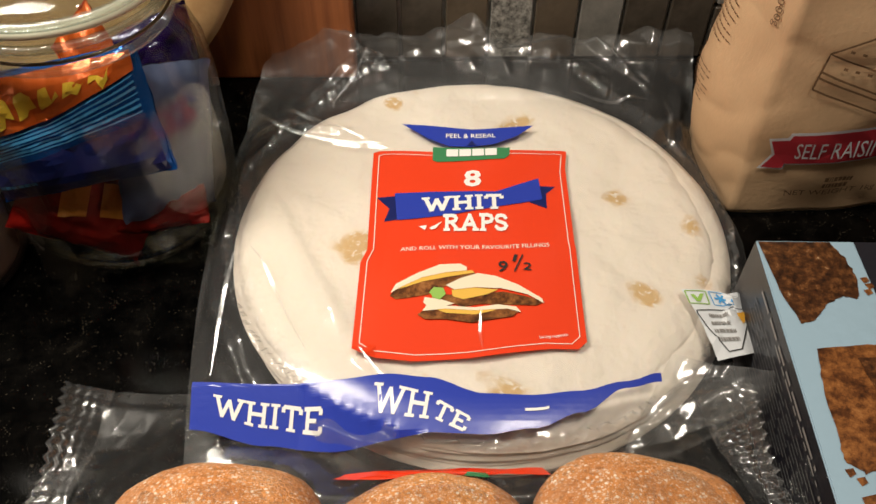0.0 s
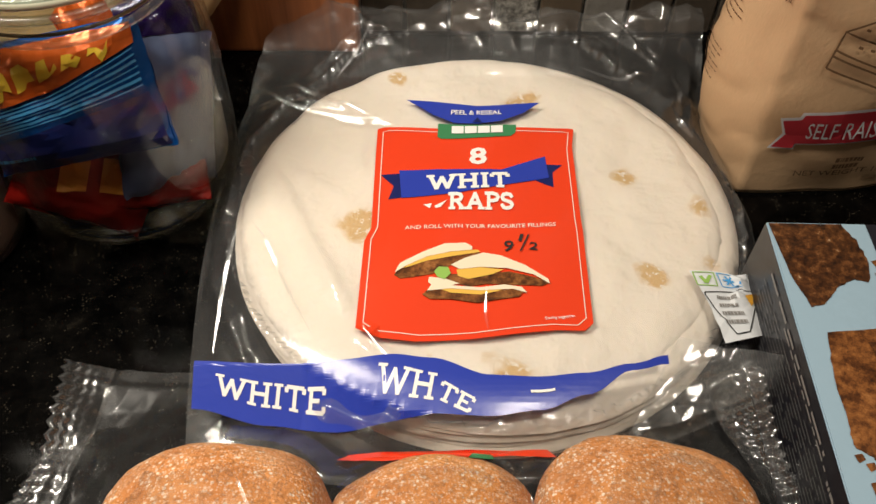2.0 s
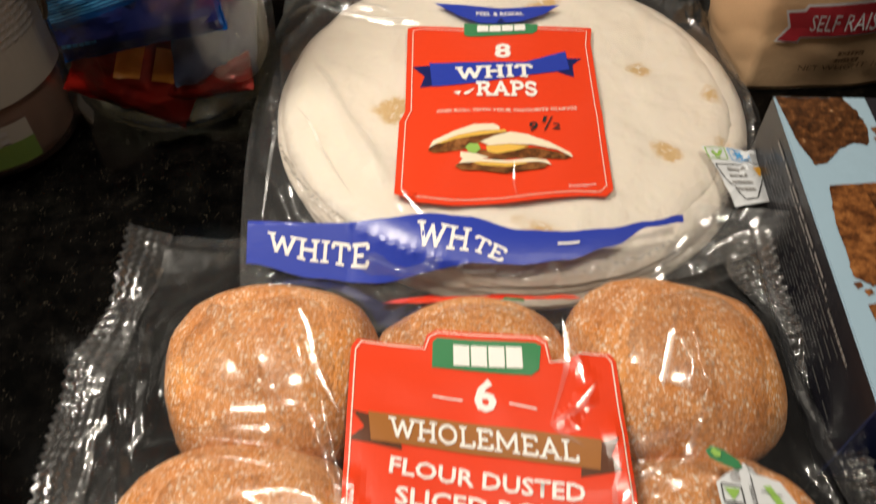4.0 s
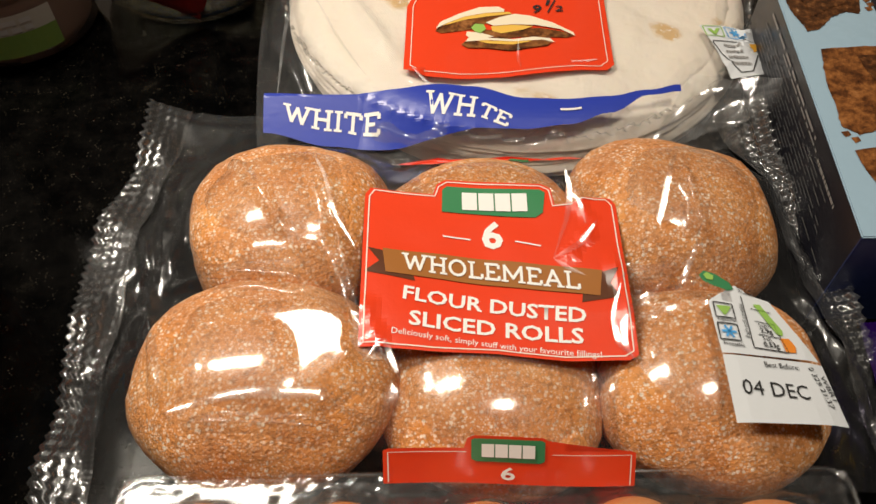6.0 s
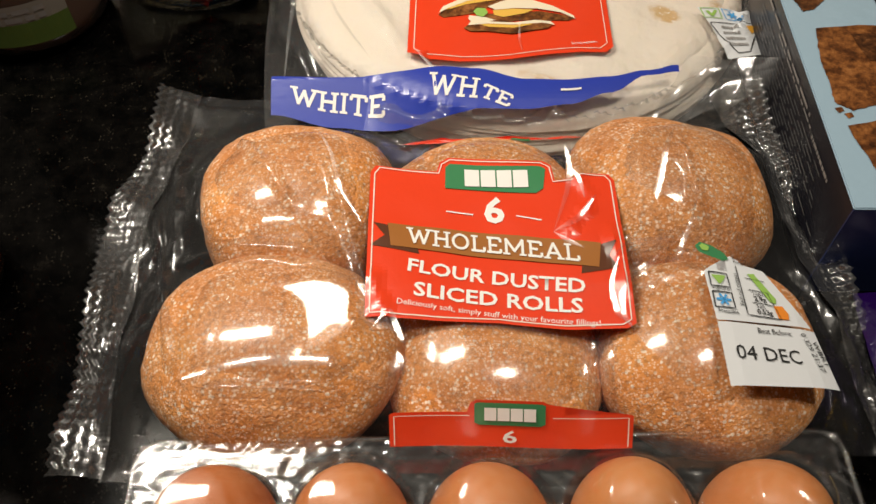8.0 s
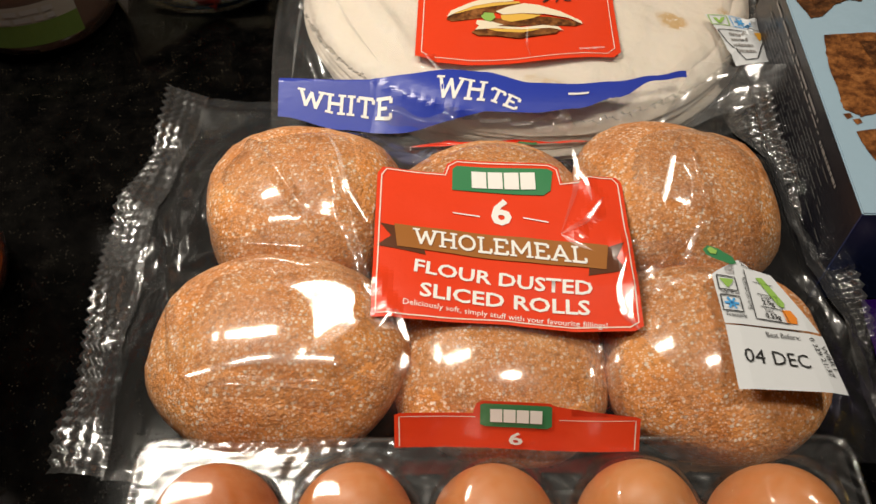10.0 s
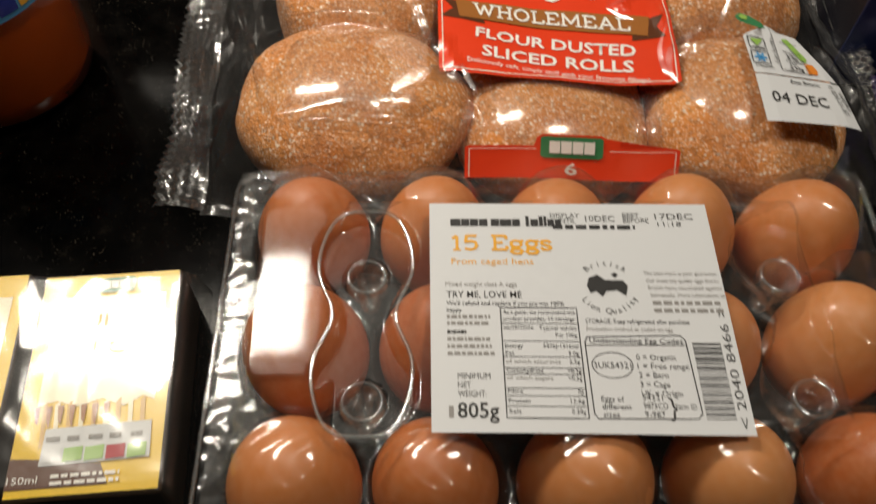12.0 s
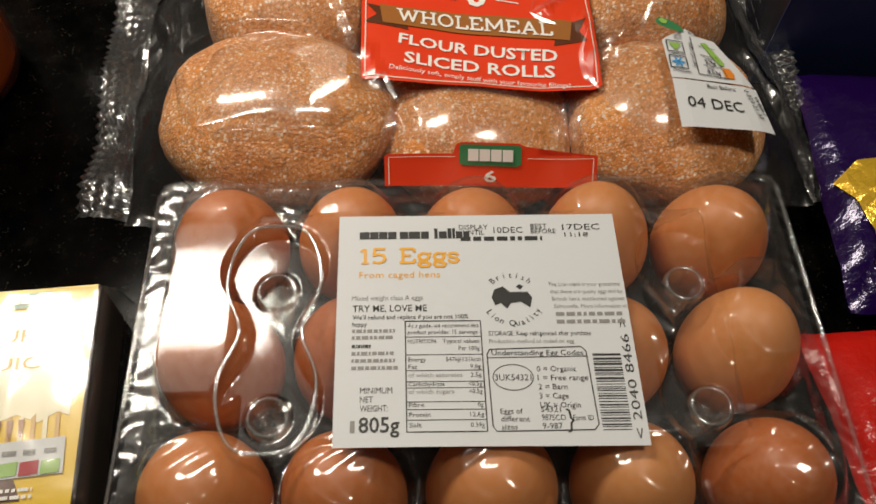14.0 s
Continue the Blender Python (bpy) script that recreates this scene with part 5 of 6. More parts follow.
pe.words("17DEC", 0.81, 0.078, 0.030, K, T, 0.135)
pe.bars(0.44, 0.108, 0.34, 0.020, K, T, 1, 0, 3)
pe.words("11:18", 0.815, 0.112, 0.022, K, T, 0.085)
pe.slab("15 Eggs", 0.072, 0.236, 0.078, M["orangeink"], T, 0.36, weight=0.15)
pe.words("From caged hens", 0.075, 0.300, 0.030, M["orangeink"], T, 0.285)
pe.words("Mixed weight class A eggs", 0.052, 0.402, 0.022, G, T, 0.245)
pe.words("TRY ME, LOVE ME", 0.055, 0.453, 0.030, K, T, 0.255, bold=0.006)
pe.words("We'll refund and replace if you are not 100%", 0.055, 0.487, 0.020, K, T, 0.395, bold=0.006)
pe.words("happy", 0.055, 0.517, 0.020, K, T, 0.05, bold=0.006)
pe.bars(0.055, 0.53, 0.165, 0.014, G, T, 2, 0.028, 7)
pe.bars(0.055, 0.595, 0.075, 0.014, K, T, 1, 0.028, 8)
pe.bars(0.055, 0.625, 0.155, 0.014, G, T, 3, 0.030, 9)
pe.words("MINIMUM", 0.085, 0.795, 0.025, K, T, 0.105)
pe.words("NET", 0.085, 0.830, 0.025, K, T, 0.042)
pe.words("WEIGHT:", 0.085, 0.865, 0.025, K, T, 0.09)
pe.words("805g", 0.082, 0.945, 0.060, K, T, 0.13, bold=0.015)
pe.shape("mark", [(0.055, 0.90), (0.070, 0.90), (0.070, 0.945), (0.055, 0.945)], G, T, fine=1)
pe.line("table_line", [(0.235, 0.497), (0.49, 0.497), (0.49, 0.945), (0.235, 0.945)], 0.004, K, T, True)
for v in (0.565, 0.640, 0.705, 0.750, 0.775, 0.830, 0.860, 0.900):
    pe.line("table_line", [(0.235, v), (0.49, v)], 0.0025, K, T)
pe.words("As a guide, we recommend this", 0.243, 0.525, 0.018, K, T, 0.24)
pe.words("product provides: 15 servings", 0.243, 0.553, 0.018, K, T, 0.235)
for v, a, b in ((0.592, "NUTRITION:", "Typical values"), (0.622, "", "Per 100g"), (0.668, "Energy", "547kJ/131kcal"), (0.698, "Fat", "9.0g"), (0.732, "of which saturates", "2.5g"), (0.768, "Carbohydrate", "<0.5g"), (0.798, "of which sugars", "<0.5g"), (0.850, "Fibre", "0g"), (0.888, "Protein", "12.6g"), (0.928, "Salt", "0.39g")):
    if a:
        pe.words(a, 0.243, v, 0.018, K if a[0].isupper() else G, T, 0.0098 * len(a))
    pe.words(b, 0.482 - 0.0088 * len(b), v, 0.018, K, T, 0.0088 * len(b))
# quality mark: plain dark shape with its words round it
for i, ch in enumerate("British"):
    a = radians(132 - 84 * i / 6)
    pe.words(ch, 0.605 + 0.085 * math.cos(a), 0.395 - 0.090 * math.sin(a), 0.026, K, T, 0, "CENTER", math.degrees(a) - 90)
for i, ch in enumerate("Lion Quality"):
    if ch != " ":
        a = radians(212 + 120 * i / 11)
        pe.words(ch, 0.605 + 0.105 * math.cos(a), 0.405 - 0.115 * math.sin(a), 0.026, K, T, 0, "CENTER", math.degrees(a) + 90)
pe.shape("emblem", [(0.535, 0.395), (0.545, 0.36), (0.575, 0.345), (0.60, 0.37), (0.66, 0.37), (0.675, 0.395), (0.665, 0.44), (0.635, 0.415), (0.60, 0.42), (0.585, 0.445), (0.565, 0.42), (0.545, 0.43)], K, T, fine=1)
pe.shape("emblem", [(0.622, 0.345), (0.635, 0.335), (0.648, 0.345), (0.635, 0.36)], K, T, fine=1)
for i, tx in enumerate(("The Lion mark is your guarantee", "that these are quality eggs laid by", "British hens vaccinated against", "Salmonella. More information at")):
    pe.words(tx, 0.735 + 0.004 * i, 0.345 + 0.033 * i, 0.018, G, T, 0.25)
pe.bars(0.75, 0.462, 0.25, 0.016, G, T, 2, 0.033, 12)
pe.words("STORAGE: Keep refrigerated after purchase", 0.515, 0.562, 0.020, K, T, 0.345)
pe.words("Production method as coded on egg", 0.515, 0.594, 0.018, G, T, 0.285)
pe.line("panel_frame", [(0.515, 0.62), (0.82, 0.61), (0.835, 0.63), (0.845, 0.92), (0.83, 0.94), (0.52, 0.945), (0.508, 0.925), (0.505, 0.64)], 0.004, K, T, True)
pe.line("table_line", [(0.507, 0.655), (0.835, 0.65)], 0.003, K, T)
pe.words("Understanding Egg Codes", 0.52, 0.645, 0.022, K, T, 0.305, bold=0.006)
pe.line("code_ring", [(0.585 + 0.066 * math.cos(a * math.pi / 12), 0.735 + 0.052 * math.sin(a * math.pi / 12)) for a in range(24)], 0.003, K, T, True)
pe.words("3UK54321", 0.525, 0.748, 0.026, K, T, 0.12)
for i, tx in enumerate(("0 = Organic", "1 = Free range", "2 = Barn", "3 = Cage", "UK = Origin")):
    pe.words(tx, 0.665, 0.712 + 0.036 * i, 0.023, K, T, 0.0118 * len(tx))
for i, tx in enumerate(("Eggs of", "different", "sizes")):
    pe.words(tx, 0.535, 0.878 + 0.030 * i, 0.021, K, T, 0.0102 * len(tx))
for i, tx in enumerate(("54321", "9875CO", "9-987")):
    pe.words(tx, 0.665, 0.872 + 0.032 * i, 0.023, K, T, 0.0128 * len(tx))
pe.words("}", 0.745, 0.93, 0.070, K, T)
pe.words("Farm ID", 0.765, 0.905, 0.022, K, T, 0.066)
rb = random.Random(11)
v = 0.640
while v < 0.945:
    h = rb.choice((0.003, 0.004, 0.006, 0.009))
    pe.shape("bar", [(0.855, v), (0.948, v), (0.948, v + h), (0.855, v + h)], K, T, fine=1)
    v += h + rb.choice((0.004, 0.005, 0.008))
pe.words("< 2040 8466 >", 0.985, 0.975, 0.034, K, T, 0.42, turn=90)

# ---- juice cartons ----


def juice(x, y, turn):
    """A small drinks carton lying on its back, wrapped in clear film."""
    base = (x, y, 0)
    ob = thing("juice_carton", base, "small yellow fruit juice carton with painted white glare, lying on the worktop", "drinks carton", "pack of juice cartons")
    m = Matrix.Translation(base) @ Matrix.Rotation(radians(turn), 4, "Z")
    hw, hl, h = 0.0258, 0.0430, 0.0300
    bm = box(-hw, -hl, 0.0005, hw, hl, h, 0.0018, 3)
    bm.transform(m)
    part("body", bm, M["juiceside"], ob, "dark brown and gold printed card")

    def place(u, v, lift):
        p = m @ Vector((-hw + 2 * hw * u, hl - 2 * hl * v, h + lift))
        return tuple(p)
    p = Print(ob, place, 2 * hw, 2 * hl, 0.2)
    p.ob = p.shape("front_panel", [(0.02, 0.01), (0.98, 0.01), (0.98, 0.985), (0.02, 0.985)], M["juicegold"], 0.0004, "glossy gold printed panel")
    # Lamp glare on the upper half, painted as a pale area over the gold.
    p.shape("white_field", [(0.14, 0.12), (0.90, 0.12), (0.90, 0.62), (0.82, 0.60), (0.70, 0.64), (0.55, 0.60), (0.40, 0.63), (0.25, 0.60), (0.13, 0.62)], M["juicewhite"], 0.0007)
    for k in range(9):
        a = 0.17 + 0.08 * k
        p.shape("streak", [(a, 0.62), (a + 0.03, 0.60), (a + 0.045, 0.78), (a + 0.02, 0.80)], M["juicewhite"] if k % 2 else M["juicestraw"], 0.0009)
    p.shape("green_tab", [(0.34, 0.055), (0.36, 0.035), (0.66, 0.03), (0.68, 0.05), (0.66, 0.105), (0.33, 0.11)], M["green"], 0.0010, "green printed tab")
    p.logo(0.39, 0.05, 0.61, 0.088, M["white"], 0.0014)
    p.shape("brown_field", [(0.02, 0.83), (0.20, 0.84), (0.60, 0.87), (0.66, 0.955), (0.02, 0.955)], M["ribbondark"], 0.0007, "dark brown printed field")
    for k in range(7):
        a = 0.12 + 0.075 * k
        p.shape("dark_streak", [(a, 0.625), (a + 0.04, 0.622), (a + 0.035, 0.70 + 0.02 * (k % 2)), (a + 0.015, 0.69)], M["ribbon"], 0.0011)
    p.words("PURE", 0.26, 0.27, 0.06, M["juicestraw"], 0.0010, 0.42)
    p.words("JUICE", 0.26, 0.40, 0.06, M["juicestraw"], 0.0010, 0.5)
    p.shape("nutrition_panel", [(0.22, 0.72), (0.90, 0.71), (0.91, 0.86), (0.21, 0.87)], M["sticker"], 0.0012)
    for k, ink in enumerate((M["sticker"], M["lightgreen"], M["lightgreen"], M["redribbon"], M["lightgreen"])):
        p.shape("nutrition_cell", [(0.225 + 0.135 * k, 0.805), (0.345 + 0.135 * k, 0.80), (0.345 + 0.135 * k, 0.855), (0.225 + 0.135 * k, 0.86)], ink, 0.0016)
        p.bars(0.235 + 0.135 * k, 0.755, 0.09, 0.02, G, 0.0016, 1, 0, k)
    p.bars(0.30, 0.905, 0.5, 0.014, M["white"], 0.0012, 2, 0.028, 3)
    p.words("150ml", 0.03, 0.935, 0.030, M["white"], 0.0012, 0.19)
    return ob


M["juiceside"] = plain("dark_printed_card", (0.035, 0.022, 0.012), 0.3, 0.5, 60, 0.1, 0.0004, 0.5)
M["juicegold"] = plain("gold_printed_card", (0.82, 0.54, 0.03), 0.30, 0.25, 50, 0.12, 0.0005, 0.35)
# Pale colour of the painted glare and of every other printed streak.
M["juicewhite"] = plain("cream_print_and_glare", (0.86, 0.80, 0.58), 0.28, 0.05, 40, 0.10, 0.0005, 0.5)
M["juicestraw"] = print_ink("straw_print", (0.60, 0.36, 0.08))
juice(-0.1720, -0.0480, 4.0)
juice(-0.2285, -0.0500, 4.0)
juice(-0.2850, -0.0520, 4.0)
sleeve = thing("film_sleeve", (-0.2, -0.05, 0), "clear shrink film round the juice cartons", "plastic film")


def sleeve_fn(u, v):
    x = -0.318 + 0.178 * u
    y = -0.048 + 0.0465 * (1 - 2 * v)
    edge = min(1.0, min(v, 1 - v) / 0.06, (1 - u) / 0.02)
    sag = 0.0012 * ridged(x, y, 30, 4.0) + 0.0010 * ridged(x, y * 0.4, 70, 6.0)
    return x + 0.07 * (-0.048 - y), y + 0.035 * (x + 0.17), 0.006 + 0.0270 * edge ** 0.5 + sag * 0.4


part("film", grid(90, 60, sleeve_fn), M["film"], sleeve, "", True)

# ---- brownie box ----
bx = thing("brownie_box", (0.17, 0.21, 0), "pale blue card box of brownies with black sides", "food box")
B_TL, B_BL = Vector((0.1535, 0.2965)), Vector((0.1455, 0.1240))
side = (B_BL - B_TL)
across = Vector((0.1100, -0.0030))
BH = 0.060


def boxp(u, v, z=0.0):
    p = B_TL + across * u + side * v
    return Vector((p.x, p.y, z))


def wall_panel(name, a, b, z0, z1, material, label):
    bm = bmesh.new()
    n = Vector((b.y - a.y, a.x - b.x, 0)).normalized() * 0.0006
    q = [bm.verts.new(p) for p in (Vector((a.x, a.y, z0)), Vector((b.x, b.y, z0)), Vector((b.x, b.y, z1)), Vector((a.x, a.y, z1)))]
    f = bm.faces.new(q)
    r = bmesh.ops.extrude_face_region(bm, geom=[f])
    for e in r["geom"]:
        if isinstance(e, bmesh.types.BMVert):
            e.co -= n
    bmesh.ops.recalc_face_normals(bm, faces=bm.faces[:])
    return part(name, bm, material, bx, label)


wall_panel("side_panel", boxp(0, 0), boxp(0, 0.998), 0.0005, BH - 0.001, M["boxside"], "black side with white small print")
wall_panel("end_panel", boxp(0, 1), boxp(1, 1), 0.0005, BH - 0.001, M["boxend"], "navy end panel")
wall_panel("side_panel", boxp(1, 1), boxp(1, 0.002), 0.0005, BH - 0.001, M["boxside"], "black side panel")
wall_panel("end_panel", boxp(1, 0), boxp(0, 0), 0.0005, BH - 0.001, M["boxtop"], "pale blue end panel")
bm = bmesh.new()
lidq = [bm.verts.new(boxp(u, v, BH)) for u, v in ((0, 1), (1, 1), (1, 0), (0, 0))]
f = bm.faces.new(lidq)
r = bmesh.ops.extrude_face_region(bm, geom=[f])
for e in r["geom"]:
    if isinstance(e, bmesh.types.BMVert):
        e.co.z -= 0.0012
bmesh.ops.recalc_face_normals(bm, faces=bm.faces[:])
bmesh.ops.bevel(bm, geom=bm.edges[:], offset=0.0005, segments=2, affect="EDGES")
part("top_panel", bm, M["boxtop"], bx, "pale blue printed top")


def boxtop_place(u, v, lift):
    p = boxp(u, v, BH + lift)
    return tuple(p)


def boxside_place(u, v, lift):
    p = boxp(0, u, BH * (1 - v))
    return p.x - lift, p.y, p.z


pt = Print(bx, boxtop_place, 0.110, 0.173, 0.2)
BR1 = [(0.005, 0.006), (0.31, 0.006), (0.345, 0.06), (0.365, 0.12), (0.335, 0.20), (0.28, 0.19), (0.20, 0.22), (0.13, 0.27), (0.07, 0.28), (0.03, 0.15)]
BR2 = [(0.10, 0.355), (0.30, 0.34), (0.62, 0.35), (0.62, 0.58), (0.38, 0.62), (0.25, 0.655), (0.13, 0.68), (0.075, 0.655), (0.07, 0.60), (0.085, 0.45)]
BR3 = [(0.085, 0.735), (0.30, 0.70), (0.62, 0.70), (0.62, 0.96), (0.25, 0.97), (0.14, 0.90)]
pt.shape("black_panel", [(0.41, 0.004), (0.996, 0.004), (0.996, 0.42), (0.42, 0.42)], M["boxside"], 0.0003, "black printed panel on the top")
gl = Nodes("brownie_glaze_print")
gl_v = gl.coords()
M["glaze"] = gl.finish(gl.ramp(gl.noise(gl_v, 260, 5, 0.7), [(0.35, (0.015, 0.005, 0.002)), (0.52, (0.07, 0.024, 0.007)), (0.64, (0.17, 0.065, 0.020)), (0.76, (0.55, 0.40, 0.25))]), 0.35, 0, None, 0.2)
for pts, core in ((BR1, [(0.09, 0.09), (0.20, 0.06), (0.29, 0.09), (0.30, 0.15), (0.20, 0.18), (0.12, 0.22)]), (BR2, [(0.24, 0.38), (0.60, 0.37), (0.60, 0.47), (0.28, 0.49)]), (BR3, [(0.25, 0.73), (0.60, 0.72), (0.60, 0.82), (0.29, 0.82)])):
    rough_edge = []
    rr = random.Random(len(pts) * 7)
    for (u0, v0), (u1, v1) in zip(pts, pts[1:] + pts[:1]):
        for k in range(5):
            f = k / 5
            j = 0.0035 if 0.02 < u0 < 0.99 and 0.02 < u1 < 0.99 else 0.0
            rough_edge.append((u0 + (u1 - u0) * f + rr.uniform(-j, j) * 1.6, max(0.0, v0 + (v1 - v0) * f + rr.uniform(-j, j) * 0.5)))
    pt.shape("printed_brownie", rough_edge, M["glaze"] if pts is BR1 else M["brownie"], 0.0004, "printed brownie picture")
    soft = []
    for (u0, v0), (u1, v1) in zip(core, core[1:] + core[:1]):
        for k in range(5):
            soft.append((u0 + (u1 - u0) * k / 5 + rr.uniform(-0.004, 0.004), v0 + (v1 - v0) * k / 5 + rr.uniform(-0.003, 0.003)))
    pt.shape("printed_glaze", soft, M["glaze"], 0.0007)
for u, v in ((0.06, 0.67), (0.09, 0.69), (0.375, 0.13), (0.385, 0.15), (0.37, 0.17)):
    pt.shape("printed_crumb", [(u, v), (u + 0.03, v - 0.004), (u + 0.035, v + 0.010), (u + 0.01, v + 0.018)], M["brownie"], 0.0004)
M["dimink"] = print_ink("dim_grey_ink", (0.11, 0.11, 0.11), 0.5, 0.0)
pside = Print(bx, boxside_place, 0.173, 0.060, 0.5)
for k in range(15):
    pside.bars(0.12 + 0.01 * (k % 3), 0.26 + 0.045 * k, 0.80 - 0.05 * (k % 4), 0.012, M["dimink"], 0.0004, 1, 0, 60 + 7 * k)
pside.bars(0.14, 0.12, 0.60, 0.026, M["greyink"], 0.0004, 1, 0, 21)
pside.bars(0.30, 0.17, 0.40, 0.016, M["greyink"], 0.0004, 1, 0, 24)
pside.bars(0.70, 0.18, 0.16, 0.03, M["greyink"], 0.0004, 1, 0, 22)

# ---- flour bag ----
fl = thing("flour_bag", (0.23, 0.41, 0), "brown paper bag of self raising flour standing upright", "flour bag")
F0, F1 = Vector((0.176, 0.372)), Vector((0.288, 0.382))
F_DEPTH = Vector((-0.008, 0.072))


def flour_point(s, z):
    """Round the bag: s 0 to 1 front, 1 to 2 east side, 2 to 3 back, 3 to 4 west side."""
    q = [F0, F1, F1 + F_DEPTH, F0 + F_DEPTH]
    k = int(s) % 4
    f = s - int(s)
    p = q[k].lerp(q[(k + 1) % 4], f)
    c = sum(q, Vector((0, 0))) / 4
    h = z / 0.17
    bulge = math.sin(math.pi * f) * (0.004 + 0.006 * math.sin(math.pi * min(1, h * 1.1)))
    d = (p - c)
    p = p + d.normalized() * bulge
    lean = 1 - 0.02 * h - (0.10 * max(0.0, h - 0.75))
    p = c + (p - c) * lean
    if k == 3:
        p = p + Vector((-0.008, 0)) * math.sin(math.pi * f) * math.sin(math.pi * min(1.0, h * 1.3))
    w = noise.noise(Vector((p.x * 30, p.y * 30, z * 24)))
    w2 = ridged(s * 0.05, z, 26, 3.0)
    p = p + d.normalized() * (0.0022 * w - 0.0014 * w2)
    return Vector((p.x - 0.006 * h, p.y, z))


verts, faces = [], []
NS, NZ = 96, 60
for j in range(NZ + 1):
    z = 0.0005 + 0.172 * j / NZ
    for i in range(NS):
        verts.append(flour_point(4 * i / NS, z))
for j in range(NZ):
    for i in range(NS):
        faces.append((j * NS + i, j * NS + (i + 1) % NS, (j + 1) * NS + (i + 1) % NS, (j + 1) * NS + i))
faces.append(tuple(reversed(range(NS))))
top0 = NZ * NS
faces.append(tuple(range(top0, top0 + NS)))
part("body", (verts, faces), M["kraft"], fl, "creased brown paper body", True)


def flour_front(u, v, lift):
    p = flour_point(max(0.001, min(0.999, u)), 0.17 * (1 - v))
    return p.x, p.y - lift - 0.0006, p.z


def flour_side(u, v, lift):
    p = flour_point(3.001 + 0.998 * u, 0.17 * (1 - v))
    return p.x - lift - 0.0006, p.y - lift * 0.3, p.z


pq = Print(fl, flour_front, 0.112, 0.17, 0.06)
pq.shape("crimson_ribbon_rim", [(0.065, 0.785), (0.12, 0.72), (0.085, 0.655), (0.18, 0.645), (0.19, 0.625), (0.60, 0.595), (1.0, 0.60), (1.0, 0.735), (0.60, 0.735), (0.21, 0.765), (0.205, 0.785)], M["sticker"], 0.0004)
pq.ob = pq.shape("crimson_ribbon", [(0.080, 0.777), (0.135, 0.72), (0.10, 0.663), (0.19, 0.653), (0.20, 0.633), (0.60, 0.603), (1.0, 0.608), (1.0, 0.727), (0.60, 0.727), (0.20, 0.757), (0.195, 0.777)], M["redribbon"], 0.0010, "crimson printed ribbon")
pq.words("SELF RAISING FLOUR", 0.235, 0.728, 0.070, M["sticker"], 0.0016, 0.66, turn=3)
pq.ob = fl
pq.words("NET WEIGHT 1kg", 0.26, 0.905, 0.026, M["brownink"], 0.0006, 0.42, turn=3)
pq.bars(0.42, 0.815, 0.12, 0.02, M["brownink"], 0.0006, 2, 0.03, 2)
for pts in ([(0.20, 0.46), (0.22, 0.34), (0.60, 0.44), (0.60, 0.57), (0.20, 0.46)], [(0.22, 0.34), (0.42, 0.27), (0.8, 0.33), (0.60, 0.44)], [(0.21, 0.40), (0.60, 0.51)], [(0.21, 0.42), (0.60, 0.53)], [(0.60, 0.57), (0.85, 0.48), (0.8, 0.33)]):
    pq.line("line_drawing", pts, 0.010, M["brownink"], 0.0006)
for k in range(9):
    u, v = 0.30 + 0.05 * (k % 5), 0.325 + 0.02 * (k // 5) + 0.008 * k
    pq.shape("line_dot", [(u, v), (u + 0.018, v + 0.004), (u + 0.016, v + 0.012), (u - 0.002, v + 0.008)], M["brownink"], 0.0006)
pq.shape("yellow_mark", [(0.62, 0.03), (0.90, 0.02), (0.90, 0.13), (0.66, 0.13)], M["orangeink"], 0.0006)
pz = Print(fl, flour_side, 0.07, 0.17, 0.1)
for k in range(3):
    pz.bars(0.10, 0.10 + 0.22 * k, 0.50, 0.004, M["brownink"], 0.0006, 7, 0.020, 31 + k)
pz.words("1000g", 0.80, 0.20, 0.028, M["brownink"], 0.0006, 0.24, turn=-80)

# ---- clip-top glass jar with biscuits and sweets ----
JX, JY = -0.168, 0.381
jar = thing("clip_top_jar", (JX, JY, 0), "clear glass clip-top jar filled with wrapped biscuits", "glass jar")
part("glass", lathe([(0.0, 0.003), (0.044, 0.003), (0.053, 0.006), (0.059, 0.016), (0.061, 0.04), (0.061, 0.085), (0.059, 0.105), (0.054, 0.119), (0.048, 0.127), (0.0465, 0.133), (0.048, 0.137), (0.0515, 0.140), (0.0515, 0.145), (0.048, 0.148), (0.046, 0.146), (0.0445, 0.133), (0.046, 0.126), (0.052, 0.117), (0.0565, 0.104), (0.0585, 0.085), (0.0585, 0.04), (0.0565, 0.018), (0.050, 0.009), (0.0, 0.008)], (JX, JY, 0.0), 72), M["glass"], jar, "clear thick glass", True)
part("lid", lathe([(0.0, 0.166), (0.030, 0.166), (0.040, 0.163), (0.047, 0.158), (0.0515, 0.156), (0.0515, 0.151), (0.046, 0.150), (0.0, 0.151)], (JX, JY, 0.0), 64), M["glass"], jar, "domed glass lid", True)
part("rubber_seal", lathe([(0.045, 0.1482), (0.0525, 0.1482), (0.0530, 0.1495), (0.0525, 0.1508), (0.045, 0.1508), (0.045, 0.1482)], (JX, JY, 0.0), 64), plain("pale_rubber", (0.52, 0.47, 0.36), 0.5, 0.1), jar, "pale rubber ring", True)
part("neck_wire", tube([(JX + 0.0495 * math.cos(a * math.pi / 24), JY + 0.0495 * math.sin(a * math.pi / 24), 0.1345) for a in range(48)], 0.0008, True), M["wire"], jar, "worn metal wire")
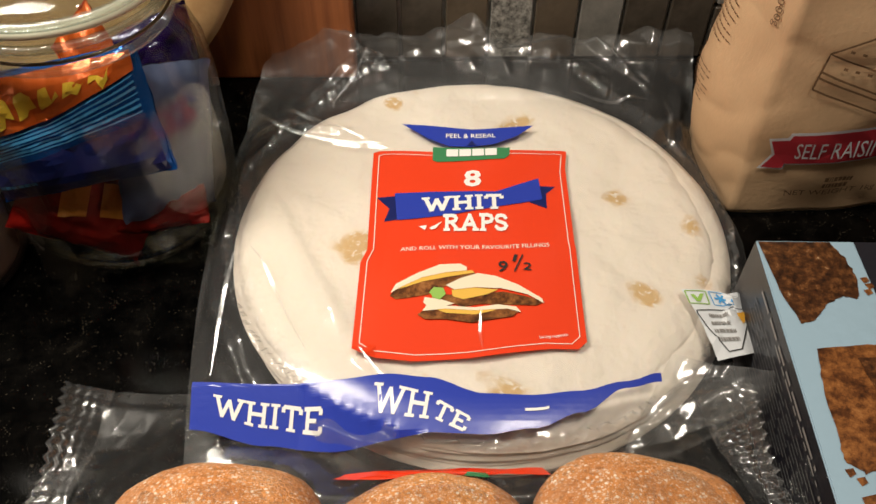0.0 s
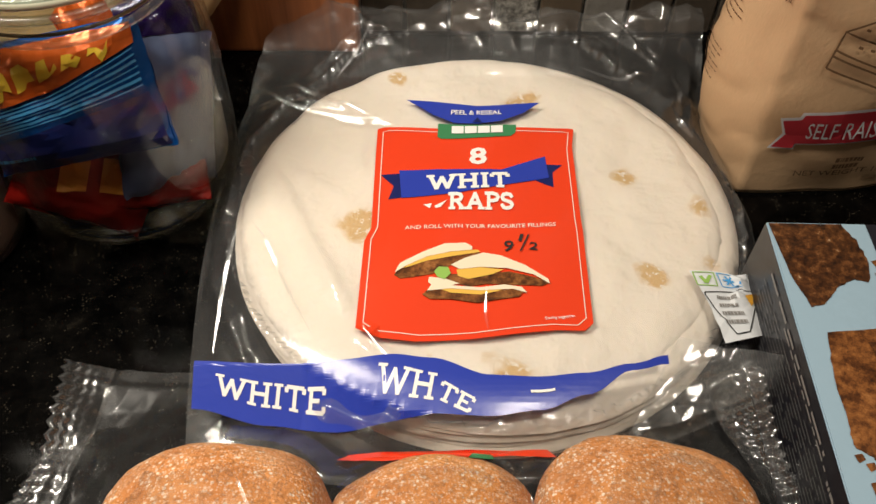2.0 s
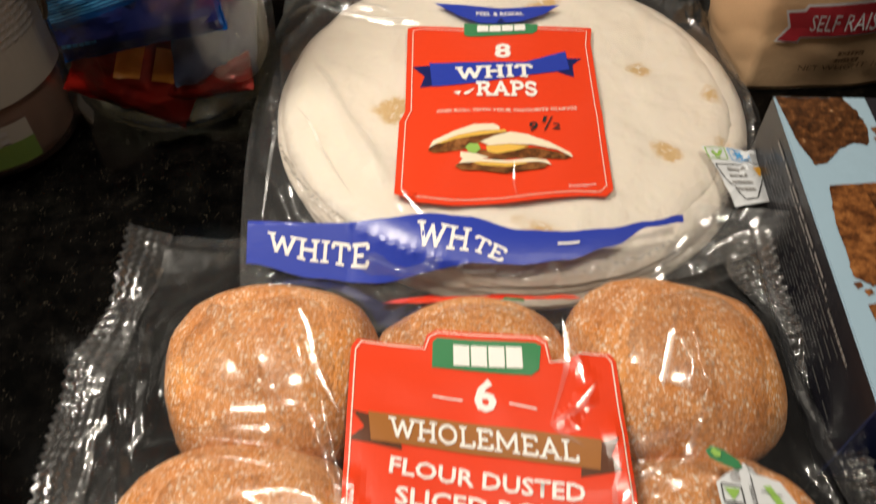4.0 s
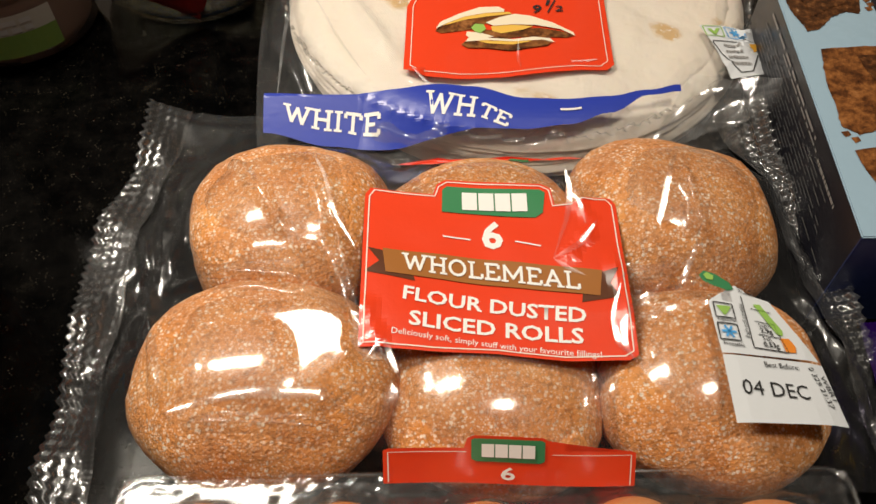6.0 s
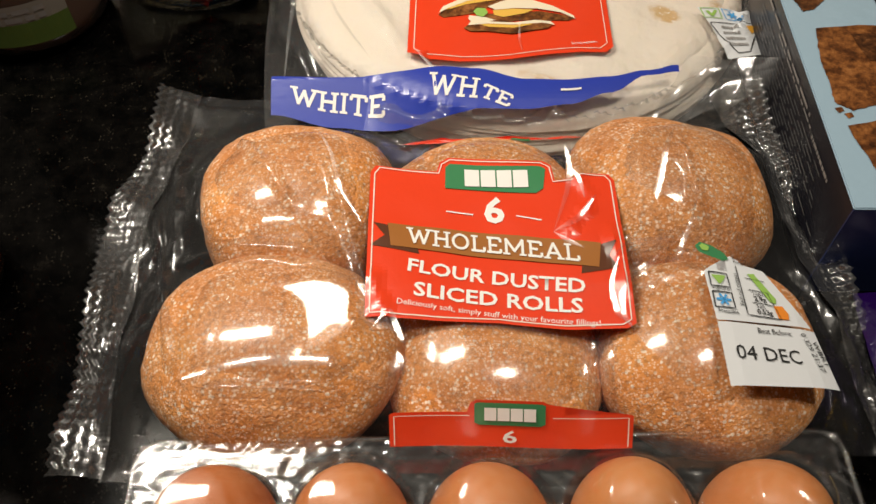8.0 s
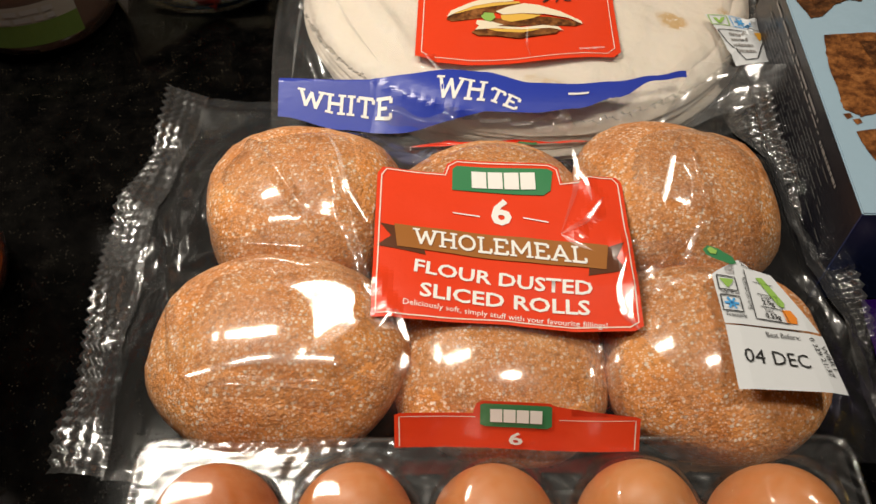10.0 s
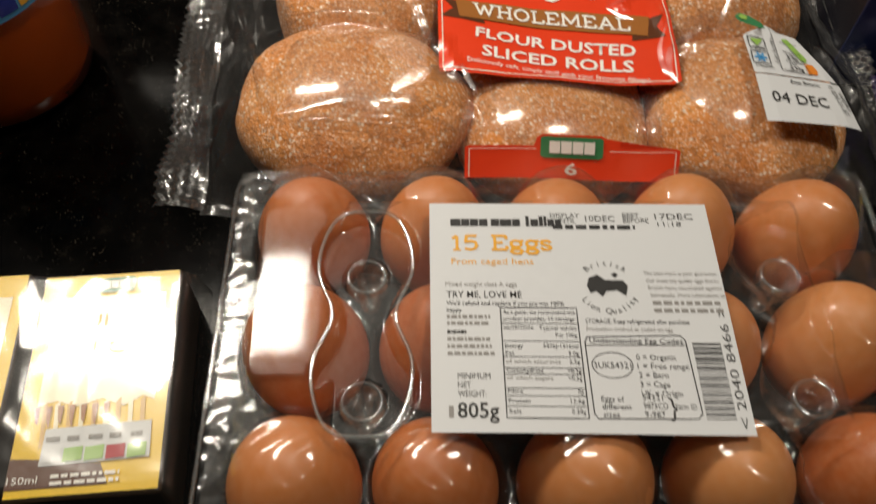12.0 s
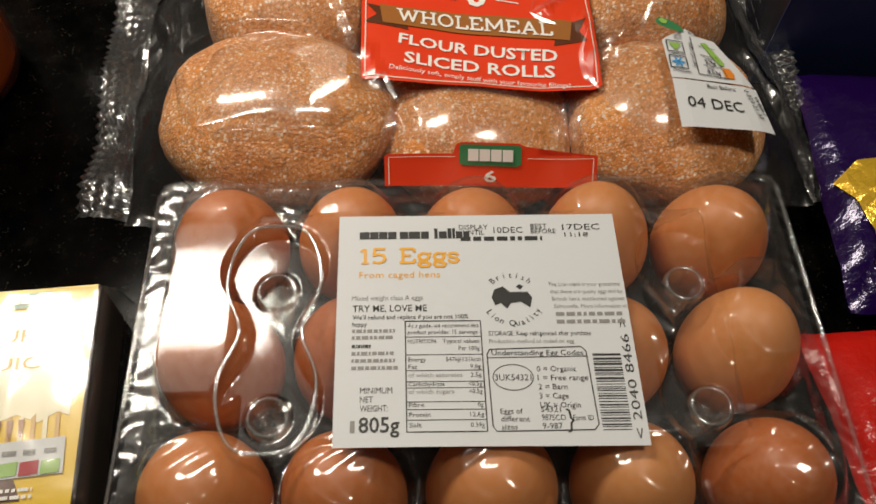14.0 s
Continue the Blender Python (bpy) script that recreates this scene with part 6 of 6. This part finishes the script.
for z, r in ((0.1425, 0.0512), (0.1290, 0.0480), (0.1530, 0.0512)):
    part("glass_bead", tube([(JX + r * math.cos(a * math.pi / 32), JY + r * math.sin(a * math.pi / 32), z) for a in range(64)], 0.0022, True), M["bead"], jar, "thick rounded glass ring")
clip = Vector((JX - 0.022, JY - 0.052, 0.0))
part("clip_wire", tube([(clip.x - 0.012, clip.y + 0.012, 0.158), (clip.x - 0.006, clip.y - 0.002, 0.152), (clip.x + 0.010, clip.y - 0.008, 0.140), (clip.x + 0.012, clip.y - 0.010, 0.131), (clip.x + 0.004, clip.y - 0.010, 0.128), (clip.x - 0.004, clip.y - 0.006, 0.133)], 0.0016), M["wire"], jar, "worn metal wire")
part("clip_wire", tube([(clip.x - 0.016, clip.y + 0.006, 0.150), (clip.x - 0.014, clip.y - 0.004, 0.120), (clip.x - 0.010, clip.y - 0.007, 0.095), (clip.x - 0.016, clip.y - 0.003, 0.085)], 0.0014), M["wire"], jar, "worn metal wire")


def foil(name, c, rough=0.22, metal=0.35):
    n = Nodes(name)
    v = n.coords()
    a = n.noise(v, 60, 4, 0.6)
    col = n.mix(a, tuple(x * 0.7 for x in c), tuple(min(1, x * 1.25) for x in c))
    return n.finish(col, rough, metal, n.bump(n.mix(0.5, a, n.noise(v, 170, 3)), 0.6, 0.002), 0.12)


M["bluefoil"] = foil("blue_foil", (0.012, 0.120, 0.48), 0.18, 0.5)
M["orangefoil"] = foil("orange_foil", (0.78, 0.13, 0.02))
M["redfoil"] = foil("red_foil", (0.30, 0.010, 0.006))
M["purplefoil"] = foil("purple_foil", (0.014, 0.002, 0.058), 0.16, 0.2)
M["silverfoil"] = foil("grey_blue_foil", (0.09, 0.10, 0.19), 0.42, 0.0)
M["goldfoil"] = foil("gold_foil", (0.80, 0.50, 0.04), 0.22, 0.5)
M["yellowink"] = print_ink("yellow_print", (0.85, 0.50, 0.04))


def packet(name, centre, right, up, w, h, thick, material, label, category, seed=0, group=""):
    """A pillow-shaped foil packet with crimped ends. right and up span its face."""
    right, up = Vector(right).normalized(), Vector(up).normalized()
    nrm = right.cross(up).normalized()
    ob = thing(name, centre, label, category, group)
    verts, faces = [], []
    nu, nv = 28, 28
    for side_ in (1, -1):
        for j in range(nv + 1):
            for i in range(nu + 1):
                u, v = i / nu - 0.5, j / nv - 0.5
                puff = max(0.0, (1 - (2 * u) ** 4)) ** 0.6 * max(0.0, 1 - (2 * v) ** 4) ** 0.6
                d = side_ * thick / 2 * puff + 0.0022 * noise.noise(Vector((u * 5 + seed, v * 5, side_))) + 0.0012 * ridged(u, v, 6, seed)
                pinch = 1 - 0.05 * puff
                verts.append(Vector(centre) + right * (u * w * pinch) + up * (v * h * pinch) + nrm * d)
    per = (nu + 1) * (nv + 1)
    for s in (0, 1):
        for j in range(nv):
            for i in range(nu):
                q = [s * per + j * (nu + 1) + i, s * per + j * (nu + 1) + i + 1, s * per + (j + 1) * (nu + 1) + i + 1, s * per + (j + 1) * (nu + 1) + i]
                faces.append(tuple(q if s == 0 else q[::-1]))
    part("wrapper", (verts, faces), material, ob, "", True)

    def place(u, v, lift):
        a, b = u - 0.5, 0.5 - v
        puff = max(0.0, (1 - (2 * a) ** 4)) ** 0.6 * max(0.0, 1 - (2 * b) ** 4) ** 0.6
        d = thick / 2 * puff + 0.0022 * noise.noise(Vector((a * 5 + seed, b * 5, 1))) + 0.0012 * ridged(a, b, 6, seed)
        pinch = 1 - 0.05 * puff
        return tuple(Vector(centre) + right * (a * w * pinch) + up * (b * h * pinch) + nrm * (d + lift + 0.0012))
    return ob, Print(ob, place, w, h, 0.06)


# biscuit packets in the jar, facing out through the glass
ob, pk = packet("biscuit_packet", (JX - 0.002, JY - 0.036, 0.090), (0.97, 0.04, 0.20), (-0.16, 0.30, 0.93), 0.090, 0.062, 0.020, M["bluefoil"], "blue and orange foil biscuit packet in the jar", "biscuit packet", 3, "packets in the jar")
pk.shape("orange_field", [(0.02, 0.02), (0.98, 0.02), (0.98, 0.16), (0.50, 0.36), (0.02, 0.46)], M["orangefoil"], 0.0004, "orange printed field")
for k in range(6):
    a = 0.06 + 0.14 * k
    pk.shape("mark", [(a, 0.44 - 0.055 * k), (a + 0.015, 0.16 - 0.01 * k), (a + 0.06, 0.12), (a + 0.075, 0.22), (a + 0.11, 0.16), (a + 0.12, 0.36 - 0.055 * k), (a + 0.07, 0.30 - 0.02 * k), (a + 0.045, 0.42 - 0.055 * k)], M["yellowink"], 0.0009)
for k in range(7):
    pk.line("pale_stripe", [(0.03, 0.49 + 0.026 * k), (0.5, 0.39 + 0.030 * k), (0.97, 0.19 + 0.045 * k)], 0.006 + 0.004 * (k % 3), M["iceblue"], 0.0006)
pk.shape("navy_field", [(0.02, 0.72), (0.50, 0.62), (0.98, 0.52), (0.98, 0.98), (0.02, 0.98)], M["darkblue"], 0.0004, "dark navy printed field")
pk.bars(0.04, 0.84, 0.25, 0.03, M["iceblue"], 0.0008, 1, 0, 5)
packet("chocolate_packet", (JX + 0.036, JY - 0.022, 0.068), (0.70, 0.62, -0.30), (0.12, 0.22, 0.96), 0.052, 0.084, 0.020, M["silverfoil"], "grey-blue foil packet in the jar", "sweet packet", 8, "packets in the jar")
packet("chocolate_packet", (JX + 0.030, JY + 0.004, 0.092), (0.75, 0.4, 0.2), (-0.10, 0.30, 0.95), 0.05, 0.05, 0.014, M["purplefoil"], "purple foil sweet packet in the jar", "sweet packet", 12, "packets in the jar")
packet("chocolate_packet", (JX + 0.010, JY - 0.006, 0.095), (0.6, 0.3, 0.6), (-0.4, 0.3, 0.8), 0.03, 0.06, 0.014, M["orangefoil"], "orange foil sweet packet in the jar", "sweet packet", 15, "packets in the jar")
ob, pk = packet("biscuit_packet", (JX - 0.008, JY - 0.034, 0.038), (0.86, 0.08, -0.50), (0.42, 0.50, 0.70), 0.066, 0.050, 0.018, M["redfoil"], "red foil cookie packet in the jar", "biscuit packet", 21, "packets in the jar")
pk.shape("mark", [(0.25, 0.30), (0.45, 0.22), (0.50, 0.60), (0.40, 0.62), (0.38, 0.36), (0.33, 0.38), (0.36, 0.66), (0.30, 0.68)], M["amber"], 0.0006)
pk.shape("mark", [(0.54, 0.20), (0.62, 0.18), (0.66, 0.46), (0.70, 0.17), (0.75, 0.16), (0.78, 0.52), (0.60, 0.58)], M["amber"], 0.0006)
packet("chocolate_packet", (JX + 0.026, JY - 0.032, 0.032), (0.98, 0.20, 0.05), (-0.05, 0.5, 0.86), 0.050, 0.026, 0.016, M["redfoil"], "red foil sweet packet in the jar", "sweet packet", 26, "packets in the jar")
packet("chocolate_packet", (JX - 0.004, JY + 0.012, 0.024), (1, 0.1, 0.1), (0, 1, 0.15), 0.07, 0.06, 0.022, M["bluefoil"], "dark blue foil packet at the bottom of the jar", "sweet packet", 33, "packets in the jar")

# ---- bottles ----


def bottle(x, y, r, h, liquid, level, label_mat, label_text, zlo, zhi, arc0, arc1):
    ob = thing("drinks_bottle", (x, y, 0), label_text, "bottle")
    ring = [(0.0, 0.004), (r * 0.55, 0.002), (r * 0.80, 0.001), (r * 0.94, 0.006), (r, 0.016), (r, h * 0.30), (r * 0.975, h * 0.33), (r, h * 0.36), (r, h * 0.62), (r * 0.93, h * 0.72), (r * 0.66, h * 0.86), (r * 0.36, h * 0.94), (r * 0.34, h)]
    part("shell", lathe(ring, (x, y, 0), 56), M["pet"], ob, "clear plastic shell", True)
    inner = [(0.0, 0.005)] + [(a - 0.0012, max(b, 0.0035)) for a, b in ring[1:] if b < level] + [(r * 0.97, level), (0.0, level)]
    part("drink", lathe(inner, (x, y, 0), 48), liquid, ob, "", True)
    part("cap", lathe([(0.0, h + 0.012), (r * 0.40, h + 0.012), (r * 0.42, h + 0.010), (r * 0.42, h - 0.004), (r * 0.36, h - 0.004)], (x, y, 0), 40), M["green"], ob, "", True)

    def place(u, v, lift):
        a = radians(arc0 + (arc1 - arc0) * u)
        rr = r + 0.0006 + lift
        return x + rr * math.cos(a), y + rr * math.sin(a), zhi + (zlo - zhi) * v
    pr_ = Print(ob, place, r * radians(abs(arc1 - arc0)), zhi - zlo, 0.05)
    pr_.shape("label", [(0, 0), (1, 0), (1, 1), (0, 1)], label_mat, 0.0, "printed paper label")
    return ob, pr_


M["squash"] = plain("orange_squash", (0.46, 0.085, 0.006), 0.12, 0.15, 15, 0.02, 0.0004, 0.5)
M["pinkdrink"] = plain("pale_pink_drink", (0.17, 0.105, 0.08), 0.15, 0.10, 15, 0.02, 0.0004, 0.5)
M["palelabel"] = plain("pale_label_paper", (0.24, 0.22, 0.19), 0.45, 0.1, 40, 0.1)
ob, pl = bottle(-0.264, 0.1300, 0.0455, 0.26, M["squash"], 0.19, M["palelabel"], "clear bottle of orange squash with paper label", 0.062, 0.125, -150, 0)
pl.shape("label_foot", [(0, 0.80), (1, 0.80), (1, 1), (0, 1)], M["iceblue"], 0.0004)
for k, ink in enumerate((M["red"], M["blue"], M["yellowink"], M["ink"])):
    pl.shape("colour_cell", [(0.62 + 0.08 * k, 0.83), (0.69 + 0.08 * k, 0.83), (0.69 + 0.08 * k, 0.96), (0.62 + 0.08 * k, 0.96)], ink, 0.0007)
pl.words("1.5 Litres", 0.62, 0.76, 0.09, K, 0.0005, 0.30)
pl.bars(0.60, 0.20, 0.3, 0.03, G, 0.0005, 6, 0.07, 3)
for k in range(9):
    pl.shape("bar", [(0.90 + 0.009 * k, 0.30), (0.904 + 0.009 * k, 0.30), (0.904 + 0.009 * k, 0.62), (0.90 + 0.009 * k, 0.62)], K, 0.0005)
ob, pl = bottle(-0.263, 0.335, 0.047, 0.25, M["pinkdrink"], 0.18, M["palelabel"], "clear bottle of pale pink drink with printed label", 0.050, 0.115, -80, 10)
pl.bars(0.50, 0.10, 0.4, 0.03, G, 0.0005, 8, 0.06, 3)
def low_place(u, v, lift):
    a = radians(-150 + 110 * u)
    return -0.263 + (0.0478 + lift) * math.cos(a), 0.335 + (0.0478 + lift) * math.sin(a), 0.040 - 0.026 * v


pl2 = Print(ob, low_place, 0.09, 0.026, 0.05)
pl2.shape("lower_label", [(0, 0), (1, 0), (1, 0.45), (0, 0.45)], M["palelabel"], 0.0002)
pl2.shape("green_field", [(0, 0.45), (1, 0.45), (1, 1), (0, 1)], print_ink("olive_green_print", (0.09, 0.14, 0.03)), 0.0002, "green printed field")
pl2.bars(0.1, 0.1, 0.8, 0.12, G, 0.0006, 2, 0.18, 6)

# ---- sweets east of the eggs ----
ob, pk = packet("chocolate_bag", (0.209, 0.046, 0.016), (1.0, -0.02, 0.0), (0.05, 1.0, 0.06), 0.112, 0.125, 0.026, M["purplefoil"], "glossy purple foil bag of chocolate lying flat", "sweet bag", 41)
pk.shape("gold_swirl", [(0.02, 0.52), (0.10, 0.45), (0.30, 0.46), (0.45, 0.55), (0.40, 0.66), (0.30, 0.68), (0.38, 0.80), (0.30, 0.90), (0.18, 0.92), (0.08, 0.86), (0.10, 0.74), (0.07, 0.62)], M["goldfoil"], 0.0006, "gold swirl print")
pk.logo(0.20, 0.36, 0.50, 0.41, M["goldfoil"], 0.0006)
ob, pk = packet("red_packet", (0.176, -0.075, 0.012), (1.0, 0.03, 0.0), (-0.10, 1.0, 0.0), 0.092, 0.105, 0.020, foil("bright_red_film", (0.55, 0.012, 0.006), 0.22, 0.0), "bright red plastic packet lying flat", "food packet", 47)

# ---- wall tiles, one by one ----


def tile_material(name, a, b, scale, rough=0.3, bump=0.2):
    n = Nodes(name)
    v = n.coords()
    f = n.noise(v, scale, 5, 0.7)
    return n.finish(n.ramp(f, [(0.35, a), (0.65, b)]), rough, 0, n.bump(f, bump, 0.001), 0.1)


TM = [tile_material("dark_taupe_tile", (0.05, 0.04, 0.03), (0.09, 0.072, 0.055), 60),
      tile_material("speckled_stone_tile", (0.06, 0.055, 0.05), (0.42, 0.40, 0.36), 260, 0.5, 0.5),
      tile_material("brown_glass_tile", (0.09, 0.065, 0.045), (0.13, 0.10, 0.07), 30, 0.12, 0.05),
      tile_material("grey_tile", (0.16, 0.15, 0.135), (0.24, 0.225, 0.20), 50)]
tiles_me = {}


def tile(x0, z0, w, h, m):
    key = (round(w, 4), round(h, 4), m)
    if key not in tiles_me:
        bm = box(-w / 2, -0.007, -h / 2, w / 2, 0.0, h / 2, 0.0008, 1)
        me = bpy.data.meshes.new("tile")
        bm.to_mesh(me)
        bm.free()
        me.materials.append(TM[m])
        tiles_me[key] = me
    ob = new("tile", tiles_me[key])
    ob.parent = bpy.data.objects["wall_north"]
    ob.location = (x0 + w / 2, WALL_Y + 0.0042, z0 + h / 2)


rt = random.Random(8)
for row in range(4):
    for c in range(8):
        tile(-0.0465 + 0.0302 * c, 0.002 + 0.082 * row, 0.0280, 0.080, (0, 2, 0, 1, 0, 1, 3, 0)[(c + 3 * row) % 8] if row else (0, 0, 2, 1, 2, 3, 0, 0)[c])
for row in range(8):
    for c in range(5):
        tile(0.1955 + 0.1010 * c, 0.002 + 0.0410 * row, 0.0990, 0.0390, 3 if (row + c) % 3 else 0)
    for c in range(4):
        tile(-0.452 + 0.1012 * c, 0.002 + 0.0410 * row, 0.0990, 0.0390, 0)
